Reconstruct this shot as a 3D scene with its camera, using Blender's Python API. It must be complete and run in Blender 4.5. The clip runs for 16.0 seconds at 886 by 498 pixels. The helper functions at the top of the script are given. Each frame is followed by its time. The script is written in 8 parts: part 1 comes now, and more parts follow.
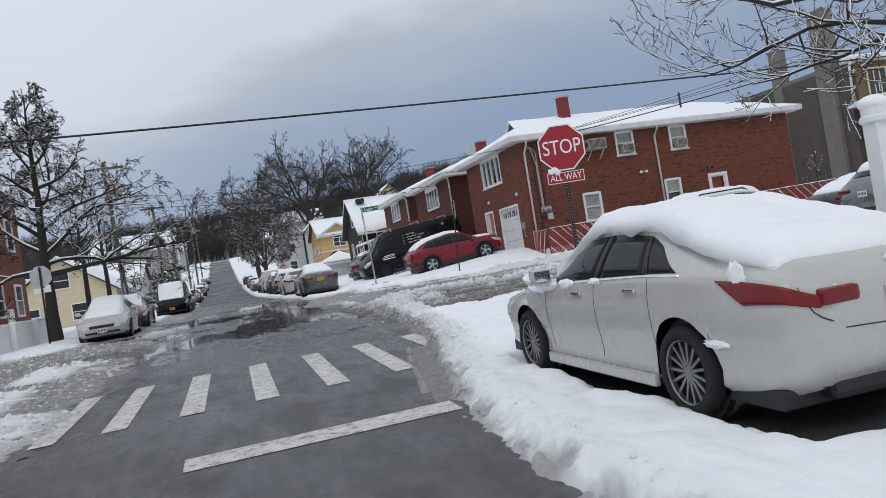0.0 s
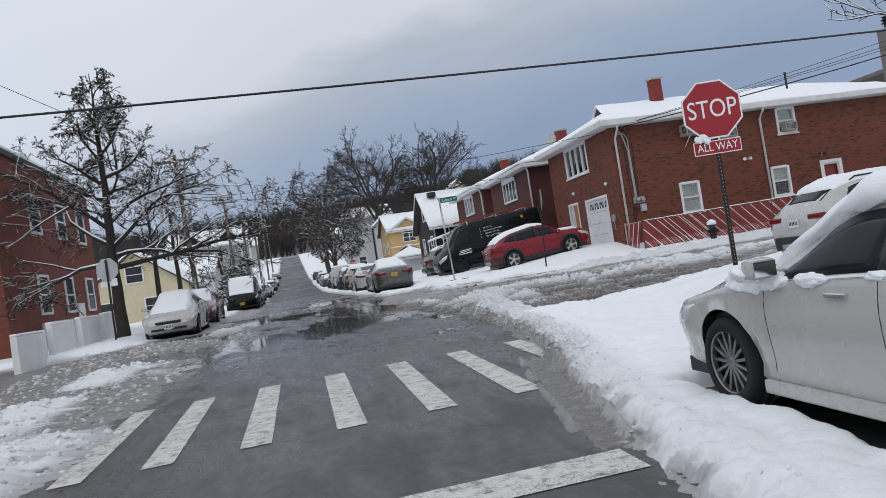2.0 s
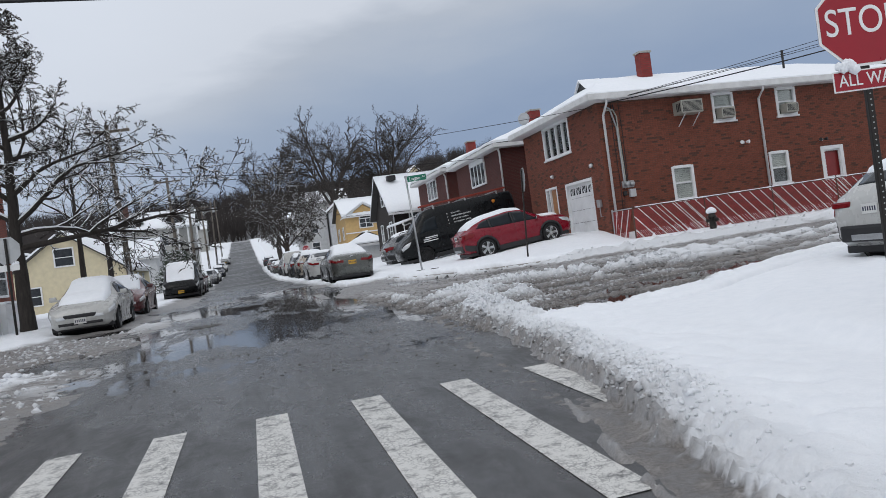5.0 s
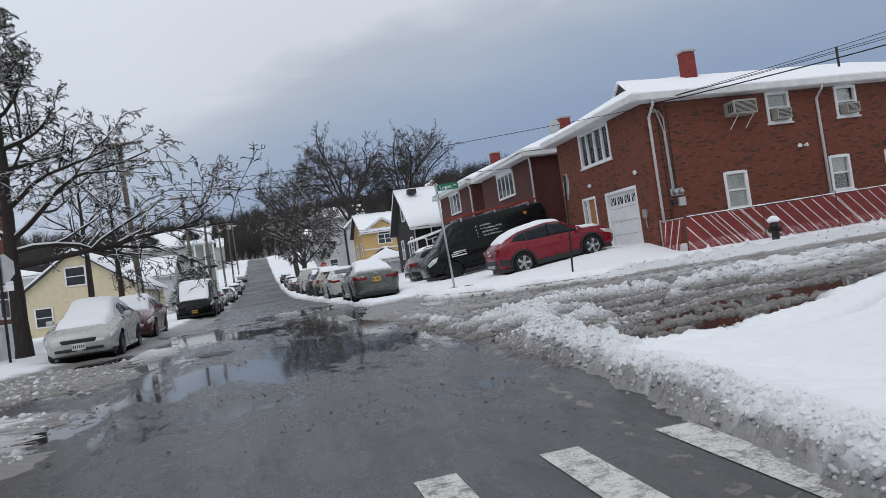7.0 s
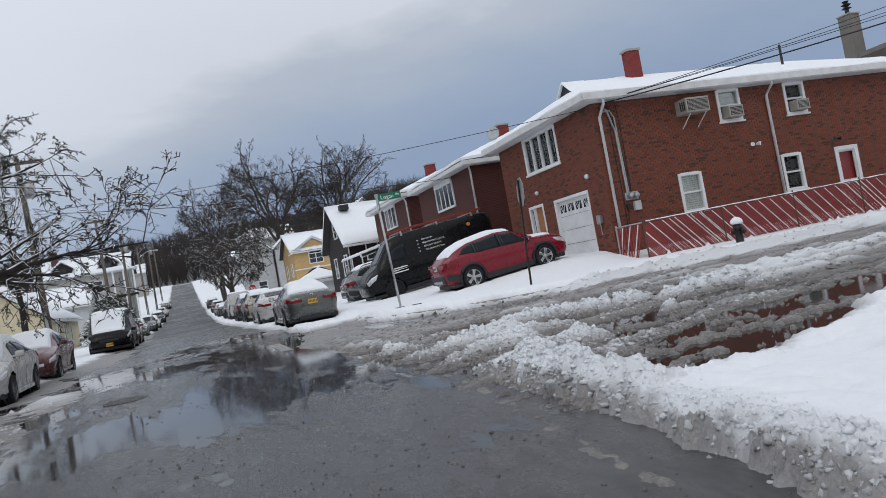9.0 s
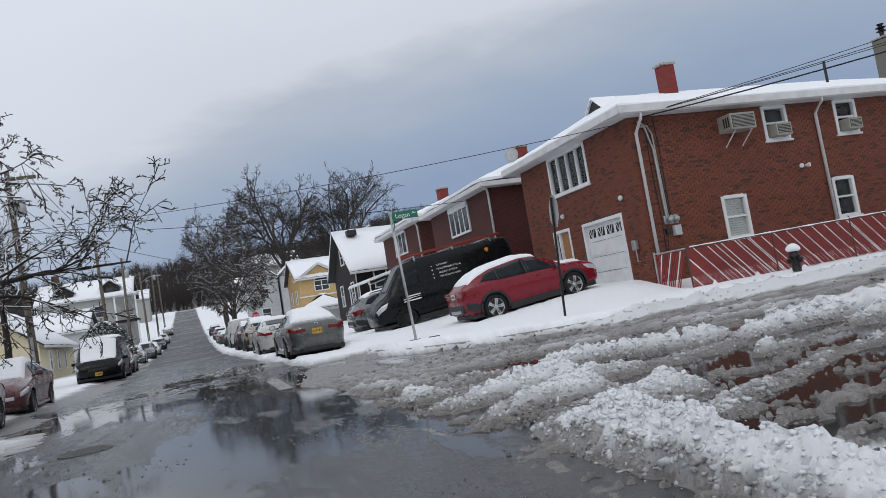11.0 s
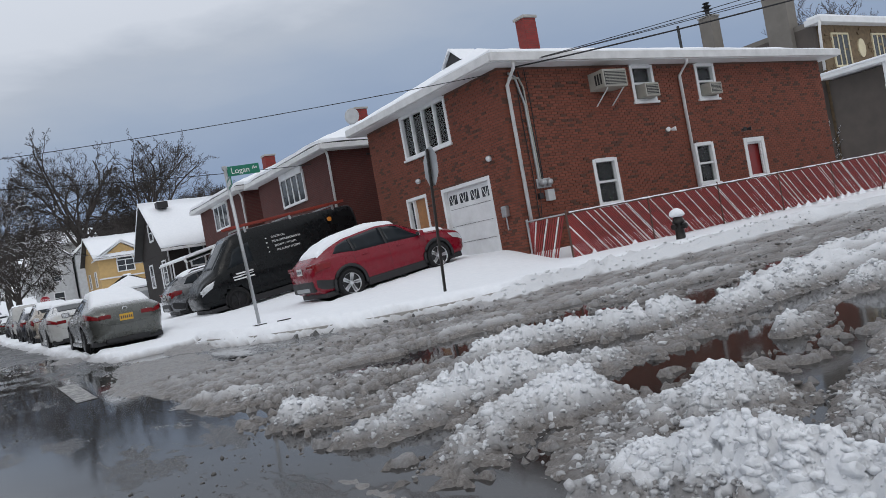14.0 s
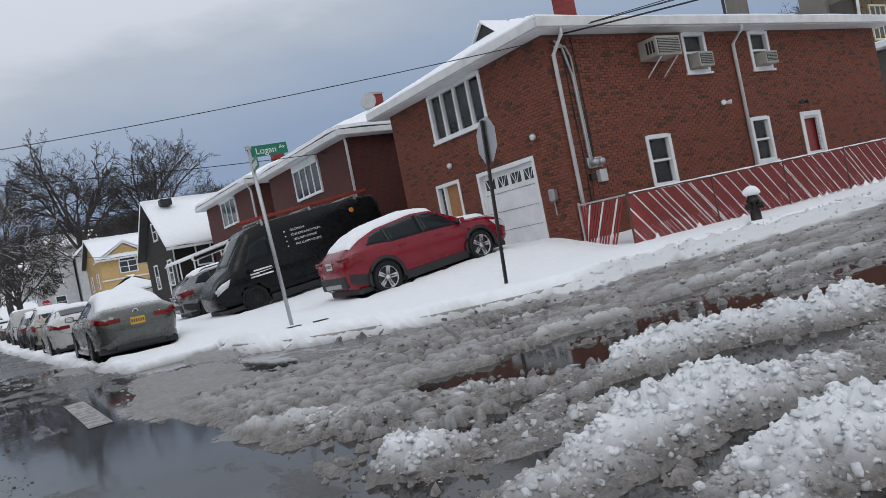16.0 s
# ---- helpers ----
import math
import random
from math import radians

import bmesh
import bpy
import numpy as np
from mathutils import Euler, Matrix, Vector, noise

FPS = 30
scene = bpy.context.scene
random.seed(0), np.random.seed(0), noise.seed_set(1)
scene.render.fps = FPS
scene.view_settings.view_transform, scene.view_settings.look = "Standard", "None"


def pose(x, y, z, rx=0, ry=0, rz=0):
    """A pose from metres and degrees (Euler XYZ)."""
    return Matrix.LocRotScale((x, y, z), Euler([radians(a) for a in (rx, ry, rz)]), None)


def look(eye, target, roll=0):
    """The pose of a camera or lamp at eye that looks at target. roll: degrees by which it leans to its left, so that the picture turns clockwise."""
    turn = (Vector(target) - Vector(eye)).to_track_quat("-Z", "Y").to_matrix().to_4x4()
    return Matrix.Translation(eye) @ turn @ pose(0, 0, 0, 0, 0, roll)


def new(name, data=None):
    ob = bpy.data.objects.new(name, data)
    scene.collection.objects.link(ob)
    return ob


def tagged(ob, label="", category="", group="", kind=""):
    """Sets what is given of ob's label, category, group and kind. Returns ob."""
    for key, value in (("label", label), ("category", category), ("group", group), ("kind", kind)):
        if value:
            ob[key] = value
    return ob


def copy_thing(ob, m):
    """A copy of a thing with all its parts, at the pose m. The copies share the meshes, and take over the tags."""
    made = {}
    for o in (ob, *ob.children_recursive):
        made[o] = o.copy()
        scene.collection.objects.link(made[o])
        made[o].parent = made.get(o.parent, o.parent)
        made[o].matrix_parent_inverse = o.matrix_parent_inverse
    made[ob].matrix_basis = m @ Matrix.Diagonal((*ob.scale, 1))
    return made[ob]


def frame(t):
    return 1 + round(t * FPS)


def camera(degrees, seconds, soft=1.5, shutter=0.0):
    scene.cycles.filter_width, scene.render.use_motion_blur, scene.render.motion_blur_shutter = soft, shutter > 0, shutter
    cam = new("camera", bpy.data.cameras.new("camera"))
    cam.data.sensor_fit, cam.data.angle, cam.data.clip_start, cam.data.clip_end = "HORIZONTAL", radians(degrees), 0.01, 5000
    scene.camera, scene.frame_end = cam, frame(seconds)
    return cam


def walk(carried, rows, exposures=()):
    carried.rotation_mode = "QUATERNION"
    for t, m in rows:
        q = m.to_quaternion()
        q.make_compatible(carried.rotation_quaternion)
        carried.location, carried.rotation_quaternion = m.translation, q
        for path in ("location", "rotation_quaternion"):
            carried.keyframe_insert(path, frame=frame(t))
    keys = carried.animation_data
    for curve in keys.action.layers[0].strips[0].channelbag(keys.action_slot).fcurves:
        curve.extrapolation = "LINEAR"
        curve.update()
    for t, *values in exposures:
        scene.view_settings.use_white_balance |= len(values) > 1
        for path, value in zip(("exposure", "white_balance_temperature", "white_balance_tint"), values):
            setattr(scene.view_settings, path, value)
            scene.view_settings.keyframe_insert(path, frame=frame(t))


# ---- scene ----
cam = camera(60.7, 16.0, soft=0.8)
METRES, EYE, TILT, LEAN, TURN = 18.519, 1.5, 0.0, 0.0, -16.4
ROWS = [
    (0.0, 0.0, 0.0, 0.0, 0.16, 1.03, 9.0),
    (0.5, -0.0117, 0.0309, 0.0013, 0.76, 2.07, 8.84),
    (1.0, -0.0193, 0.0622, 0.0004, 1.28, 0.5, 7.89),
    (1.5, -0.0301, 0.0937, 0.0016, 2.46, 1.01, 7.46),
    (2.0, -0.0378, 0.1227, 0.0013, 5.21, 1.56, 8.66),
    (2.5, -0.045, 0.1546, 0.0039, 3.68, 2.18, 7.34),
    (3.0, -0.0538, 0.1885, 0.0043, 2.35, 1.59, 7.82),
    (5.5, -0.0834, 0.347, 0.0055, 1.26, 0.12, 7.49),
    (6.0, -0.0912, 0.3763, 0.007, -1.19, 1.5, 6.42),
    (6.5, -0.1025, 0.4055, 0.0075, -1.06, 1.5, 7.19),
    (7.0, -0.1116, 0.4372, 0.0079, 2.91, 1.57, 8.04),
    (7.5, -0.1203, 0.4662, 0.0093, 2.84, 1.67, 9.26),
    (8.0, -0.1243, 0.4978, 0.009, 1.06, 0.37, 10.89),
    (8.5, -0.1305, 0.5255, 0.0103, -1.92, 0.92, 10.51),
    (11.0, -0.1532, 0.6792, 0.0138, -1.95, 4.32, 9.41),
    (11.5, -0.1574, 0.7083, 0.0133, 1.88, 3.94, 10.48),
    (12.0, -0.1646, 0.7389, 0.0136, 4.2, 3.12, 9.92),
    (12.5, -0.171, 0.7677, 0.0139, 0.79, 1.53, 9.73),
    (13.0, -0.1749, 0.7987, 0.0152, -4.37, 0.76, 10.17),
    (13.5, -0.1821, 0.8275, 0.0166, -10.11, 0.62, 10.75),
    (14.0, -0.1855, 0.8587, 0.0163, -15.92, 0.33, 10.21),
    (14.5, -0.194, 0.8884, 0.0171, -18.4, 0.42, 9.9),
    (15.0, -0.1998, 0.9152, 0.0167, -17.78, 0.64, 10.41),
    (15.5, -0.2039, 0.9459, 0.0176, -17.38, 0.7, 9.92),
    (16.0, -0.2099, 0.9744, 0.019, -15.91, 0.0, 11.43),
]
walk(cam, [(t, pose(0, 0, EYE, TILT, LEAN, TURN) @ pose(METRES * x, METRES * y, METRES * z, 90 + pitch, roll, yaw)) for t, x, y, z, yaw, pitch, roll in ROWS])

# ---- world and light ----
world = bpy.data.worlds.new("world")
scene.world = world
world.use_nodes = True
wt = world.node_tree
wt.nodes.clear()


def wnode(kind, **inputs):
    n = wt.nodes.new(kind)
    for k, v in inputs.items():
        n.inputs[k].default_value = v
    return n


SUN_EL, SUN_AZ = 48.0, 215.0
sky = wt.nodes.new("ShaderNodeTexSky")
sky.sky_type = "NISHITA"
sky.sun_disc = False
sky.sun_elevation = radians(SUN_EL)
sky.sun_rotation = radians(SUN_AZ)
sky.dust_density = 3.0
wco = wt.nodes.new("ShaderNodeTexCoord")
wsep = wt.nodes.new("ShaderNodeSeparateXYZ")
wt.links.new(wco.outputs["Generated"], wsep.inputs[0])


def wmath(op, a, b=0.0, clamp=False):
    n = wt.nodes.new("ShaderNodeMath")
    n.operation, n.use_clamp = op, clamp
    for i, v in enumerate((a, b)):
        if isinstance(v, (int, float)):
            n.inputs[i].default_value = v
        else:
            wt.links.new(v, n.inputs[i])
    return n.outputs[0]


def wramp(fac, stops):
    n = wt.nodes.new("ShaderNodeValToRGB")
    e = n.color_ramp.elements
    while len(e) < len(stops):
        e.new(0.5)
    for i, (p, c) in enumerate(stops):
        e[i].position, e[i].color = p, (*c, 1)
    wt.links.new(fac, n.inputs[0])
    return n.outputs[0]


def wmix(fac, a, b):
    n = wt.nodes.new("ShaderNodeMix")
    n.data_type = "RGBA"
    for s, v in ((n.inputs[0], fac), (n.inputs[6], a), (n.inputs[7], b)):
        if isinstance(v, (int, float)):
            s.default_value = v
        elif isinstance(v, tuple):
            s.default_value = (*v, 1)
        else:
            wt.links.new(v, s)
    return n.outputs[2]


# the overcast: a pale deck, a darker blue-grey bank low in the north-east, soft wisps
sx, sy, sz = wsep.outputs
wmap = wt.nodes.new("ShaderNodeMapping")
wmap.inputs["Scale"].default_value = (1.0, 1.0, 3.2)
wt.links.new(wco.outputs["Generated"], wmap.inputs[0])
wn1 = wnode("ShaderNodeTexNoise", Scale=2.2, Detail=6.0, Roughness=0.52, Distortion=0.25)
wt.links.new(wmap.outputs[0], wn1.inputs["Vector"])
wn2 = wnode("ShaderNodeTexNoise", Scale=6.0, Detail=5.0, Roughness=0.5)
wt.links.new(wmap.outputs[0], wn2.inputs["Vector"])
grain = wmath("ADD", wmath("MULTIPLY", wmath("SUBTRACT", wn1.outputs[0], 0.5), 0.15), wmath("MULTIPLY", wmath("SUBTRACT", wn2.outputs[0], 0.5), 0.05))
edge = wmath("ADD", wmath("SUBTRACT", sz, wmath("MINIMUM", wmath("ADD", wmath("MULTIPLY", sx, 0.215), 0.262), 0.335)), grain)
deck = wramp(wmath("ADD", wmath("MULTIPLY", edge, 3.0), 0.5), [(0.0, (0.235, 0.305, 0.435)), (0.26, (0.30, 0.365, 0.475)), (0.46, (0.40, 0.445, 0.52)), (0.56, (0.55, 0.59, 0.66)), (1.0, (0.62, 0.66, 0.73))])
west = wramp(wmath("ADD", wmath("MULTIPLY", sx, -1.3), 0.06), [(0.0, (0, 0, 0)), (0.55, (0.55, 0.55, 0.55)), (1.0, (1, 1, 1))])
deck = wmix(west, deck, (0.62, 0.68, 0.78))
behind = wramp(wmath("ADD", wmath("MULTIPLY", sy, -0.9), 0.35), [(0.0, (0, 0, 0)), (1.0, (1, 1, 1))])
deck = wmix(behind, deck, (0.62, 0.65, 0.70))
high = wramp(wmath("SUBTRACT", sz, 0.42), [(0.0, (0, 0, 0)), (0.45, (1, 1, 1))])
deck = wmix(high, deck, (0.70, 0.73, 0.79))
bg_cloud = wnode("ShaderNodeBackground", Strength=1.16)
wt.links.new(deck, bg_cloud.inputs[0])
bg_sky = wnode("ShaderNodeBackground", Strength=0.06)
wt.links.new(sky.outputs[0], bg_sky.inputs[0])
wmixs = wnode("ShaderNodeMixShader", Fac=0.04)
wt.links.new(bg_cloud.outputs[0], wmixs.inputs[1])
wt.links.new(bg_sky.outputs[0], wmixs.inputs[2])
wout = wt.nodes.new("ShaderNodeOutputWorld")
wt.links.new(wmixs.outputs[0], wout.inputs[0])

sun = new("sun", bpy.data.lights.new("sun", "SUN"))
sun.data.energy, sun.data.angle, sun.data.color = 0.45, radians(30), (1.0, 0.97, 0.93)
_az, _el = radians(SUN_AZ), radians(SUN_EL)
sun.matrix_world = look((math.sin(_az) * math.cos(_el) * 60, math.cos(_az) * math.cos(_el) * 60, math.sin(_el) * 60), (0, 0, 0))

# ---- materials ----


class Mat:
    """A small wrapper to write node materials in few words."""

    def __init__(self, name, rough=0.6, metal=0.0, spec=0.5, coat=0.0):
        self.m = bpy.data.materials.new(name)
        self.m.use_nodes = True
        self.t = self.m.node_tree
        self.b = self.t.nodes["Principled BSDF"]
        self.b.inputs["Roughness"].default_value = rough
        self.b.inputs["Metallic"].default_value = metal
        self.b.inputs["Specular IOR Level"].default_value = spec
        self.b.inputs["Coat Weight"].default_value = coat
        self.co = self.t.nodes.new("ShaderNodeTexCoord").outputs["Object"]

    def node(self, kind, vec=None, **inputs):
        n = self.t.nodes.new(kind)
        for k, v in inputs.items():
            n.inputs[k.replace("_", " ")].default_value = v
        if vec is not None:
            self.t.links.new(vec, n.inputs["Vector"])
        return n

    def world_co(self):
        return self.t.nodes.new("ShaderNodeNewGeometry").outputs["Position"]

    def noise(self, scale, detail=4.0, rough=0.55, vec=None, dist=0.0):
        return self.node("ShaderNodeTexNoise", self.co if vec is None else vec, Scale=scale, Detail=detail, Roughness=rough, Distortion=dist).outputs[0]

    def math(self, op, a, b=0.0, clamp=False):
        n = self.t.nodes.new("ShaderNodeMath")
        n.operation, n.use_clamp = op, clamp
        for i, v in enumerate((a, b)):
            if isinstance(v, (int, float)):
                n.inputs[i].default_value = v
            else:
                self.t.links.new(v, n.inputs[i])
        return n.outputs[0]

    def ramp(self, fac, stops):
        n = self.t.nodes.new("ShaderNodeValToRGB")
        e = n.color_ramp.elements
        while len(e) < len(stops):
            e.new(0.5)
        for i, (p, c) in enumerate(stops):
            c = (c, c, c) if isinstance(c, (int, float)) else c
            e[i].position, e[i].color = p, (*c, 1)
        self.t.links.new(fac, n.inputs[0])
        return n.outputs[0]

    def mix(self, fac, a, b, mode="MIX"):
        n = self.t.nodes.new("ShaderNodeMix")
        n.data_type, n.blend_type = "RGBA", mode
        for s, v in ((n.inputs[0], fac), (n.inputs[6], a), (n.inputs[7], b)):
            if isinstance(v, (int, float)):
                s.default_value = v
            elif isinstance(v, tuple):
                s.default_value = (*v, 1)
            else:
                self.t.links.new(v, s)
        return n.outputs[2]

    def attr(self, name):
        n = self.t.nodes.new("ShaderNodeAttribute")
        n.attribute_name = name
        return n.outputs["Fac"]

    def set(self, socket, value):
        s = self.b.inputs[socket]
        if isinstance(value, (int, float)):
            s.default_value = value
        elif isinstance(value, tuple):
            s.default_value = (*value, 1)
        else:
            self.t.links.new(value, s)
        return self

    def bump(self, height, strength=0.4, dist=0.01):
        n = self.t.nodes.new("ShaderNodeBump")
        n.inputs["Strength"].default_value, n.inputs["Distance"].default_value = strength, dist
        self.t.links.new(height, n.inputs["Height"])
        self.t.links.new(n.outputs[0], self.b.inputs["Normal"])
        return self


def shade(c, k):
    return tuple(min(1.0, v * k) for v in c)


def plain(name, c, rough=0.6, metal=0.0, var=0.25, scale=3.0, bump=0.15, coat=0.0, fine=60.0, spec=0.5):
    """A paint, metal or stone: one hue with broad stains and fine grain."""
    m = Mat(name, rough, metal, spec, coat)
    big, small = m.noise(scale, 5), m.noise(fine, 3)
    f = m.math("ADD", m.math("MULTIPLY", big, 0.7), m.math("MULTIPLY", small, 0.3))
    m.set("Base Color", m.ramp(f, [(0.3, shade(c, 1 - var)), (0.55, c), (0.75, shade(c, 1 + var * 0.6))]))
    m.set("Roughness", m.ramp(big, [(0.3, max(0.02, rough - 0.08)), (0.7, min(1, rough + 0.1))]))
    if bump:
        m.bump(small, bump, 0.004)
    return m.m


def car_paint(name, c, flake=0.0, dirt=0.3, gloss=0.7):
    m = Mat(name, 0.28, flake, 0.2 + 0.4 * gloss, gloss)
    m.b.inputs["Coat Roughness"].default_value = 0.06
    grime = m.ramp(m.noise(2.5, 6, 0.65), [(0.42, 0.0), (0.75, dirt)])
    m.set("Base Color", m.mix(grime, c, (0.30, 0.29, 0.27)))
    m.set("Roughness", m.ramp(m.noise(5, 5), [(0.35, 0.2), (0.75, 0.42)]))
    return m.m


def glass(name, tint=(0.012, 0.015, 0.018), rough=0.03):
    m = Mat(name, rough, 0.0, 0.28 if name != "car_glass" else 0.13)
    m.set("Base Color", m.ramp(m.noise(4, 3), [(0.3, tint), (0.8, shade(tint, 1.8))]))
    return m.m


def make_snow(name, dirty=False):
    m = Mat(name, 0.75, 0.0, 0.3)
    w = m.world_co()
    fine, mid = m.noise(46, 7, 0.7, w), m.noise(6, 7, 0.66, w)
    f = m.math("ADD", m.math("MULTIPLY", fine, 0.4), m.math("MULTIPLY", mid, 0.6))
    clean = m.ramp(f, [(0.3, (0.80, 0.83, 0.87)), (0.6, (0.88, 0.90, 0.93))])
    if dirty:
        soil = m.ramp(f, [(0.32, (0.035, 0.029, 0.026)), (0.47, (0.105, 0.093, 0.084)), (0.66, (0.33, 0.31, 0.295))])
        speck = m.ramp(m.noise(16, 5, 0.7, w), [(0.60, 0.0), (0.72, 0.6)])
        d = m.math("MULTIPLY", m.attr("dirt"), m.math("ADD", m.math("MULTIPLY", mid, 0.9), 0.55), True)
        col = m.mix(d, clean, soil)
        col = m.mix(m.math("MULTIPLY", speck, m.attr("dirt")), col, (0.10, 0.095, 0.085))
        m.set("Base Color", col)
        m.set("Roughness", m.ramp(d, [(0.0, 0.8), (0.6, 0.45), (1.0, 0.3)]))
    else:
        m.set("Base Color", clean)
    m.b.inputs["Subsurface Weight"].default_value = 0.0
    return m.bump(m.math("ADD", m.math("MULTIPLY", fine, 0.6), mid), 0.55 if dirty else 0.35, 0.03).m


def make_asphalt():
    m = Mat("wet_asphalt", 0.4, 0.0, 0.58)
    w = m.world_co()
    streak = m.node("ShaderNodeMapping", w, Scale=(1.0, 0.28, 1.0)).outputs[0]
    grit, mid, big = m.noise(170, 3, 0.6, w), m.noise(2.6, 7, 0.68, streak, 0.4), m.noise(0.22, 5, 0.6, w, 0.6)
    crust = m.noise(7.0, 6, 0.72, w, 0.5)
    col = m.ramp(m.math("ADD", m.math("MULTIPLY", mid, 0.6), m.math("MULTIPLY", grit, 0.4)), [(0.3, (0.024, 0.024, 0.025)), (0.52, (0.050, 0.050, 0.051)), (0.74, (0.105, 0.103, 0.10))])
    # standing water lies where the surface is low, a wet film elsewhere
    wet = m.math("ADD", m.attr("wet"), m.math("MULTIPLY", m.math("SUBTRACT", big, 0.5), 1.1))
    wet = m.math("ADD", wet, m.math("MULTIPLY", m.math("SUBTRACT", mid, 0.5), 0.85))
    wet = m.math("ADD", wet, m.math("MULTIPLY", m.math("SUBTRACT", crust, 0.5), 0.34))
    pool = m.ramp(wet, [(0.47, 0.0), (0.56, 1.0)])
    m.set("Base Color", m.mix(pool, col, (0.020, 0.018, 0.017)))
    m.set("Roughness", m.ramp(wet, [(0.12, 0.55), (0.34, 0.31), (0.48, 0.17), (0.60, 0.07)]))
    h = m.math("ADD", m.math("MULTIPLY", m.math("ADD", grit, m.math("MULTIPLY", crust, 1.5)), m.math("SUBTRACT", 1.0, pool)), m.math("MULTIPLY", m.noise(9, 3, 0.5, w), 0.09))
    return m.bump(h, 0.4, 0.007).m


SNOW, SLUSH, ASPHALT = make_snow("fresh_snow"), make_snow("trodden_snow", True), make_asphalt()


def make_brick(name, c, mortar=(0.085, 0.05, 0.042), geo=False):
    m = Mat(name, 0.85)
    if geo:
        r = m.t.nodes.new("ShaderNodeNewGeometry").outputs["Random Per Island"]
        o = m.t.nodes.new("ShaderNodeObjectInfo").outputs["Random"]
        w = m.world_co()
        patch = m.noise(1.3, 3, 0.6, m.node("ShaderNodeMapping", w, Scale=(1, 1, 2.2)).outputs[0])
        r = m.math("FRACT", m.math("ADD", r, o))
        dark = m.math("ADD", r, m.math("MULTIPLY", m.math("SUBTRACT", patch, 0.5), 0.55))
        col = m.ramp(dark, [(0.0, shade(c, 1.18)), (0.5, c), (0.86, shade(c, 0.8)), (0.93, (c[0] * 0.26, c[1] * 0.55, c[2] * 0.65))])
        g = m.noise(45, 4, 0.6, w)
        col = m.mix(0.22, col, m.ramp(g, [(0.3, shade(c, 0.6)), (0.7, shade(c, 1.4))]))
        m.set("Base Color", col)
        return m.bump(g, 0.5, 0.006).m
    sep = m.node("ShaderNodeSeparateXYZ")
    m.t.links.new(m.co, sep.inputs[0])
    comb = m.node("ShaderNodeCombineXYZ")
    m.t.links.new(m.math("ADD", sep.outputs[0], sep.outputs[1]), comb.inputs[0])
    m.t.links.new(sep.outputs[2], comb.inputs[1])
    b = m.node("ShaderNodeTexBrick", comb.outputs[0], Color1=(*c, 1), Color2=(*shade(c, 0.72), 1), Mortar=(*mortar, 1), Scale=1.0, Mortar_Size=0.006, Bias=-0.2, Brick_Width=0.21, Row_Height=0.072)
    m.set("Base Color", m.mix(m.ramp(m.noise(1.2, 5), [(0.4, 0.0), (0.75, 0.45)]), b.outputs[0], shade(c, 0.55)))
    return m.bump(m.math("MULTIPLY", b.outputs[1], -1.0), 0.6, 0.01).m


def make_bark(name, c):
    m = Mat(name, 0.9)
    w = m.world_co()
    st = m.node("ShaderNodeMapping", w, Scale=(9, 9, 1.6)).outputs[0]
    n = m.noise(2.0, 6, 0.7, st)
    m.set("Base Color", m.ramp(n, [(0.3, shade(c, 0.45)), (0.55, c), (0.8, shade(c, 1.7))]))
    return m.bump(n, 0.7, 0.03).m


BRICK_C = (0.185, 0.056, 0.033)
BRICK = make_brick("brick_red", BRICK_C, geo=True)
# textured brick, darker than BRICK: the west fronts' shade is put into its colour
BRICK_TEX = make_brick("brick_red_shaded", (0.085, 0.017, 0.013))
BRICK_LEFT = make_brick("brick_orange", (0.21, 0.055, 0.034))
MORTAR = plain("mortar", (0.115, 0.06, 0.045), 0.95, var=0.35, scale=2)
WHITE = plain("white_paint", (0.74, 0.75, 0.76), 0.45, var=0.14, scale=2.5)
GREYWHITE = plain("grey_white_siding", (0.50, 0.51, 0.52), 0.6, var=0.2)
CREAM = plain("cream_stucco", (0.62, 0.55, 0.38), 0.8, var=0.15)
YELLOW = plain("ochre_stucco", (0.55, 0.37, 0.16), 0.8, var=0.18)
BROWN = plain("dark_brown_shingle", (0.017, 0.012, 0.010), 0.8, var=0.5, scale=6)
GREIGE = plain("grey_siding", (0.38, 0.38, 0.36), 0.7, var=0.2)
TAN = plain("tan_stone", (0.17, 0.12, 0.07), 0.9, var=0.55, scale=5, bump=0.6)
CONCRETE = plain("concrete", (0.36, 0.35, 0.33), 0.85, var=0.3, scale=4, bump=0.4)
STEEL = plain("galvanised_steel", (0.45, 0.46, 0.47), 0.42, 0.9, var=0.25)
BLACKPOST = plain("black_painted_steel", (0.018, 0.015, 0.013), 0.4, 0.3, var=0.5)
RUBBER = plain("tyre_rubber", (0.010, 0.010, 0.011), 0.9, var=0.4, fine=30)
ALLOY = plain("alloy_rim", (0.27, 0.275, 0.285), 0.36, 0.85, var=0.3)
BRIGHTRIM = plain("bright_alloy_rim", (0.66, 0.67, 0.69), 0.3, 0.7, var=0.15)
CHROME = plain("chrome", (0.75, 0.76, 0.78), 0.12, 1.0, var=0.1, bump=0)
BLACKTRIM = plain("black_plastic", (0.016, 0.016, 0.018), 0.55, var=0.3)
CARGLASS = glass("car_glass")
PANE = glass("window_glass", (0.035, 0.04, 0.045), 0.05)
BLIND = plain("pale_blind", (0.66, 0.66, 0.62), 0.7, var=0.25)
REDLAMP = plain("red_lamp_lens", (0.17, 0.003, 0.006), 0.16, var=0.4, scale=9, coat=0.15, bump=0, spec=0.35)
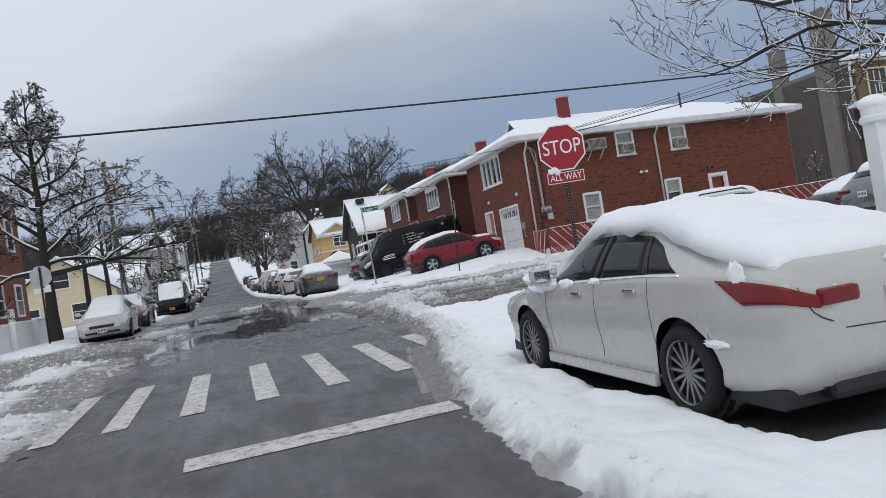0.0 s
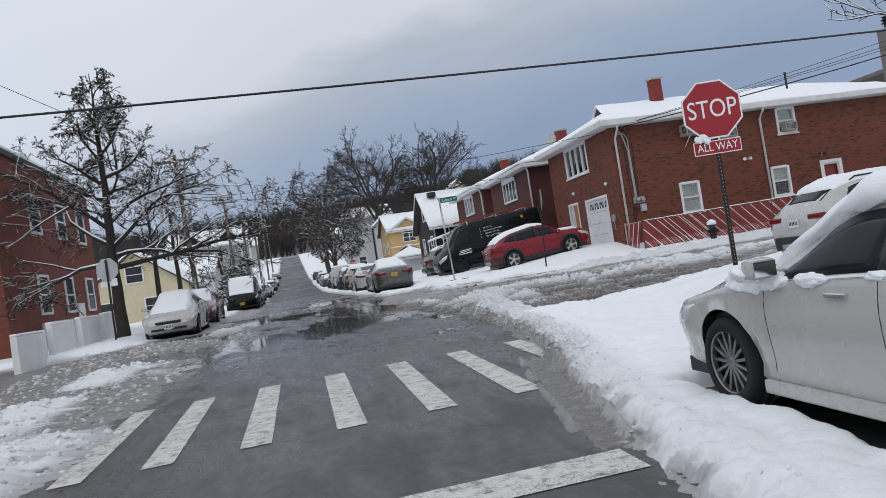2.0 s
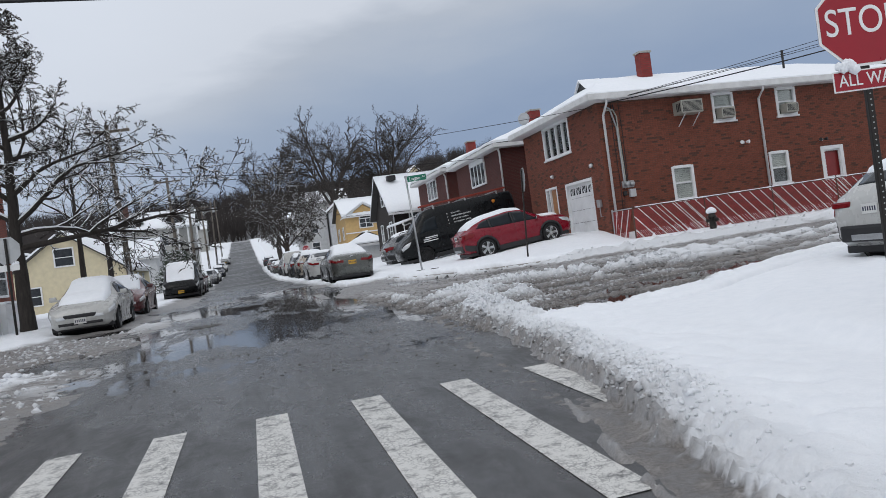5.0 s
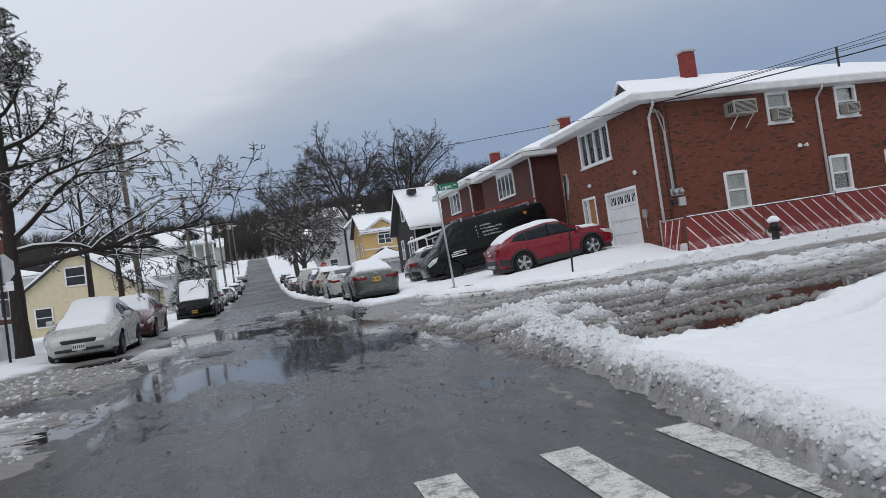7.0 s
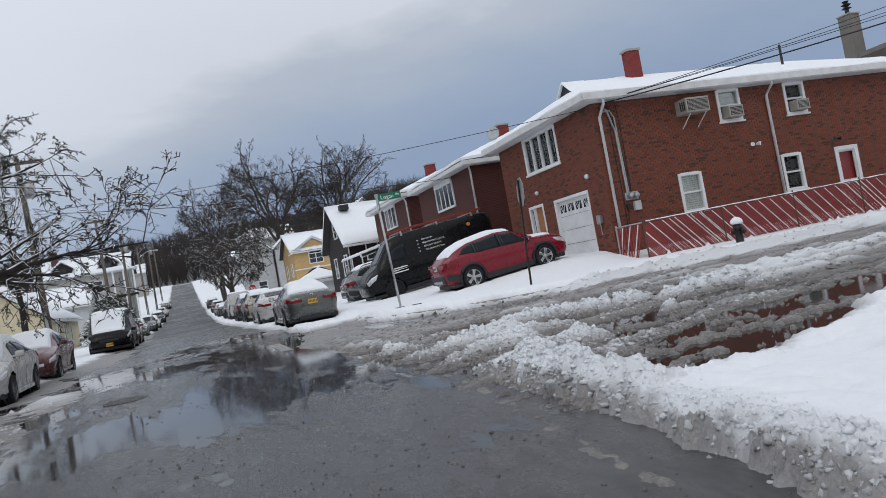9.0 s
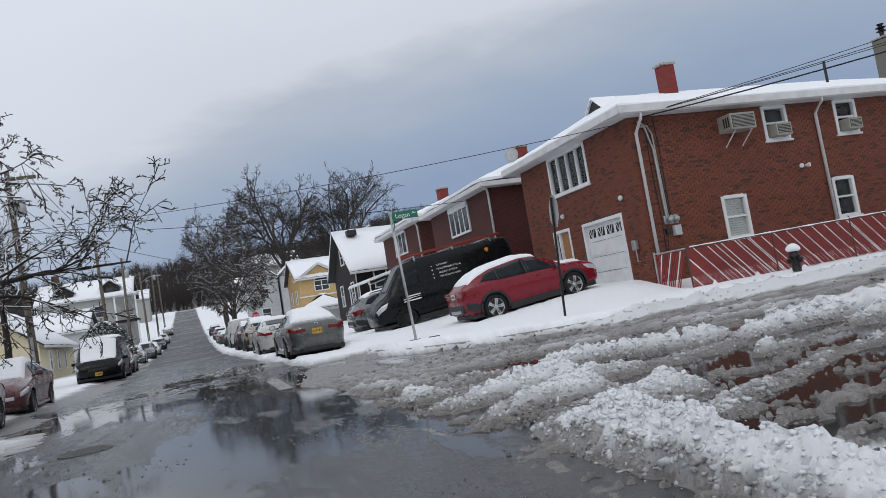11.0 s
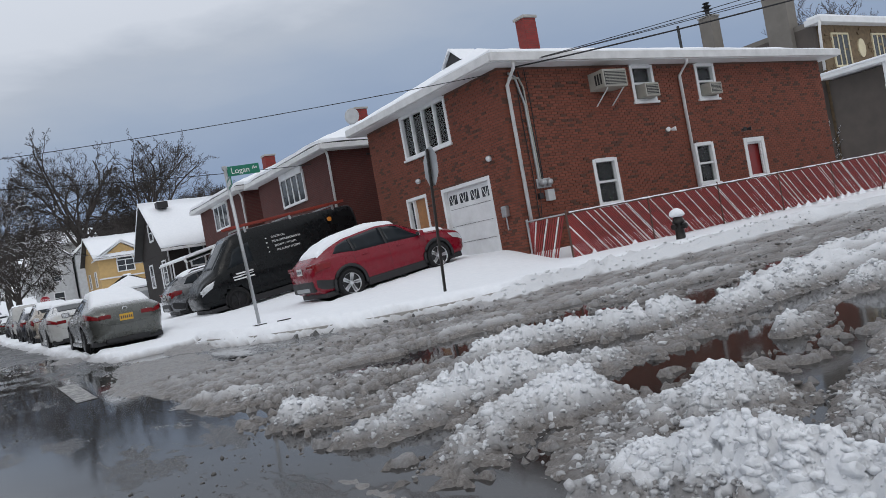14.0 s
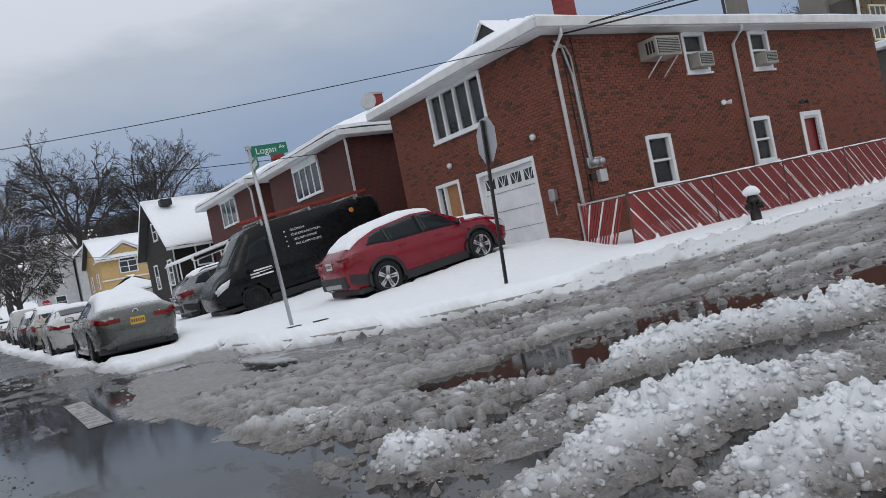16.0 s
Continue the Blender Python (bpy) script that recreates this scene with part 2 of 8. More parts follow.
CLEARLAMP = plain("clear_lamp_lens", (0.62, 0.64, 0.66), 0.1, 0.2, var=0.3, coat=1.0, bump=0)
AMBER = plain("amber_lens", (0.6, 0.2, 0.02), 0.2, coat=1.0, bump=0)
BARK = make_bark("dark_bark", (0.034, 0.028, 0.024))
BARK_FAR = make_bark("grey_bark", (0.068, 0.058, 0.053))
POLEWOOD = make_bark("weathered_pole_wood", (0.15, 0.13, 0.11))
WIRE = plain("cable_black", (0.012, 0.012, 0.014), 0.6, bump=0)
SIGNRED = plain("sign_red", (0.30, 0.006, 0.018), 0.35, var=0.12, bump=0.05)
SIGNWHITE = plain("sign_white", (0.78, 0.78, 0.78), 0.4, var=0.06, bump=0)
SIGNGREEN = plain("sign_green", (0.0, 0.16, 0.095), 0.4, var=0.15, bump=0)


def make_roadpaint(name, bare, whole):
    m = Mat(name, 0.55)
    w = m.world_co()
    v = m.node("ShaderNodeTexVoronoi", w, Scale=27.0)
    v.feature = "DISTANCE_TO_EDGE"
    crack = m.ramp(m.math("ADD", v.outputs["Distance"], m.math("MULTIPLY", m.math("SUBTRACT", m.noise(5, 4, 0.6, w), 0.5), 0.5)), [(0.0, 0.0), (0.09, 1.0)])
    wear = m.ramp(m.noise(9, 6, 0.7, w), [(0.33 + bare, 0.05), (0.5 + bare, whole)])
    f = m.math("MULTIPLY", m.math("ADD", m.math("MULTIPLY", crack, 0.55), 0.45), wear)
    m.set("Base Color", m.mix(f, (0.10, 0.10, 0.10), (0.62, 0.61, 0.58)))
    m.set("Roughness", 0.5)
    return m.bump(f, 0.4, 0.004).m


ROADPAINT, FADED = make_roadpaint("worn_road_paint", 0.0, 1.0), make_roadpaint("faded_road_paint", 0.10, 0.6)

# ---- mesh helpers ----


def link_mesh(name, bm, material, parent=None, smooth=False, label=""):
    me = bpy.data.meshes.new(name)
    bm.to_mesh(me)
    bm.free()
    for m in material if isinstance(material, (list, tuple)) else [material]:
        me.materials.append(m)
    if smooth:
        me.polygons.foreach_set("use_smooth", [True] * len(me.polygons))
    ob = new(name, me)
    ob.parent = parent
    if label:
        ob["label"] = label
    return ob


def part(name, bm, material, parent, label="", smooth=False):
    return link_mesh(name, bm, material, parent, smooth, label)


def thing(name, label, category, m=None, group="", kind=""):
    ob = new(name)
    if m is not None:
        ob.matrix_basis = m
    return tagged(ob, label, category, group, kind)


def box(bm, a, b, bevel=0.0, m=None):
    """An upright box between two corners, its edges bevelled where asked."""
    (x0, y0, z0), (x1, y1, z1) = a, b
    r = bmesh.ops.create_cube(bm, size=1.0, matrix=Matrix.Translation(((x0 + x1) / 2, (y0 + y1) / 2, (z0 + z1) / 2)) @ Matrix.Diagonal((abs(x1 - x0), abs(y1 - y0), abs(z1 - z0), 1)))
    vs = r["verts"]
    if bevel:
        es = list({e for v in vs for e in v.link_edges})
        out = bmesh.ops.bevel(bm, geom=es, offset=bevel, segments=2, affect="EDGES", profile=0.6)
        vs = out["verts"]
    if m is not None:
        bmesh.ops.transform(bm, matrix=m, verts=vs)
        if m.determinant() < 0:
            bmesh.ops.reverse_faces(bm, faces=list({f for v in vs for f in v.link_faces}))
    return bm


def B(a, b, bevel=0.0, m=None):
    return box(bmesh.new(), a, b, bevel, m)


def tube(bm, pts, radii, seg=8, cap=True):
    """A round bar along points, with a radius at each."""
    pts = [Vector(p) for p in pts]
    if isinstance(radii, (int, float)):
        radii = [radii] * len(pts)
    rings = []
    for i, p in enumerate(pts):
        d = (pts[min(i + 1, len(pts) - 1)] - pts[max(i - 1, 0)]).normalized()
        u = d.cross(Vector((0, 0, 1)) if abs(d.z) < 0.9 else Vector((1, 0, 0))).normalized()
        w = d.cross(u)
        rings.append([bm.verts.new(p + (u * math.cos(2 * math.pi * k / seg) + w * math.sin(2 * math.pi * k / seg)) * radii[i]) for k in range(seg)])
    for a, b in zip(rings, rings[1:]):
        for k in range(seg):
            bm.faces.new((a[k], a[(k + 1) % seg], b[(k + 1) % seg], b[k]))
    if cap:
        bm.faces.new(rings[0][::-1])
        bm.faces.new(rings[-1])
    return bm


def T(pts, radii, seg=8):
    return tube(bmesh.new(), pts, radii, seg)


def prism(bm, outline, depth, m=None):
    """A flat outline (x, z) given a depth along y."""
    lo = [bm.verts.new((x, 0, z)) for x, z in outline]
    hi = [bm.verts.new((x, depth, z)) for x, z in outline]
    n = len(lo)
    bm.faces.new(lo)
    bm.faces.new(hi[::-1])
    for i in range(n):
        bm.faces.new((lo[i], hi[i], hi[(i + 1) % n], lo[(i + 1) % n]))
    bmesh.ops.recalc_face_normals(bm, faces=bm.faces)
    if m is not None:
        bmesh.ops.transform(bm, matrix=m, verts=lo + hi)
    return bm


def lathe(bm, prof, seg=24, m=None, cap=True):
    """A profile (r, y) turned round the y axis."""
    rings = [[bm.verts.new((r * math.cos(2 * math.pi * k / seg), y, r * math.sin(2 * math.pi * k / seg))) for k in range(seg)] for r, y in prof]
    for a, b in zip(rings, rings[1:]):
        for k in range(seg):
            bm.faces.new((a[k], b[k], b[(k + 1) % seg], a[(k + 1) % seg]))
    if cap:
        bm.faces.new(rings[0])
        bm.faces.new(rings[-1][::-1])
    bmesh.ops.recalc_face_normals(bm, faces=bm.faces)
    if m is not None:
        bmesh.ops.transform(bm, matrix=m, verts=[v for r in rings for v in r])
    return bm


def sheet(name, xs, ys, z, material, attrs=(), smooth=True):
    """A height field over lines xs and ys, made in one go."""
    nx, ny = len(xs), len(ys)
    X, Y = np.meshgrid(xs, ys)
    co = np.stack([X, Y, z], -1).reshape(-1, 3)
    i = (np.arange(ny - 1)[:, None] * nx + np.arange(nx - 1)[None, :]).reshape(-1)
    quads = np.stack([i, i + 1, i + nx + 1, i + nx], -1)
    me = bpy.data.meshes.new(name)
    me.vertices.add(len(co))
    me.vertices.foreach_set("co", co.ravel())
    me.loops.add(quads.size)
    me.loops.foreach_set("vertex_index", quads.ravel().astype(np.int32))
    me.polygons.add(len(quads))
    me.polygons.foreach_set("loop_start", np.arange(0, quads.size, 4, dtype=np.int32))
    me.polygons.foreach_set("use_smooth", np.ones(len(quads), dtype=bool) if smooth else np.zeros(len(quads), dtype=bool))
    me.update(calc_edges=True)
    for key, values in attrs:
        a = me.attributes.new(key, "FLOAT", "POINT")
        a.data.foreach_set("value", values.ravel().astype(np.float32))
    me.materials.append(material)
    return new(name, me)


# ---- noise on grids ----


def hash2(i, j, k=0):
    h = (i.astype(np.int64) * 374761393 + j.astype(np.int64) * 668265263 + k * 974711) & 0x7FFFFFFF
    h = ((h ^ (h >> 13)) * 1274126177) & 0x7FFFFFFF
    return ((h ^ (h >> 16)) & 0xFFFF) / 65535.0


def vnoise(x, y, k=0):
    i, j = np.floor(x), np.floor(y)
    u, v = x - i, y - j
    u, v = u * u * (3 - 2 * u), v * v * (3 - 2 * v)
    a, b, c, d = hash2(i, j, k), hash2(i + 1, j, k), hash2(i, j + 1, k), hash2(i + 1, j + 1, k)
    return (a * (1 - u) + b * u) * (1 - v) + (c * (1 - u) + d * u) * v


def fbm(x, y, octaves=4, k=0):
    t, a, s = 0.0, 0.5, 0.0
    for o in range(octaves):
        t = t + a * vnoise(x * 2 ** o + 17.3 * o, y * 2 ** o + 5.1 * o, k + o)
        s += a
        a *= 0.5
    return t / s


def lumps(x, y, k=0):
    """Rounded clods: 1 at a clod's middle, 0 between clods."""
    i, j = np.floor(x), np.floor(y)
    best = np.zeros_like(x)
    for di in (-1, 0, 1):
        for dj in (-1, 0, 1):
            cx, cy = i + di + hash2(i + di, j + dj, k), j + dj + hash2(i + di, j + dj, k + 1)
            r = 0.45 + 0.5 * hash2(i + di, j + dj, k + 2)
            d2 = ((x - cx) ** 2 + (y - cy) ** 2) / (r * r)
            best = np.maximum(best, np.sqrt(np.clip(1 - d2, 0, 1)) * (0.4 + 0.6 * r))
    return best


def smooth(a, b, x):
    t = np.clip((x - a) / (b - a), 0, 1)
    return t * t * (3 - 2 * t)


# ---- the lie of the land ----
PROF_Y = np.array([-300, 0, 7, 10, 14, 20, 30, 40, 60, 85, 112, 150, 200, 270, 320, 420, 1500.0])
PROF_Z = np.array([-8, -0.03, 0.10, 0.19, 0.29, 0.46, 0.72, 0.86, 1.02, 1.25, 1.75, 3.7, 7.6, 14.0, 16.5, 19, 30.0])


def prof(y):
    return sum(np.interp(y + d, PROF_Y, PROF_Z) for d in (-3, -1.5, 0, 1.5, 3)) / 5


def lie(x, y):
    """Height of the bare ground at a place, kerbs apart."""
    x, y = np.asarray(x, float), np.asarray(y, float)
    z = prof(y) + 0.012 * np.clip(x, -1, 60) + 0.022 * np.clip(x + 1, -12, 0)
    z = z + 0.42 * smooth(7.2, 13.4, x) * smooth(30.2, 33.0, y) * (1 - smooth(70, 85, y))
    z = z - 0.05 * np.clip(-x - 12, 0, 60) * smooth(40, 60, y) * (1 - smooth(80, 140, y))
    hill = (36 + 11 * smooth(60, 230, x)) * smooth(330, 640, y + 0.25 * x) + 9 * smooth(45, 330, x) * smooth(120, 330, y) + 14 * smooth(60, 300, -x) * smooth(200, 420, y)
    return z + hill * (0.75 + 0.5 * fbm(x / 140 + 3, y / 140, 3, 9))


def verge(x, y):
    """How far inside the kerb a place lies, in metres: below 0 is carriageway."""
    x, y = np.asarray(x, float), np.asarray(y, float)
    # north-east corner, rounded
    ne = np.minimum(x - 5.2, y - 27.9)
    corner = 4.4 - np.hypot(x - 9.6, y - 32.3)
    ne = np.where((x < 9.6) & (y < 32.3), corner, ne)
    se = np.minimum(x - 5.0, 15.0 - y)
    se = np.where((x < 9.0) & (y > 11.0), 4.0 - np.hypot(x - 9.0, y - 11.0), se)
    nw = np.minimum(-5.5 - x, y - 26.5)
    nw = np.where((x > -8.5) & (y < 29.5), 3.0 - np.hypot(x + 8.5, y - 29.5), nw)
    sw = np.minimum(-6.5 - x, 16.0 - y)
    return np.maximum(np.maximum(ne, se), np.maximum(nw, sw))


def ground_z(x, y):
    return lie(x, y) + 0.13 * smooth(-0.02, 0.02, verge(x, y))


def at(x, y):
    return float(ground_z(x, y))


def steps(a, b, fine, grow, far):
    """Lines from a far start to a far end, fine between a and b."""
    mid = list(np.arange(a, b, fine))
    up, d = [b], fine
    while up[-1] < far[1]:
        d *= grow
        up.append(up[-1] + d)
    down, d = [a], fine
    while down[-1] > far[0]:
        d *= grow
        down.append(down[-1] - d)
    return np.array(down[:0:-1] + mid + up)


def line_d(x, y, pts):
    """Distance of places to a polyline, and the way along it."""
    best, along, run = np.full(np.shape(x), 1e9), np.zeros(np.shape(x)), 0.0
    for (ax, ay), (bx, by) in zip(pts, pts[1:]):
        l = math.hypot(bx - ax, by - ay)
        t = np.clip(((x - ax) * (bx - ax) + (y - ay) * (by - ay)) / (l * l), 0, 1)
        d = np.hypot(x - ax - t * (bx - ax), y - ay - t * (by - ay))
        along = np.where(d < best, run + t * l, along)
        best = np.minimum(best, d)
        run += l
    return best, along


EDGE = [(1.7, -60), (1.8, 3), (1.84, 5.1), (1.99, 6.5), (2.28, 8.0), (2.75, 10.3), (3.2, 12.3), (3.4, 14.2), (3.6, 16.0), (3.72, 17.7), (3.7, 19.2)]
ICE_RIDGE = [(2.75, 12.2), (2.38, 10.6), (1.99, 8.4), (1.79, 7.4)]
TYRE_LINE = [(3.4, 19.3), (2.95, 15.7), (2.82, 14.3), (2.74, 13.4), (2.55, 11.2)]
# slush thrown up by tyres: crest line, half width, height
RIDGES = [
    ([(3.2, 24.9), (4.1, 24.1), (4.9, 23.6)], 0.26, 0.10),
    ([(3.5, 22.65), (4.2, 22.5), (4.95, 22.9), (5.6, 22.85), (6.4, 22.6), (7.6, 22.25), (9.5, 22.4), (12, 22.7), (22, 23.5)], 0.24, 0.15),
    ([(3.45, 22.25), (4.7, 22.1)], 0.16, 0.10),
    ([(3.65, 21.35), (4.3, 21.5), (5.5, 21.35), (6.5, 21.4), (8.2, 21.75), (10, 21.9), (12, 21.95), (22, 22.6)], 0.30, 0.17),
    ([(3.7, 20.2), (4.2, 20.5), (4.85, 20.4)], 0.28, 0.18),
    ([(7.3, 20.5), (8.6, 20.75), (10, 21.0), (14, 21.3), (22, 21.9)], 0.17, 0.14),
    ([(3.95, 15.6), (4.05, 17.4), (4.05, 18.6), (4.15, 19.3), (4.55, 19.7), (5.2, 19.45)], 0.42, 0.19),
    ([(4.7, 18.2), (5.8, 18.85), (7.2, 19.5), (8.8, 19.75), (10.5, 19.9), (14, 20.3), (22, 21.1)], 0.20, 0.12),
    ([(4.2, 26.4), (5.3, 26.1), (7.2, 25.4), (9, 25.2), (14, 25.2), (22, 25.7)], 0.22, 0.085),
    ([(4.4, 25.4), (6.5, 24.9), (9, 24.2), (14, 24.1), (22, 24.6)], 0.20, 0.08),
    ([(5.0, 27.2), (7.2, 26.6), (9, 26.2), (14, 26.2), (22, 26.6)], 0.26, 0.09),
    ([(6.3, 23.55), (8, 23.25), (11, 23.2), (22, 23.9)], 0.12, 0.06),
]


def snow_depth(x, y):
    """Depth of the snow over the ground (below 0: bare), how dirty it is, and how cloddy."""
    wob = fbm(x * 0.9, y * 0.9, 4, 3) - 0.5
    fine = fbm(x * 3.1, y * 3.1, 4, 21) - 0.5
    crumb = fbm(x * 13.0, y * 13.0, 4, 24) - 0.5
    wx, wy = x + 0.10 * fine + 0.03 * crumb, y + 0.10 * (fbm(x * 3.3 + 7, y * 3.3, 3, 29) - 0.5)
    clod = 0.42 * lumps(wx * 5.0, wy * 5.0, 5) + 0.36 * lumps(wx * 9.5, wy * 9.5, 15) + 0.22 * lumps(wx * 19.0, wy * 19.0, 75) + 0.18 * crumb
    # snow lying where no plough has been
    ex = np.interp(y, [p[1] for p in EDGE], [p[0] for p in EDGE])
    right = np.where(y < 19.2, x - ex, -1)
    field_y = np.interp(x, [4, 5.4, 6.8, 8.5, 10.5, 15, 22, 40], [16.4, 16.7, 17.0, 17.9, 19.0, 20.2, 21.0, 22.0])
    field = np.minimum(right * 2.2, np.where(x > 4.2, field_y - y, right * 2.2))
    north = np.where(y > 21, np.minimum(verge(x, y) + 0.35, 1.5), -1)
    park = np.where(y > 32.8, x - np.interp(y, [33, 39, 64, 110, 330], [3.4, 2.85, 2.4, 2.9, 2.9]), -1)
    leftpark = np.where(y > 26.5, np.minimum(np.interp(y, [27, 29.4, 36, 74, 330], [-5.0, -4.2, -3.15, -2.85, -2.85]) - x, (y - 26.5) * 0.8), np.where(y < 17, -5.6 - x, -1))
    cover = np.maximum(np.maximum(field, north), np.maximum(park, leftpark)) + wob * 0.4 + fine * 0.22 + crumb * 0.10
    depth = 0.17 * smooth(-0.08, 0.75, cover) - 0.04 + 0.035 * smooth(0.2, 1.2, cover) * (fbm(x * 0.8, y * 0.8, 4, 31) - 0.5) * 2
    depth = depth + 0.07 * smooth(-0.05, 0.2, cover) * (1 - smooth(0.3, 0.9, cover)) * (clod - 0.25) * 2
    dirt = 0.7 * (1 - smooth(0.0, 0.45, cover))
    # the ploughed bank along the near lane
    d, al = line_d(x, y, EDGE[1:])
    inside = right > 0
    hump = np.exp(-((d + 0.20 * fine + 0.16 * crumb - np.where(inside, 0.26, 0.0)) / np.where(inside, 0.42, 0.09)) ** 2) * (0.55 + 0.9 * fbm(al * 1.1, al * 0 + 3, 3, 7)) * smooth(-4, -2, y) * (0.5 + 0.5 * smooth(7, 11, y)) * (1 - smooth(19.0, 19.6, y))
    bank = -0.045 + hump * (0.05 + 0.20 * clod + 0.05 * fine)
    depth = np.maximum(depth, bank) + hump * 0.06 * (clod - 0.2) + 0.05 * smooth(0.2, 0.6, right) * (1 - smooth(1.0, 2.0, right)) * (lumps(wx * 3, wy * 3, 91) - 0.3) * (y < 19)
    near_edge = (np.abs(right) < 1.2) & (y < 19.2)
    rim = 1 - smooth(-0.06, 0.18, right + fine * 0.4 + crumb * 0.25)
    dirt = np.where(near_edge, (0.08 + 0.12 * smooth(7, 10, y)) * (1 - smooth(0.2, 0.7, right)) + 0.62 * rim, dirt)
    # brown grit and a low ice ridge in the gutter, dirt along the tyres' line
    di, _ = line_d(x, y, ICE_RIDGE)
    ice = np.exp(-((di + 0.05 * fine) / 0.05) ** 2) * (0.5 + 1.2 * clod) * smooth(0.3, 0.5, fbm(y * 2.2, x * 2.2, 3, 19)) * smooth(7.2, 7.7, y) * (1 - smooth(11.2, 12.4, y))
    ix = np.interp(y, [7.4, 8.4, 10.6, 12.2], [1.79, 1.99, 2.38, 2.75])
    grit = smooth(0.0, 0.08, x - ix) * (x < ex + 0.3) * smooth(6.7, 7.5, y) * (1 - smooth(11.0, 13.0, y))
    dt, _ = line_d(x, y, TYRE_LINE)
    dt2, _ = line_d(x, y, [(a + 0.62, b) for a, b in TYRE_LINE])
    tread = np.maximum(np.exp(-(dt / 0.13) ** 2), 0.8 * np.exp(-(dt2 / 0.12) ** 2) * (y > 12.5)) * smooth(0.36, 0.6, fbm(x * 6, y * 6, 3, 52) + 0.1 * fine)
    g = np.maximum(-0.04 + 0.052 * ice * 1.4, np.maximum(-0.04 + grit * (0.052 + 0.035 * crumb), -0.04 + tread * (0.05 + 0.05 * crumb)))
    dirt = np.where((g > depth), np.where(ice > 0.4, 0.85, 0.97), dirt)
    depth = np.maximum(depth, g)
    # ploughed row along the far kerb
    dk = np.abs(y - (27.25 + 0.02 * x + 0.2 * np.sin(x * 0.7)))
    row = np.exp(-(dk / 0.4) ** 2) * smooth(8.0, 10.5, x) * smooth(0.25, 0.5, fbm(x * 0.6, y * 0.2, 3, 77) + 0.16)
    depth = np.maximum(depth, -0.04 + row * (0.12 + 0.34 * clod))
    dirt = np.where(row > 0.3, np.maximum(dirt * 0.4, 0.12), dirt)
    # slush in the side street
    zone = smooth(3.0, 3.5, x + wob * 0.5) * smooth(15.6, 16.4, y) * (1 - smooth(27.4, 28.2, y))
    bx, by = x + 0.5 * wob + 0.12 * fine, y + 0.55 * (fbm(x * 0.8 + 9, y * 0.8, 3, 61) - 0.5) + 0.10 * fine
    ridge = np.zeros_like(x)
    for i, (pts, w, h) in enumerate(RIDGES):
        dr, ar = line_d(bx, by, pts)
        ridge = np.maximum(ridge, h * np.exp(-(dr / w) ** 2.4) * np.clip(2.6 * fbm(ar * 0.75 + i * 9, ar * 0 + i, 3, 41) - 0.35, 0.35, 1.35))
    sl = ridge * (0.22 + 1.7 * clod + 0.3 * fine) - 0.034
    pool, _ = line_d(bx, by, [(4.9, 24.4), (5.7, 24.1), (6.4, 23.7), (7.1, 23.25), (8.1, 22.95), (9.1, 22.8), (14, 23.1)])
    mush = smooth(0.545, 0.64, 0.5 * fbm(x * 0.55 + 4, y * 1.9, 4, 88) + 0.5 * fbm(x * 1.7, y * 3.4, 4, 89) + 0.5 * crumb + 0.12 * smooth(23.8, 25.8, y) + 0.13 * (1 - smooth(4.5, 6.0, x)) * smooth(22.8, 23.6, y))
    mush = mush * (1 - np.exp(-(pool / 0.3) ** 4))
    sl = np.maximum(sl, -0.032 + mush * (0.016 + 0.12 * clod) * (0.75 + 0.25 * smooth(20.5, 22.5, y)))
    sl = np.where(zone > 0.02, sl - 0.05 * (1 - zone), -1)
    dirt = np.where(sl > depth, np.clip(1.0 - 5.0 * (sl - 0.03), 0.16, 1.0), dirt)
    depth = np.maximum(depth, sl)
    # thin grey slush left between the wheel tracks
    film = smooth(0.46, 0.58, fbm(x * 0.8 + 1, y * 0.5, 5, 98) + 0.07 * (1 - smooth(-1.8, -0.8, x)) + 0.25 * crumb + 0.06 * fine) * (0.02 + 0.07 * clod)
    sides = np.maximum(1 - smooth(-2.6, -1.0, x + wob * 1.5 + 0.5 * (1 - smooth(30, 45, y))), smooth(2.3, 3.2, x + wob) * smooth(22, 27, y) * (1 - smooth(34, 60, y)))
    sides = np.maximum(sides, 0.5 * smooth(2.5, 3.3, x + wob * 1.4) * smooth(15.5, 17.5, y))
    sides = np.maximum(sides * smooth(10.5, 14, y) * (1 - 0.6 * smooth(40, 90, y)), 0.42 * smooth(27, 32, y) * (1 - smooth(38, 52, y)))
    f = -0.04 + (film + 0.028) * np.clip(sides, 0, 1) * (1 - zone)
    dirt = np.where(f > depth, 0.9, dirt)
    depth = np.maximum(depth, f)
    # heaps at the west side of the crossing
    for hx, hy, rx, ry, h in ((-3.3, 11.0, 0.9, 1.8, 0.12), (-4.2, 14.5, 1.0, 2.2, 0.13), (-3.7, 18.6, 1.1, 1.8, 0.12), (-2.4, 27.5, 0.7, 2.0, 0.06)):
        q = np.exp(-(((x - hx) / rx) ** 2 + ((y - hy) / ry) ** 2) * 1.2 + 1.6 * wob + fine)
        hh = np.minimum(h * q, 0.16) * (0.35 + 1.7 * clod) - 0.035
        dirt = np.where(hh > depth, np.clip(0.75 - 6 * hh, 0.2, 0.75), dirt)
        depth = np.maximum(depth, hh)
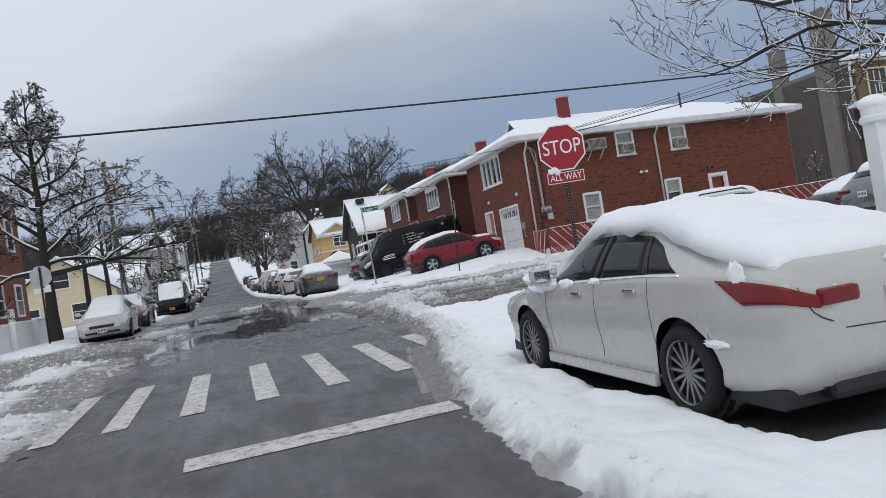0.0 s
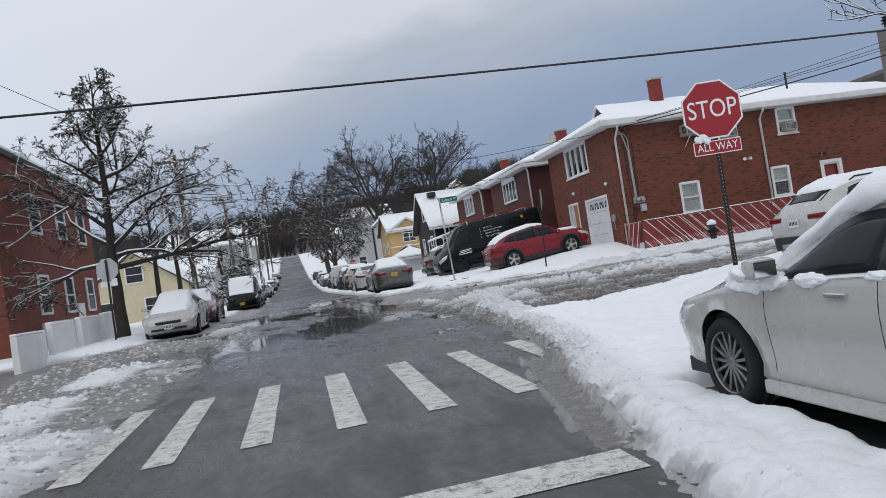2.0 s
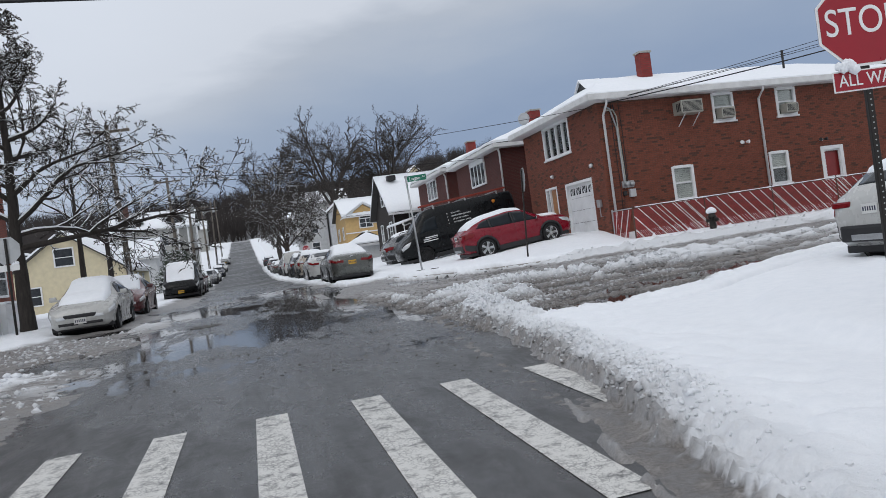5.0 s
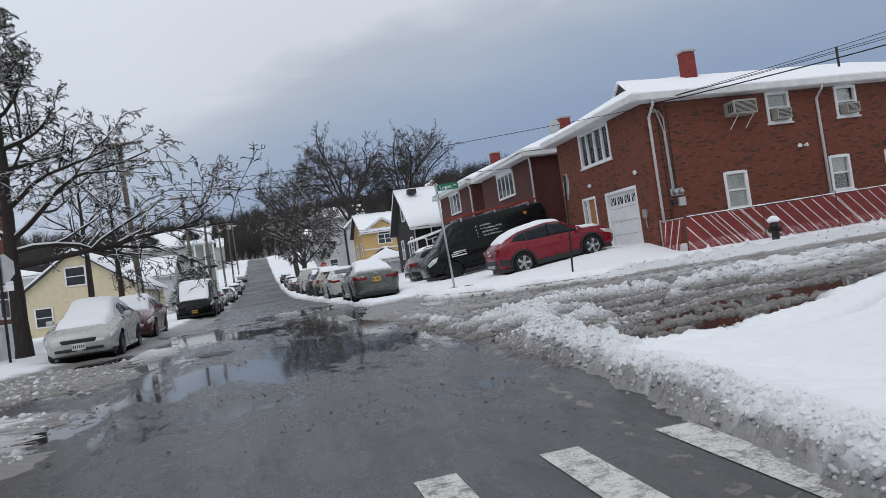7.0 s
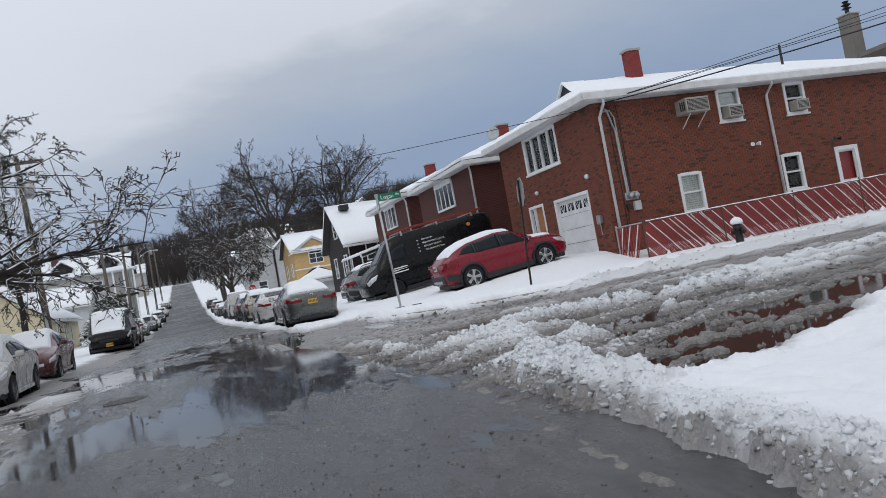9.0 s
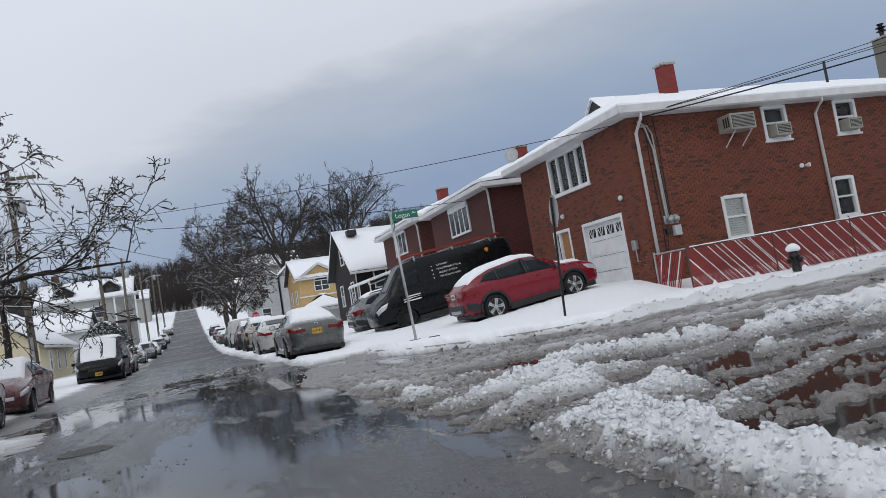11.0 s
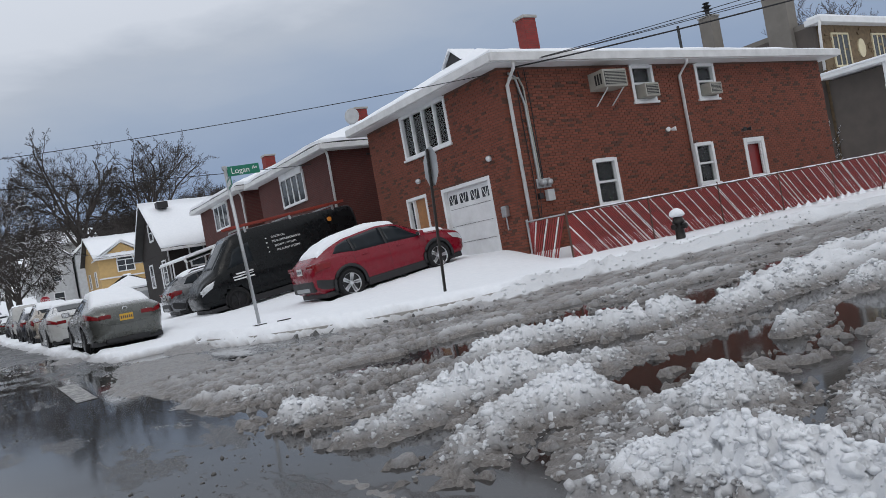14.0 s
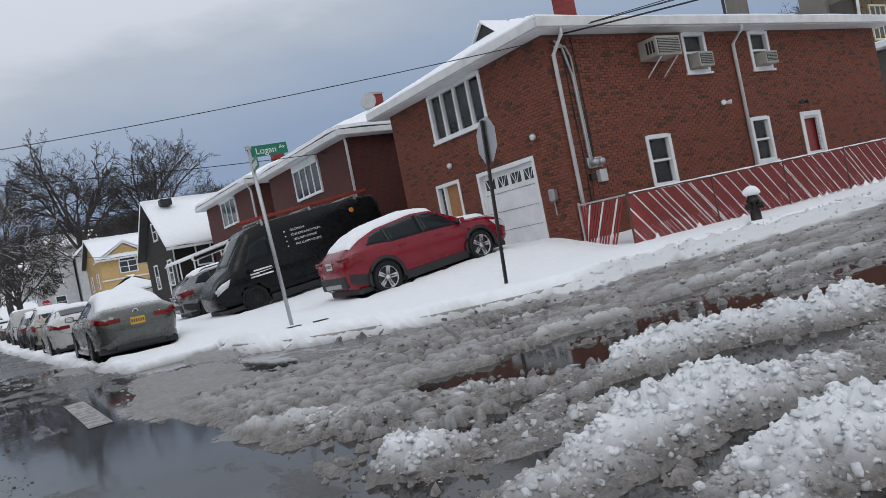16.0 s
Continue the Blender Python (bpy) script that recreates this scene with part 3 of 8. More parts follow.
    # wheel ruts along the field's edge, thin snow on the wooded slopes
    for off in (0.65, 1.2):
        depth = depth - 0.15 * np.exp(-((y - field_y + off + 0.06 * np.sin(x * 1.3) + 0.06 * fine) / 0.10) ** 2) * smooth(0.3, 0.5, fbm(x * 0.5, y * 0.1 + off, 3, 17)) * smooth(5.0, 6.2, x) * (x < 16) * (y > 12)
    slope = smooth(300, 345, y + 0.2 * x)
    depth = np.where(slope > 0.5, -0.3 + 0.5 * smooth(0.66, 0.8, fbm(x / 9, y / 9, 4, 12)), depth)
    rough = np.maximum(np.maximum(hump * (1 - smooth(0.3, 0.75, right)) * (0.3 + 0.7 * smooth(9, 12, y)), np.clip(ridge / 0.1, 0, 1) * zone), row)
    rough = np.maximum(rough, 0.3 * mush * zone * (y > 21.5))
    # bare ground under the parked cars
    for cx, cy, hx, hy in BARE:
        q = 1 - smooth(-0.05, 0.25, np.maximum(np.abs(x - cx) - hx, np.abs(y - cy) - hy) + fine * 0.3)
        depth = depth * (1 - q) - 0.05 * q
    return depth, np.clip(dirt, 0, 1), rough


BARE = [(4.0, 5.95, 0.86, 2.3), (12.2, 15.9, 1.9, 0.7), (10.4, 33.95, 1.7, 0.6), (4.35, 38.4, 0.7, 2.0), (-4.2, 30.8, 0.65, 1.9), (10.2, 41.0, 2.4, 0.8)]

gx, gy = steps(-9, 16, 0.25, 1.10, (-1300, 1300)), steps(-4, 45, 0.25, 1.07, (-300, 1500))
GX, GY = np.meshgrid(gx, gy)
GZ = ground_z(GX, GY)
wet = 0.33 + 0.17 * smooth(13.5, 17.5, GY) * (1 - smooth(34, 46, GY)) + 0.10 * smooth(18, 21, GY) * (1 - smooth(29, 33, GY)) * smooth(-3.0, -1.5, GX)
wet = wet + 0.42 * smooth(3.3, 4.2, GX) * smooth(15.6, 16.6, GY) * (1 - smooth(27, 28, GY)) - 0.10 * (GY < 9)
ground = sheet("road", gx, gy, GZ, ASPHALT, [("wet", wet - 0.16 * smooth(44, 60, GY))])
tagged(ground, "wet dark asphalt street with standing puddles", "road", kind="structure")

nx_, ny_ = steps(1.6, 7.6, 0.032, 1.05, (-1300, 1300)), steps(5.0, 25.0, 0.032, 1.03, (-300, 1500))
NX, NY = np.meshgrid(nx_, ny_)
ND, NDIRT, _ = snow_depth(NX, NY)
snow = sheet("snow_cover", nx_, ny_, lie(NX, NY) + 0.13 * smooth(-0.2, 0.2, verge(NX, NY)) + ND, SLUSH, [("dirt", NDIRT)])
tagged(snow, "white snow and grey ploughed slush over street and yards", "snow", kind="stuff")


# painted lines, laid on the asphalt
def road_mark(name, label, x0, x1, y0, y1, skew=0.0):
    bm = bmesh.new()
    n, k = max(2, int((y1 - y0) / 0.2) + 1), max(2, int((x1 - x0) / 0.2) + 1)
    vs = [[bm.verts.new((x0 + (x1 - x0) * i / (k - 1) + skew * j / (n - 1), y0 + (y1 - y0) * j / (n - 1), 0)) for i in range(k)] for j in range(n)]
    for j in range(n - 1):
        for i in range(k - 1):
            bm.faces.new((vs[j][i], vs[j][i + 1], vs[j + 1][i + 1], vs[j + 1][i]))
    for v in bm.verts:
        v.co.z = at(v.co.x, v.co.y) + 0.006
    return tagged(link_mesh(name, bm, FADED if "far" in name else ROADPAINT), label, "road marking", "crossing bars" if "bar" in name else "")


for cx in (-2.25, -1.46, -0.58, 0.32, 1.21, 2.09, 2.97):
    road_mark("crossing_bar", "worn cracked white crossing bar on wet asphalt", cx - 0.145, cx + 0.145, 9.65, 13.3, 0.03)
road_mark("stop_line", "worn cracked white stop line across the lane", -0.55, 1.95, 6.78, 7.25)
for cx, cy, ln in ((2.38, 27.65, 2.7), (3.19, 27.5, 2.4)):
    road_mark("far_crossing_bar", "worn white crossing bar half under slush", cx - 0.13, cx + 0.13, cy, cy + ln)


# kerb stones round the north-east corner
def kerb(name, pts):
    bm = bmesh.new()
    for (ax, ay), (bx, by) in zip(pts, pts[1:]):
        l = math.hypot(bx - ax, by - ay)
        m = Matrix.Translation((ax, ay, float(lie(ax, ay)))) @ Matrix.Rotation(math.atan2(by - ay, bx - ax), 4, "Z") @ Matrix.Rotation(-math.atan2(float(lie(bx, by) - lie(ax, ay)), l), 4, "Y")
        box(bm, (0.006, -0.09, -0.2), (l - 0.006, 0.07, 0.125), 0.012, m)
    return tagged(link_mesh(name, bm, CONCRETE), "grey concrete kerb stones half under snow", "kerb", kind="structure")


arc = [(9.6 - 4.4 * math.cos(a), 32.3 - 4.4 * math.sin(a)) for a in np.linspace(0.1, math.pi / 2, 9)]
kerb("kerb", arc + [(x, 27.9) for x in np.arange(11.0, 45, 1.5)])


# ---- clods of ploughed snow ----


def clods(name, label, mat, boxes, count, size, seed, want, sink=0.62, fineness=1, grime=0.3):
    """Lumps of snow strewn where the plough and the tyres have thrown them."""
    rs = np.random.RandomState(seed)
    bm = bmesh.new()
    bmesh.ops.create_icosphere(bm, subdivisions=max(1, fineness), radius=1.0)
    base = np.array([v.co[:] for v in bm.verts])
    tri = np.array([[v.index for v in f.verts] for f in bm.faces])
    bm.free()
    shapes = [base * (1 + 0.22 * rs.randn(len(base), 1)).clip(0.5, 1.6) * (0.6 + 0.9 * rs.rand(1, 3)) for _ in range(14)]
    P = []
    for x0, x1, y0, y1 in boxes:
        n = int(count * 14 * (x1 - x0) * (y1 - y0) / sum((b[1] - b[0]) * (b[3] - b[2]) for b in boxes))
        P.append(np.stack([rs.uniform(x0, x1, n), rs.uniform(y0, y1, n)], -1))
    P = np.concatenate(P)
    d, dirt, rough = snow_depth(P[:, 0], P[:, 1])
    p = want(P[:, 0], P[:, 1], d, dirt, rough)
    keep = rs.rand(len(P)) < p
    order = rs.permutation(int(keep.sum()))[:count]
    P, d, dirt = P[keep][order], d[keep][order], dirt[keep][order]
    z = ground_z(P[:, 0], P[:, 1]) + np.maximum(d, 0)
    V, Fc, D = [], [], []
    for i in range(len(P)):
        s = size[0] + (size[1] - size[0]) * rs.rand() ** 2.5
        a = rs.rand() * 6.28
        q = shapes[rs.randint(14)] * s
        c, n = math.cos(a), math.sin(a)
        V.append(np.stack([q[:, 0] * c - q[:, 1] * n + P[i, 0], q[:, 0] * n + q[:, 1] * c + P[i, 1], q[:, 2] * 0.8 + z[i] + s * (0.5 - sink)], -1))
        Fc.append(tri + i * len(base))
        D.append(np.full(len(base), dirt[i] * (grime + 0.6 * rs.rand())))
    me = bpy.data.meshes.new(name)
    me.from_pydata(np.concatenate(V).tolist(), [], np.concatenate(Fc).tolist())
    me.polygons.foreach_set("use_smooth", [True] * len(me.polygons))
    at_ = me.attributes.new("dirt", "FLOAT", "POINT")
    at_.data.foreach_set("value", np.clip(np.concatenate(D), 0, 1).astype(np.float32))
    me.materials.append(mat)
    return tagged(new(name, me), label, "snow", kind="stuff")


NEAR = [(1.8, 6.0, 3.5, 19.5), (3.2, 10, 17, 24.5)]
clods("snow_clods", "lumpy clods of ploughed snow and slush", SLUSH, NEAR, 4200, (0.014, 0.036), 4, lambda x, y, d, dirt, r: np.clip(r - 0.3, 0, 1) ** 1.3 * (d > 0.01) * (0.12 + 0.88 * smooth(8, 11, y)), 0.85, 2)
clods("snow_crumbs", "fine crumbs of ploughed snow", SLUSH, NEAR, 14000, (0.006, 0.022), 14, lambda x, y, d, dirt, r: np.clip(r - 0.08, 0, 1) * (d > -0.02), 0.5, 0, 0.5)
clods("far_snow_clods", "lumps of slush along the side street", SLUSH, [(3.2, 22, 18.8, 27.8), (9, 24, 18, 24)], 7000, (0.010, 0.04), 5, lambda x, y, d, dirt, r: np.clip(r + 0.03 * (d > 0), 0, 1) * (d > -0.02) * (y > 18.5), grime=0.62)
clods("slush_crumbs", "dark crumbs of slush on the wet asphalt", plain("grey_slush", (0.10, 0.095, 0.09), 0.4, var=0.5), [(1.6, 4.4, 7, 24), (-6, -1.8, 9, 34), (-1.8, 1.6, 14, 34)], 3000, (0.005, 0.018), 6, lambda x, y, d, dirt, r: 0.25 * smooth(0.5, 0.66, fbm(x * 0.8, y * 0.5, 4, 66)) * (d < 0.0))
clods("west_snow_clods", "lumps of dirty ploughed snow by the west kerb", SLUSH, [(-6.5, -2.2, 8.5, 27)], 3500, (0.012, 0.055), 8, lambda x, y, d, dirt, r: 0.5 * (d > 0.005))


def manhole(x, y, r=0.36):
    """An iron cover in its ring, with raised studs."""
    slope = math.atan2(at(x, y + 0.4) - at(x, y - 0.4), 0.8)
    c = thing("manhole_cover", "round iron manhole cover in the wet asphalt", "manhole cover", Matrix.Translation((x, y, at(x, y) + 0.004)) @ Matrix.Rotation(slope, 4, "X"))
    iron = plain("cast_iron", (0.11, 0.105, 0.10), 0.5, 0.3, var=0.5)
    part("ring", lathe(bmesh.new(), [(r, -0.03), (r, 0.008), (r * 0.9, 0.008), (r * 0.9, -0.03)], 32, Matrix.Rotation(math.pi / 2, 4, "X"), False), iron, c)
    bm = lathe(bmesh.new(), [(r * 0.88, -0.03), (r * 0.88, 0.004), (0.01, 0.004)], 32, Matrix.Rotation(math.pi / 2, 4, "X"))
    for i in range(-5, 6):
        for j in range(-5, 6):
            if math.hypot(i, j) < 5.2:
                box(bm, (i * 0.055 - 0.016, j * 0.055 - 0.016, 0.003), (i * 0.055 + 0.016, j * 0.055 + 0.016, 0.011))
    part("cover", bm, iron, c)


manhole(-0.77, 24.7)


# ---- houses ----


def wall(bm, p, u, length, z0, z1, holes=(), thick=0.25):
    """A wall from p along u (a unit vector), its thickness to the left of u; holes as (u0, u1, z0, z1) go through it."""
    us = sorted({0.0, length, *[h[0] for h in holes], *[h[1] for h in holes]})
    zs = sorted({z0, z1, *[h[2] for h in holes], *[h[3] for h in holes]})
    ang = math.atan2(u[1], u[0])
    m = Matrix.Translation((p[0], p[1], 0)) @ Matrix.Rotation(ang, 4, "Z")
    for a, b in zip(us, us[1:]):
        run = None
        for c, d in zip(zs, zs[1:]):
            solid = not any(h[0] <= a and b <= h[1] and h[2] <= c and d <= h[3] for h in holes)
            if solid:
                run = [c, d] if run is None else [run[0], d]
            if run and (not solid or d == zs[-1]):
                box(bm, (a, 0, run[0]), (b, thick, run[1]), 0, m)
                run = None
    return bm


def at_wall(p, u):
    return Matrix.Translation((p[0], p[1], 0)) @ Matrix.Rotation(math.atan2(u[1], u[0]), 4, "Z")


def window(parent, m, u0, u1, z0, z1, panes=1, sash=True, blind=0.5, frame_w=0.09, label="", sill=True, deep=0.06):
    """A window in a wall whose outer face is y=0 in m, x along it: frame, sash bars, panes, blind and sill."""
    bm = bmesh.new()
    f, y0, y1 = frame_w, -0.035, deep + 0.06
    box(bm, (u0 - 0.02, y0, z0), (u0 + f, y1, z1), 0.008)
    box(bm, (u1 - f, y0, z0), (u1 + 0.02, y1, z1), 0.008)
    box(bm, (u0 + f, y0, z1 - f), (u1 - f, y1, z1 + 0.02), 0.008)
    box(bm, (u0 + f, y0, z0), (u1 - f, y1, z0 + f * 0.8), 0.008)
    for i in range(1, panes):
        x = u0 + (u1 - u0) * i / panes
        box(bm, (x - 0.035, y0 + 0.015, z0 + f * 0.8), (x + 0.035, y1, z1 - f), 0.006)
    if sash:
        zc = (z0 + z1) / 2
        box(bm, (u0 + f, 0.005, zc - 0.03), (u1 - f, y1, zc + 0.03), 0.006)
    bmesh.ops.transform(bm, matrix=m, verts=bm.verts)
    w = part("window", bm, WHITE, parent, label)
    for i in range(panes):
        a, b = u0 + (u1 - u0) * i / panes, u0 + (u1 - u0) * (i + 1) / panes
        for lo, hi in (((z0, (z0 + z1) / 2), ((z0 + z1) / 2, z1)) if sash else ((z0, z1),)):
            g = part("pane", B((a + 0.03, deep, lo + 0.02), (b - 0.03, deep + 0.012, hi - 0.02), 0, m), GLAZING, w)
            g.visible_shadow = False
    if blind > 0:
        bl = bmesh.new()
        n = max(3, int((z1 - z0) * blind / 0.07))
        for k in range(n):
            zt = z1 - 0.05 - (z1 - z0) * blind * k / n
            box(bl, (u0 + 0.05, deep + 0.022, zt - (z1 - z0) * blind / n * 0.93), (u1 - 0.05, deep + 0.03 + 0.006 * (k % 2), zt), 0, m)
        part("blind", bl, BLIND, w)
    # black sheet behind the panes stands in for the unlit room's shade
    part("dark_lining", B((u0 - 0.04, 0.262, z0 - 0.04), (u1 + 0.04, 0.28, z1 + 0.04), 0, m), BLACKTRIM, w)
    if sill:
        part("sill", B((u0 - 0.07, -0.08, z0 - 0.07), (u1 + 0.07, 0.05, z0 - 0.004), 0.012, m), WHITE, w)
    return w


def make_glazing():
    m = Mat("clear_pane", 0.02)
    t = m.t
    mixs, tr, gl = t.nodes.new("ShaderNodeMixShader"), t.nodes.new("ShaderNodeBsdfTransparent"), t.nodes.new("ShaderNodeBsdfGlossy")
    tr.inputs[0].default_value = (0.90, 0.92, 0.92, 1)
    gl.inputs["Roughness"].default_value = 0.03
    fr = t.nodes.new("ShaderNodeFresnel")
    fr.inputs[0].default_value = 1.45
    t.links.new(fr.outputs[0], mixs.inputs[0])
    t.links.new(tr.outputs[0], mixs.inputs[1])
    t.links.new(gl.outputs[0], mixs.inputs[2])
    t.links.new(mixs.outputs[0], t.nodes["Material Output"].inputs[0])
    return m.m


GLAZING = make_glazing()


def bricks(bm_list, m, length, z0, z1, holes, seed, pick=None, row=0.0745, brick=0.215):
    """Courses of bricks proud of a wall's face: returns verts and faces; those for which pick() holds come apart as boxes."""
    rnd = random.Random(seed)
    vs, fs, single = [], [], []
    n = int((z1 - z0) / row)
    for j in range(n):
        za, zb = z0 + j * row, z0 + j * row + row - 0.011
        x = -(brick / 2) * (j % 2)
        while x < length:
            a, b = max(x, 0.0), min(x + brick - 0.011, length)
            x += brick
            if b - a < 0.02:
                continue
            cut = [(a, b)]
            for h in holes:
                if h[2] < zb and h[3] > za:
                    nxt = []
                    for p, q in cut:
                        if q <= h[0] or p >= h[1]:
                            nxt.append((p, q))
                        else:
                            if p < h[0] - 0.02:
                                nxt.append((p, h[0]))
                            if q > h[1] + 0.02:
                                nxt.append((h[1], q))
                    cut = nxt
            for p, q in cut:
                pr = -0.012 - 0.005 * rnd.random()
                if pick and pick(p, za) and len(single) < 300 and q - p > 0.18:
                    single.append((p, q, za, zb, pr))
                    continue
                i = len(vs)
                e = 0.004
                vs += [m @ Vector(v) for v in ((p, 0.01, za), (q, 0.01, za), (q, 0.01, zb), (p, 0.01, zb), (p + e, pr, za + e), (q - e, pr, za + e), (q - e, pr, zb - e), (p + e, pr, zb - e))]
                fs += [(i + 4, i + 5, i + 6, i + 7), (i, i + 1, i + 5, i + 4), (i + 1, i + 2, i + 6, i + 5), (i + 2, i + 3, i + 7, i + 6), (i + 3, i, i + 4, i + 7)]
    return vs, fs, single


def hip_roof(name, parent, x0, x1, y0, y1, z, rise, over=0.45, thick=0.16, ridge_axis="x", hip=None, snow=0.14):
    """A hipped roof over a rectangle with a fascia, and the snow that lies on it."""
    a0, a1, b0, b1 = x0 - over, x1 + over, y0 - over, y1 + over
    half = (b1 - b0) / 2 if ridge_axis == "x" else (a1 - a0) / 2
    hp = half if hip is None else hip
    if ridge_axis == "x":
        r0, r1 = Vector((a0 + hp, (b0 + b1) / 2, z + rise)), Vector((a1 - hp, (b0 + b1) / 2, z + rise))
    else:
        r0, r1 = Vector(((a0 + a1) / 2, b0 + hp, z + rise)), Vector(((a0 + a1) / 2, b1 - hp, z + rise))

    def shell(lift, out, t):
        bm = bmesh.new()
        c = [bm.verts.new(p) for p in ((a0 - out, b0 - out, z + lift), (a1 + out, b0 - out, z + lift), (a1 + out, b1 + out, z + lift), (a0 - out, b1 + out, z + lift))]
        lo = [bm.verts.new(v.co - Vector((0, 0, t))) for v in c]
        p, q = bm.verts.new(r0 + Vector((0, 0, lift))), bm.verts.new(r1 + Vector((0, 0, lift)))
        if ridge_axis == "x":
            for f in ((c[0], c[1], q, p), (c[1], c[2], q), (c[2], c[3], p, q), (c[3], c[0], p)):
                bm.faces.new(f)
        else:
            for f in ((c[0], c[1], p), (c[1], c[2], q, p), (c[2], c[3], q), (c[3], c[0], p, q)):
                bm.faces.new(f)
        for i in range(4):
            bm.faces.new((c[i], lo[i], lo[(i + 1) % 4], c[(i + 1) % 4]))
        bm.faces.new(lo)
        bmesh.ops.recalc_face_normals(bm, faces=bm.faces)
        return bm

    roof = part(name, shell(thick, 0.0, thick), SHINGLE, parent, "dark shingle roof under snow")
    sn = shell(thick + snow, 0.03, snow * 0.9)
    bmesh.ops.subdivide_edges(sn, edges=sn.edges, cuts=12, use_grid_fill=True)
    for v in sn.verts:
        v.co.z += 0.045 * (noise.noise(v.co * 1.1) + 0.4 * noise.noise(v.co * 4.0))
        v.co.y += 0.02 * noise.noise(v.co * 2.3)
    bmesh.ops.triangulate(sn, faces=sn.faces)
    for e in sn.edges:
        if len(e.link_faces) == 2 and e.calc_face_angle(0.0) > 0.6:
            e.smooth = False
    part("roof_snow", sn, SNOW, roof, "white snow blanket", True)
    return roof


def gable_roof(parent, x0, x1, y0, y1, z, rise, axis="x", over=0.35, thick=0.12, snow=0.15, gable_mat=None, wall_in=0.0, shingle=None):
    """A gabled roof, its ridge along axis, with snow on both slopes and the gable walls under it."""
    ln, wd = ((x0 - over, x1 + over), (y0, y1)) if axis == "x" else ((y0 - over, y1 + over), (x0, x1))
    mid, half = (wd[0] + wd[1]) / 2, (wd[1] - wd[0]) / 2
    k = rise / half

    def put(u, v, zz):
        return (u, v, zz) if axis == "x" else (v, u, zz)

    def slopes(base, t, o, l0, l1):
        bm = bmesh.new()
        for s in (-1, 1):
            pr = [(mid, z + rise + base), (mid + s * (half + o), z - k * o + base), (mid + s * (half + o), z - k * o + base + t), (mid, z + rise + base + t)]
            n = 8
            rows = [[bm.verts.new(put(l0 + (l1 - l0) * i / n, v, zz)) for v, zz in pr] for i in range(n + 1)]
            for r0, r1 in zip(rows, rows[1:]):
                for i in range(4):
                    bm.faces.new((r0[i], r0[(i + 1) % 4], r1[(i + 1) % 4], r1[i]))
            bm.faces.new(rows[0])
            bm.faces.new(rows[-1][::-1])
        bmesh.ops.recalc_face_normals(bm, faces=bm.faces)
        return bm

    roof = part("roof", slopes(0.02, thick, over, *ln), shingle or SHINGLE, parent, "shingle roof under snow")
    sn = slopes(thick + 0.024, snow, over + 0.02, ln[0] - 0.02, ln[1] + 0.02)
    bmesh.ops.subdivide_edges(sn, edges=sn.edges, cuts=3, use_grid_fill=True)
    for v in sn.verts:
        v.co.z += 0.04 * noise.noise(v.co * 1.3)
    part("roof_snow", sn, SNOW, roof, "white snow blanket", True)
    g = bmesh.new()
    for l in (ln[0] + over, ln[1] - over - 0.2):
        a = [g.verts.new(put(l, v, zz)) for v, zz in ((wd[0], z), (wd[1], z), (mid, z + rise))]
        b = [g.verts.new(put(l + 0.2, v, zz)) for v, zz in ((wd[0], z), (wd[1], z), (mid, z + rise))]
        g.faces.new(a)
        g.faces.new(b[::-1])
        for i in range(3):
            g.faces.new((a[i], b[i], b[(i + 1) % 3], a[(i + 1) % 3]))
    bmesh.ops.recalc_face_normals(g, faces=g.faces)
    part("gable", g, gable_mat, parent)
    return roof


def chimney(parent, x, y, z0, z1, w=0.65, d=0.65, mat=None, cap=True):
    c = part("chimney", B((x - w / 2, y - d / 2, z0), (x + w / 2, y + d / 2, z1), 0.02), mat or BRICK_CHIM, parent)
    if cap:
        part("chimney_cap", B((x - w / 2 - 0.05, y - d / 2 - 0.05, z1), (x + w / 2 + 0.05, y + d / 2 + 0.05, z1 + 0.09), 0.02), CONCRETE, c)
    return c


SHINGLE = plain("roof_shingle", (0.06, 0.058, 0.056), 0.85, var=0.4)
BRICK_CHIM = make_brick("chimney_brick", (0.25, 0.030, 0.026))
DOORWOOD = plain("tan_wood_door", (0.36, 0.17, 0.07), 0.5, var=0.3, scale=8)
REDDOOR = plain("red_door", (0.22, 0.02, 0.02), 0.4)
GUTTER = plain("white_gutter", (0.66, 0.66, 0.66), 0.45, var=0.2)


# the corner house: two storeys of red brick, garage and door to the street, long side to the side street
HX0, HX1, HY0, HY1, HZ0, HZ1 = 13.6, 28.4, 31.7, 39.3, 0.9, 6.32
corner_house = thing("corner_house", "two-storey red brick house with snowy hip roof and white garage door", "house", kind="structure")
side_holes = [(2.80, 3.72, 2.34, 3.64), (7.2, 8.08, 2.5, 3.78), (9.65, 10.75, 1.65, 3.78), (4.93, 5.88, 5.2, 6.3), (7.86, 8.78, 5.17, 6.3)]
front_holes = [(1.12, 3.58, 1.5, 3.66), (4.5, 5.72, 1.5, 3.7), (2.6, 5.28, 4.92, 6.3)]
SIDE = at_wall((HX0, HY0), (1, 0))
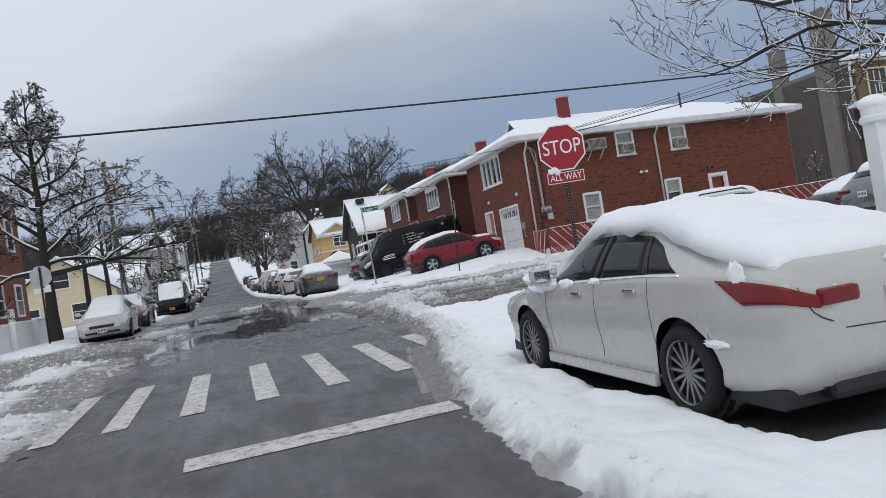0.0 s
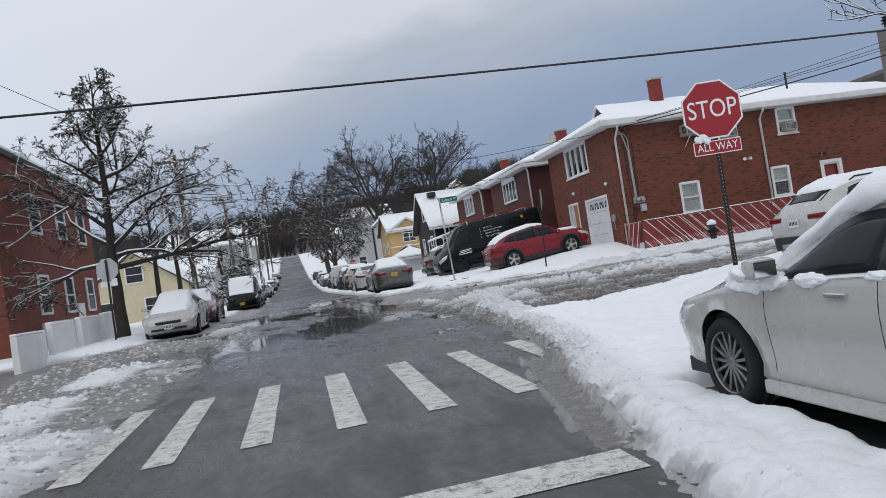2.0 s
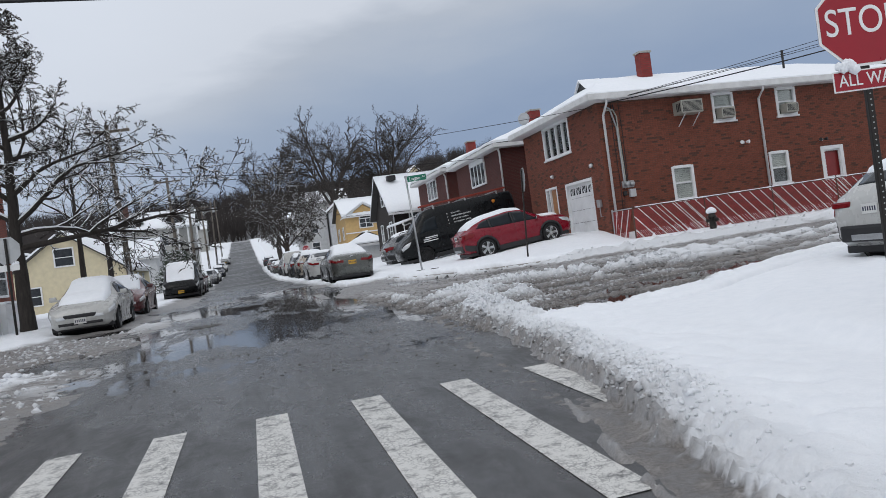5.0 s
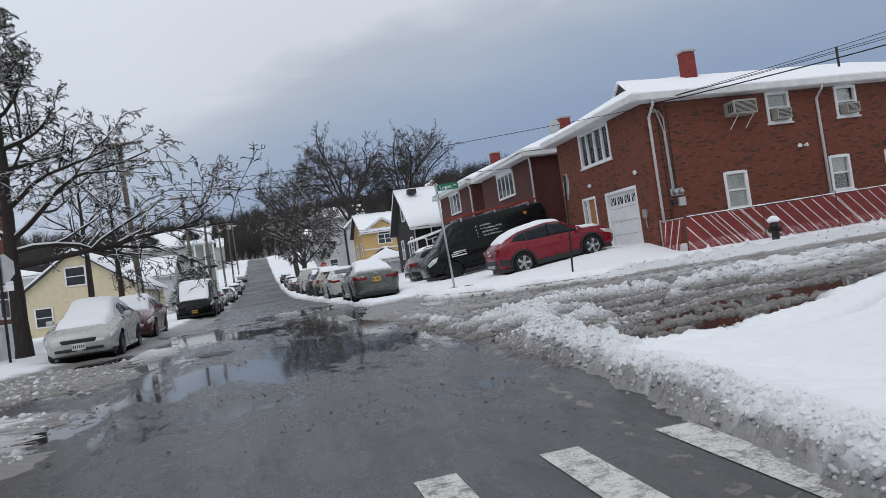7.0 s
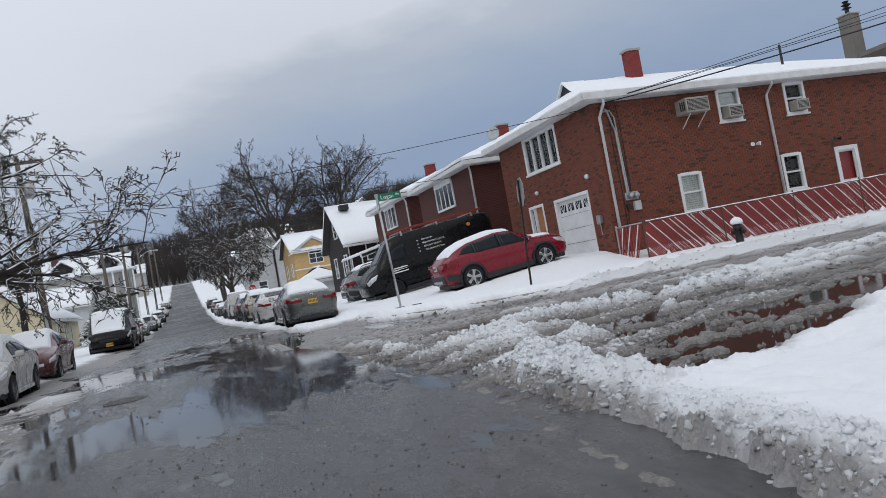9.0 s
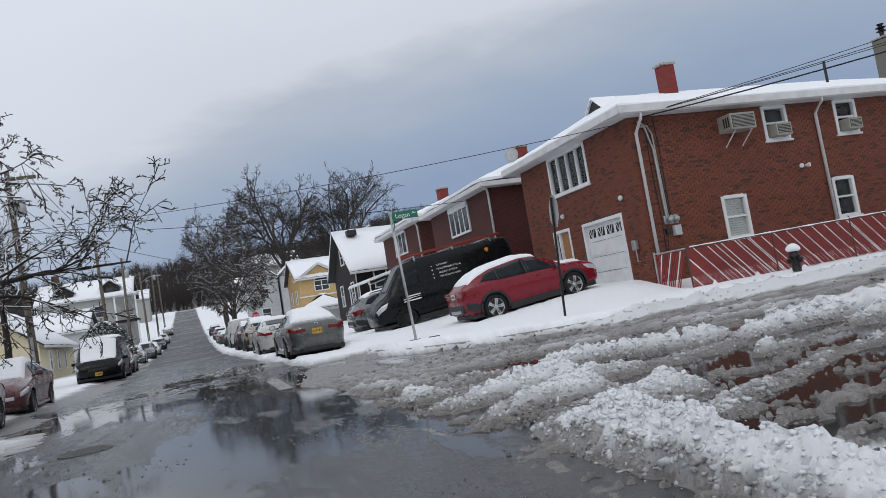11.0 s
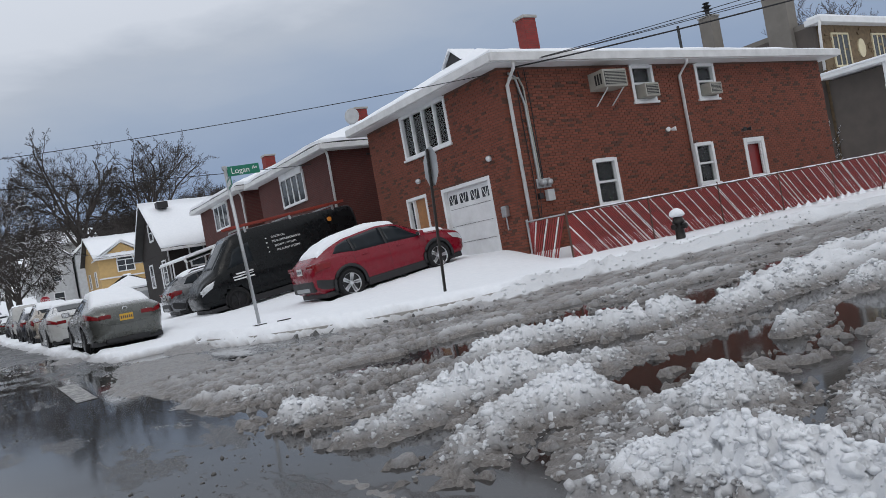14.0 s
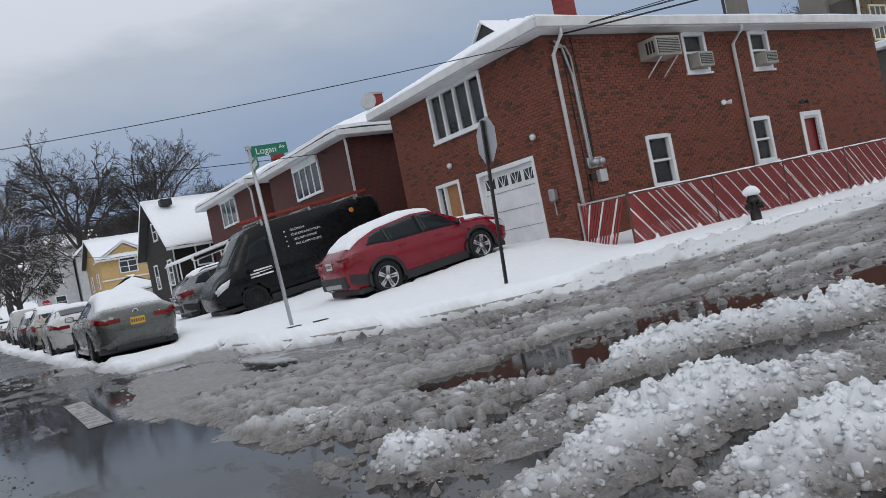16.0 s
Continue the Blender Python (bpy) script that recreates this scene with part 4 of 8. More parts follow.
# x runs along +y, y points into the house
FRONT = Matrix.Translation((HX0, HY0, 0)) @ Matrix(((0, 1, 0, 0), (1, 0, 0, 0), (0, 0, 1, 0), (0, 0, 0, 1)))
bm = wall(bmesh.new(), (HX0, HY0), (1, 0), HX1 - HX0, HZ0, HZ1, side_holes)
part("wall_south", bm, MORTAR, corner_house, "red brick wall with scattered dark bricks")
WS = corner_house.children[-1]
bm = bmesh.new()
us = wall(bm, (0, 0), (1, 0), HY1 - HY0 - 0.25, HZ0, HZ1, [(h[0] - 0.25, h[1] - 0.25, h[2], h[3]) for h in front_holes])
bmesh.ops.transform(bm, matrix=FRONT @ Matrix.Translation((0.25, 0, 0)), verts=bm.verts)
bmesh.ops.recalc_face_normals(bm, faces=bm.faces)
WF = part("wall_west", bm, MORTAR, corner_house, "red brick front wall")
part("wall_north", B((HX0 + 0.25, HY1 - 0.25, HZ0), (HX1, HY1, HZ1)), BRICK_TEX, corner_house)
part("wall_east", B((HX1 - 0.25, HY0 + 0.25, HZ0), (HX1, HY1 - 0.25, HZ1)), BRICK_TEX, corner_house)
part("upper_floor", B((HX0 + 0.3, HY0 + 0.3, 4.2), (HX1 - 0.3, HY1 - 0.3, 4.4)), CONCRETE, corner_house)
for nm, wob_, m_, ln_, hl_, pk in (("s", WS, SIDE, HX1 - HX0, side_holes, lambda u, z: 0.2 < u < 4.6 and 3.7 < z < 4.9), ("w", WF, FRONT, HY1 - HY0, front_holes, None)):
    vs, fs, single = bricks(None, m_, ln_, 1.05, HZ1 - 0.02, hl_, 4, pk)
    me = bpy.data.meshes.new("brickwork")
    me.from_pydata([tuple(v) for v in vs], [], fs)
    me.materials.append(BRICK)
    b_ = new("brickwork", me)
    b_.parent = wob_
    tagged(b_, "red bricks with scattered dark ones", kind="stuff")
    HOUSE_SINGLE = single if nm == "s" else HOUSE_SINGLE
hip_roof("roof", corner_house, HX0, HX1, HY0, HY1, HZ1 + 0.1, 1.45, over=0.5, hip=2.9, thick=0.12, snow=0.07)
bm = bmesh.new()
for a, b in (((HX0 - 0.5, HY0 - 0.5, HZ1), (HX1 + 0.5, HY1 + 0.5, HZ1 + 0.1)),):
    box(bm, a, b, 0.01)
part("soffit", bm, WHITE, corner_house, "white painted soffit")
bm = bmesh.new()
box(bm, (HX0 - 0.56, HY0 - 0.58, HZ1 + 0.02), (HX1 + 0.56, HY0 - 0.503, HZ1 + 0.25), 0.015)
box(bm, (HX0 - 0.58, HY0 - 0.5, HZ1 + 0.02), (HX0 - 0.503, HY1 + 0.5, HZ1 + 0.25), 0.015)
part("gutter", bm, GUTTER, corner_house, "white metal gutter")
chimney(corner_house, 17.8, 35.0, 7.2, 8.85, 0.5, 0.45)
# the little gablet where hip and ridge meet
gab = part("gablet", prism(bmesh.new(), [(-0.45, 7.6), (0.45, 7.6), (0.0, 7.99)], 0.9, Matrix.Translation((15.0, 35.5, 0)) @ Matrix.Rotation(radians(-90), 4, "Z")), BLACKTRIM, corner_house, "dark louvred gablet")
part("gablet_snow", prism(bmesh.new(), [(-0.56, 7.57), (0.0, 8.07), (0.56, 7.57), (0.0, 8.0)], 1.0, Matrix.Translation((14.9, 35.5, 0)) @ Matrix.Rotation(radians(-90), 4, "Z")), SNOW, gab, "snow on the gablet")
window(corner_house, SIDE, *side_holes[0], blind=0.95)
window(corner_house, SIDE, *side_holes[1], blind=0.45)
window(corner_house, SIDE, *side_holes[3], blind=0.5)
window(corner_house, SIDE, *side_holes[4], blind=0.7)
window(corner_house, FRONT, *front_holes[2], panes=4, sash=False, blind=0.9, label="wide white four-light window")


def pipe(parent, pts, r=0.05, mat=None, name="downpipe"):
    return part(name, T(pts, r, 8), mat or GUTTER, parent, smooth=True)


pipe(corner_house, [(HX0 + 0.18, HY0 - 0.5, HZ1 + 0.02), (HX0 + 0.18, HY0 - 0.48, HZ1 - 0.15), (HX0 + 0.2, HY0 - 0.09, HZ1 - 0.5), (HX0 + 0.2, HY0 - 0.08, 1.5)])
pipe(corner_house, [(20.55, HY0 - 0.5, HZ1 + 0.02), (20.55, HY0 - 0.48, HZ1 - 0.1), (20.6, HY0 - 0.09, HZ1 - 0.4), (20.62, HY0 - 0.08, 2.3)])


# ---- cars ----


class Body:
    """A car's skin, lofted from cross-sections: rows of (x, floor, belt, top, half width, half width at the top)."""

    def __init__(self, keys, soft=0.08):
        self.k = np.array(keys, float)
        self.soft = soft

    def sec(self, x):
        x = np.clip(x, self.k[0, 0], self.k[-1, 0])
        d = self.soft
        near = min(x - self.k[0, 0], self.k[-1, 0] - x)
        d = min(d, max(near, 0.0))
        return [sum(np.interp(x + o, self.k[:, 0], self.k[:, c]) * w for o, w in ((-d, 0.25), (0, 0.5), (d, 0.25))) for c in range(1, 6)]

    def side(self, x, v):
        """A place on the flank: v 0 at the belt, 1 at the roof's edge; below 0 down the door."""
        f, b, t, w, r = self.sec(x)
        if v >= 0:
            e = min(0.05, (t - b) * 0.5)
            bulge = 0.02 * math.sin(math.pi * min(v, 1))
            return Vector((x, (w - 0.03) * (1 - v) + r * v + bulge, b * (1 - v) + (t - e) * v))
        q = -v
        z = b * (1 - q) + (f + 0.1) * q
        return Vector((x, w - 0.03 + 0.03 * math.sin(math.pi * min(q * 1.15, 1)) + 0.012 * math.sin(2 * math.pi * q), z))

    def top(self, x, k):
        f, b, t, w, r = self.sec(x)
        e = min(0.05, (t - b) * 0.5)
        y = abs(k) * r
        z = t + 0.02 * (1 - (y / max(r, 0.01)) ** 2) - (e * ((y - (r - 0.14)) / 0.14) ** 2 if y > r - 0.14 else 0)
        return Vector((x, k * r, z))

    def half(self, x):
        f, b, t, w, r = self.sec(x)
        pts = [Vector((x, 0, f)), Vector((x, w - 0.14, f))] + [self.side(x, -q) for q in (1.0, 0.86, 0.72, 0.58, 0.44, 0.3, 0.17, 0.07)]
        pts += [self.side(x, v) for v in (0.0, 0.06, 0.35, 0.7, 1.0)] + [self.top(x, k) for k in (0.93, 0.84, 0.6, 0.3)] + [self.top(x, 0)]
        return pts

    def mesh(self, arches, n=50):
        x0, x1 = self.k[0, 0], self.k[-1, 0]
        bm = bmesh.new()
        xs = sorted({*np.linspace(x0, x1, n), *self.k[:, 0]})
        rows = []
        for x in xs:
            h = self.half(float(x))
            rows.append([bm.verts.new(p) for p in h] + [bm.verts.new((p.x, -p.y, p.z)) for p in h[-2:0:-1]])
        m = len(rows[0])
        for a, b in zip(rows, rows[1:]):
            for i in range(m):
                bm.faces.new((a[i], b[i], b[(i + 1) % m], a[(i + 1) % m]))
        bm.faces.new(rows[0])
        bm.faces.new(rows[-1][::-1])
        # wheel arches
        gone = []
        for ax, az, r in arches:
            for fc in bm.faces:
                c = fc.calc_center_median()
                if abs(c.y) > 0.45 and math.hypot(c.x - ax, c.z - az) < r and len(fc.verts) == 4:
                    gone.append(fc)
        bmesh.ops.delete(bm, geom=list(set(gone)), context="FACES")
        for ax, az, r in arches:
            for v in bm.verts:
                if abs(v.co.y) > 0.45:
                    d = math.hypot(v.co.x - ax, v.co.z - az)
                    if 0.01 < d < r + 0.055:
                        v.co.x, v.co.z = ax + (v.co.x - ax) * r / d, az + (v.co.z - az) * r / d
        bmesh.ops.recalc_face_normals(bm, faces=bm.faces)
        return bm


def patch(fn, corners, nu=8, nv=4, out=0.006, mirror=False, thick=0.012):
    """A curved piece over a surface fn(a, b), between four corners (a, b), laid just outside it."""
    bm = bmesh.new()
    c = [Vector((*q, 0)) for q in corners]
    P = [[None] * (nv + 1) for _ in range(nu + 1)]
    for i in range(nu + 1):
        for j in range(nv + 1):
            s, t = i / nu, j / nv
            q = (c[0] * (1 - s) + c[1] * s) * (1 - t) + (c[3] * (1 - s) + c[2] * s) * t
            P[i][j] = fn(q.x, q.y)
    nrm = (P[nu][0] - P[0][0]).cross(P[0][nv] - P[0][0]).normalized()
    ctr = P[nu // 2][nv // 2]
    if nrm.dot(Vector((0, ctr.y, 0.6 if abs(nrm.z) > 0.5 else 0.0))) < 0:
        nrm = -nrm
    N = [[(P[min(i + 1, nu)][j] - P[max(i - 1, 0)][j]).cross(P[i][min(j + 1, nv)] - P[i][max(j - 1, 0)]).normalized() for j in range(nv + 1)] for i in range(nu + 1)]
    N = [[n if n.dot(nrm) >= 0 else -n for n in r] for r in N]
    s = -1 if mirror else 1
    up = [[bm.verts.new(Vector((p.x + n.x * out, (p.y + n.y * out) * s, p.z + n.z * out)) ) for p, n in zip(r, q)] for r, q in zip(P, N)]
    dn = [[bm.verts.new(Vector((p.x + n.x * (out - thick), (p.y + n.y * (out - thick)) * s, p.z + n.z * (out - thick)))) for p, n in zip(r, q)] for r, q in zip(P, N)]
    for i in range(nu):
        for j in range(nv):
            bm.faces.new((up[i][j], up[i + 1][j], up[i + 1][j + 1], up[i][j + 1]))
    rim = [(i, 0) for i in range(nu)] + [(nu, j) for j in range(nv)] + [(i, nv) for i in range(nu, 0, -1)] + [(0, j) for j in range(nv, 0, -1)]
    for a, b in zip(rim, rim[1:] + rim[:1]):
        bm.faces.new((up[a[0]][a[1]], dn[a[0]][a[1]], dn[b[0]][b[1]], up[b[0]][b[1]]))
    bmesh.ops.recalc_face_normals(bm, faces=bm.faces)
    return bm


def wheel(parent, x, y, r, width=0.22, spokes=10, rim_mat=None, rim_r=0.68, twin=False):
    s = 1 if y > 0 else -1
    m = Matrix.Translation((x, y, r)) @ Matrix.Diagonal((1, s, 1, 1))
    w = width / 2
    bm = lathe(bmesh.new(), [(r * 0.62, -w), (r * 0.93, -w), (r, -w * 0.72), (r, w * 0.72), (r * 0.94, w), (r * 0.7, w), (r * rim_r, w * 0.9), (r * rim_r * 0.97, w * 0.3), (r * 0.2, w * 0.2)], 32, m)
    ty = part("wheel", bm, RUBBER, parent, "black tyre", True)
    bm = bmesh.new()
    rr = r * rim_r
    # rim lip
    lathe(bm, [(rr * 0.90, w * 0.55), (rr * 1.0, w * 0.6), (rr * 1.0, w * 0.96), (rr * 0.93, w * 0.98), (rr * 0.90, w * 0.9), (rr * 0.90, w * 0.55)], 32, None, False)
    lathe(bm, [(rr * 0.2, w * 0.35), (rr * 0.2, w * 0.78), (rr * 0.12, w * 0.84)], 12)
    for k in range(spokes):
        for off in ((-0.09, 0.09) if twin else (0,)):
            a = 2 * math.pi * k / spokes + off
            box(bm, (rr * 0.14, w * 0.42, -rr * (0.05 if spokes > 7 else 0.10)), (rr * 0.95, w * 0.76, rr * (0.05 if spokes > 7 else 0.10)), 0.006 if spokes == 15 else 0.0, Matrix.Rotation(a, 4, "Y"))
    bmesh.ops.transform(bm, matrix=m, verts=bm.verts)
    part("rim", bm, rim_mat or ALLOY, ty, "silver alloy rim with spokes")
    bm = lathe(bmesh.new(), [(rr * 0.9, w * 0.2), (rr * 0.9, w * 0.3), (0.02, w * 0.32)], 24, m)
    part("brake_disc", bm, BLACKTRIM, ty)
    return ty


def snow_cap(parent, body, x0, x1, th=0.1, kmax=0.97, seed=0, name="snow", over=0.0, nu=38, nv=16):
    """Snow lying on a car's top between two places along it, thick in the middle and rounded at its edge."""
    bm = bmesh.new()
    up, dn = [], []
    for i in range(nu + 1):
        u = -1 + 2 * i / nu
        ru, rd = [], []
        for j in range(nv + 1):
            v = -1 + 2 * j / nv
            ragged = 1 + 0.06 * noise.noise(Vector((u * 5, v * 4, seed + 3.3)))
            x = (x0 + x1) / 2 + (x1 - x0) / 2 * u * (1 - 0.05 * v * v * ragged)
            p = body.top(x, max(-1, min(1, v * kmax)))
            e = max(0.0, 1 - abs(u) ** 7) ** 0.5 * max(0.0, 1 - abs(v) ** 7) ** 0.5
            n = noise.noise(Vector((x * 1.7, p.y * 1.7, seed))) * 0.35 + noise.noise(Vector((x * 6, p.y * 6, seed + 9))) * 0.16 + noise.noise(Vector((x * 17, p.y * 17, seed + 4))) * 0.07
            h = th * e * (1 + n)
            if abs(v) > 0.9 and over:
                p = p + Vector((0, math.copysign(over * e, v), -over * 1.2 * e * (0.7 + 0.8 * noise.noise(Vector((x * 3, v, seed))))))
            ru.append(bm.verts.new(p + Vector((0, 0, h + 0.004))))
            rd.append(bm.verts.new(p - Vector((0, 0, 0.012))))
        up.append(ru)
        dn.append(rd)
    for i in range(nu):
        for j in range(nv):
            bm.faces.new((up[i][j], up[i + 1][j], up[i + 1][j + 1], up[i][j + 1]))
    rim = [(i, 0) for i in range(nu)] + [(nu, j) for j in range(nv)] + [(i, nv) for i in range(nu, 0, -1)] + [(0, j) for j in range(nv, 0, -1)]
    for a, b in zip(rim, rim[1:] + rim[:1]):
        bm.faces.new((up[a[0]][a[1]], dn[a[0]][a[1]], dn[b[0]][b[1]], up[b[0]][b[1]]))
    bmesh.ops.recalc_face_normals(bm, faces=bm.faces)
    return part(name, bm, SNOW, parent, "fresh white snow", True)


def bars_plate(parent, m, mat, ink, w=0.31, h=0.16):
    """A number plate with its writing as plain bars."""
    p = part("number_plate", B((-w / 2, -0.006, -h / 2), (w / 2, 0.006, h / 2), 0.004, m), mat, parent, "number plate")
    for i in range(6):
        x = -w * 0.38 + i * w * 0.152
        part("plate_bar", B((x - w * 0.04, -0.009, -h * 0.22), (x + w * 0.04, -0.006, h * 0.22), 0, m), ink, p)
    return p


PLATE_W = plain("plate_white", (0.62, 0.62, 0.60), 0.4, var=0.1, bump=0)
PLATE_Y = plain("plate_yellow", (0.60, 0.34, 0.03), 0.4, var=0.1, bump=0)
INK = plain("plate_ink", (0.02, 0.025, 0.06), 0.5, bump=0)


def mirror_pair(car, x, z, y, mat, size=(0.13, 0.2, 0.14)):
    for s in (-1, 1):
        bm = B((x - size[0] / 2, y, z), (x + size[0] / 2, y + size[1], z + size[2]), 0.045)
        box(bm, (x - 0.03, y - 0.08, z + 0.01), (x + 0.03, y + 0.03, z + 0.05), 0.01)
        bmesh.ops.transform(bm, matrix=Matrix.Diagonal((1, s, 1, 1)), verts=bm.verts)
        bmesh.ops.recalc_face_normals(bm, faces=bm.faces)
        mm = part("mirror", bm, mat, car, smooth=False)
        part("mirror_glass", B((x - size[0] / 2 - 0.006, (y + 0.02) * s, z + 0.02), (x - size[0] / 2 + 0.003, (y + size[1] - 0.02) * s, z + size[2] - 0.02)), CHROME, mm)


SEDAN = [(-2.44, 0.46, 0.80, 0.86, 0.50, 0.42), (-2.40, 0.36, 0.90, 0.97, 0.68, 0.55), (-2.30, 0.28, 0.96, 1.05, 0.80, 0.64), (-2.12, 0.22, 1.00, 1.10, 0.875, 0.72), (-1.72, 0.19, 1.02, 1.15, 0.91, 0.74), (-0.85, 0.18, 1.01, 1.385, 0.915, 0.60), (-0.2, 0.18, 0.98, 1.43, 0.915, 0.60), (0.25, 0.18, 0.96, 1.41, 0.915, 0.60), (1.05, 0.18, 0.93, 1.03, 0.91, 0.70), (1.5, 0.19, 0.88, 0.98, 0.91, 0.70), (2.05, 0.20, 0.78, 0.86, 0.88, 0.62), (2.28, 0.22, 0.70, 0.76, 0.80, 0.55), (2.40, 0.32, 0.58, 0.62, 0.64, 0.45)]
COUPE = [(-2.25, 0.45, 0.84, 0.90, 0.66, 0.55), (-2.20, 0.36, 1.0, 1.07, 0.82, 0.62), (-2.05, 0.28, 1.07, 1.16, 0.89, 0.64), (-1.65, 0.24, 1.07, 1.36, 0.91, 0.58), (-1.2, 0.22, 1.06, 1.50, 0.915, 0.58), (-0.2, 0.22, 1.02, 1.59, 0.915, 0.60), (0.3, 0.22, 1.0, 1.54, 0.915, 0.60), (1.1, 0.22, 0.99, 1.09, 0.91, 0.72), (1.6, 0.23, 0.97, 1.05, 0.90, 0.70), (2.0, 0.25, 0.88, 0.96, 0.87, 0.62), (2.18, 0.28, 0.76, 0.82, 0.80, 0.55), (2.26, 0.38, 0.62, 0.66, 0.66, 0.45)]
CROSS = [(-2.25, 0.45, 0.80, 0.86, 0.68, 0.55), (-2.20, 0.36, 1.0, 1.10, 0.82, 0.62), (-2.05, 0.28, 1.10, 1.24, 0.89, 0.64), (-1.65, 0.24, 1.10, 1.50, 0.91, 0.60), (-1.2, 0.22, 1.08, 1.60, 0.915, 0.61), (-0.2, 0.22, 1.04, 1.63, 0.915, 0.62), (0.3, 0.22, 1.02, 1.58, 0.915, 0.61), (1.1, 0.22, 1.0, 1.10, 0.91, 0.72), (1.6, 0.23, 0.98, 1.06, 0.90, 0.70), (2.0, 0.25, 0.88, 0.96, 0.87, 0.62), (2.18, 0.28, 0.76, 0.82, 0.80, 0.55), (2.26, 0.38, 0.62, 0.66, 0.66, 0.45)]
VAN = [(-2.95, 0.5, 1.3, 2.3, 0.90, 0.80), (-2.85, 0.36, 1.35, 2.45, 1.0, 0.84), (-1.0, 0.32, 1.36, 2.50, 1.03, 0.86), (1.0, 0.32, 1.36, 2.48, 1.03, 0.84), (1.55, 0.32, 1.34, 2.38, 1.03, 0.80), (2.35, 0.32, 1.26, 1.42, 1.01, 0.80), (2.75, 0.32, 1.12, 1.22, 0.96, 0.72), (2.92, 0.34, 0.95, 1.0, 0.86, 0.62), (2.98, 0.45, 0.8, 0.82, 0.70, 0.5)]


def scaled(keys, lx, wz, hz):
    return [(x * lx, f, b * hz, t * hz, w * wz, r * wz) for x, f, b, t, w, r in keys]


def car(name, label, category, m, keys, paint, axles, r=0.33, kind="sedan", snow=(), spokes=10, plate=None, lower=None, group="", tail_x=None, twin=False, rims=None, rails=True):
    """A parked car, its nose along +x: body, glazing, lamps, wheels, mirrors, handles, plate and the snow upon it."""
    c = thing(name, label, category, m, group)
    b = Body(keys)
    L0, L1 = keys[0][0], keys[-1][0]
    W = max(k[4] for k in keys)
    part("body", b.mesh([(a, r + 0.01, r * 1.17) for a in axles], 84 if spokes == 15 else 50), paint, c, smooth=True)
    # dark wheel wells and underside
    bm = bmesh.new()
    for a in axles:
        lathe(bm, [(r * 1.14, -W + 0.10), (r * 1.14, W - 0.10)], 24, Matrix.Translation((a, 0, r + 0.01)))
    box(bm, (L0 + 0.22, -W + 0.10, 0.17), (L1 - 0.22, W - 0.10, 0.3), 0.02)
    part("underbody", bm, BLACKTRIM, c)
    for a in axles:
        for s in (-1, 1):
            wheel(c, a, s * (W - 0.115), r, 0.215, spokes, rims, 0.75, twin)
    if kind == "sedan":
        wins = [((-0.12, 0.08), (0.86, 0.08), (0.42, 0.90), (-0.10, 0.93)), ((-0.92, 0.08), (-0.19, 0.08), (-0.17, 0.93), (-0.74, 0.92)), ((-1.36, 0.16), (-0.98, 0.10), (-0.80, 0.90), (-1.0, 0.78))]
        screen, back = (0.33, 1.0), (-1.62, -0.93)
    elif kind == "suv":
        wins = [((-0.10, 0.08), (0.92, 0.08), (0.46, 0.90), (-0.08, 0.93)), ((-1.02, 0.08), (-0.17, 0.08), (-0.15, 0.93), (-1.0, 0.92)), ((-1.62, 0.35), (-1.09, 0.10), (-1.07, 0.90), (-1.42, 0.84))]
        screen, back = (0.38, 1.05), (-2.0, -1.68)
    else:
        wins = [((1.05, 0.08), (1.95, 0.12), (1.62, 0.62), (1.05, 0.66))]
        screen, back = (1.62, 2.3), None
    kx = max(k[0] for k in keys) / {"sedan": 2.40, "suv": 2.26, "van": 2.98}[kind]
    sc = lambda q: tuple((x * kx, v) for x, v in q)
    for q in wins:
        for mir in (False, True):
            part("side_window", patch(b.side, sc(q), mirror=mir), CARGLASS, c, "dark car glass", True)
    for (qa, qb) in zip(wins[1:], wins):
        for mir in (False, True):
            part("pillar", patch(b.side, sc((qa[1], qb[0], qb[3], qa[2])), nu=2, out=0.007, mirror=mir), BLACKTRIM, c, "black door pillar", True)
    part("windscreen", patch(b.top, sc(((screen[0], -0.9), (screen[1], -0.93), (screen[1], 0.93), (screen[0], 0.9)))), CARGLASS, c, smooth=True)
    if back:
        part("rear_window", patch(b.top, sc(((back[0], -0.9), (back[1], -0.88), (back[1], 0.88), (back[0], 0.9)))), CARGLASS, c, smooth=True)
    # lamps wrap the corners
    for mir in (False, True):
        q = {"sedan": ((L0 + 0.012, -0.03), (L0 + 0.62, -0.03), (L0 + 0.36, -0.24), (L0 + 0.03, -0.20)), "suv": ((L0 + 0.06, -0.02), (L0 + 0.5, -0.10), (L0 + 0.42, -0.28), (L0 + 0.06, -0.32)), "van": ((L0 + 0.04, 0.1), (L0 + 0.16, 0.1), (L0 + 0.16, -0.4), (L0 + 0.04, -0.4))}[kind]
        part("tail_light", patch(b.side, q, 24, 6, 0.016, mir, 0.04), REDLAMP, c, "red tail light", True)
        q = ((L1 - 0.55, -0.12), (L1 - 0.10, -0.10), (L1 - 0.08, -0.42), (L1 - 0.42, -0.34))
        part("headlight", patch(b.side, q, out=0.01, mirror=mir, thick=0.03), CLEARLAMP, c, "clear headlight", True)
        s = -1 if mir else 1
        # rear lamp's inner half on the boot lid
        zr, wr = keys[1][2], keys[1][4]
        if kind == "sedan":
            part("tail_light", B((L0 - 0.012, s * 0.34, 0.80), (L0 + 0.12, s * 0.62, 0.905), 0.03), REDLAMP, c, "red tail light")
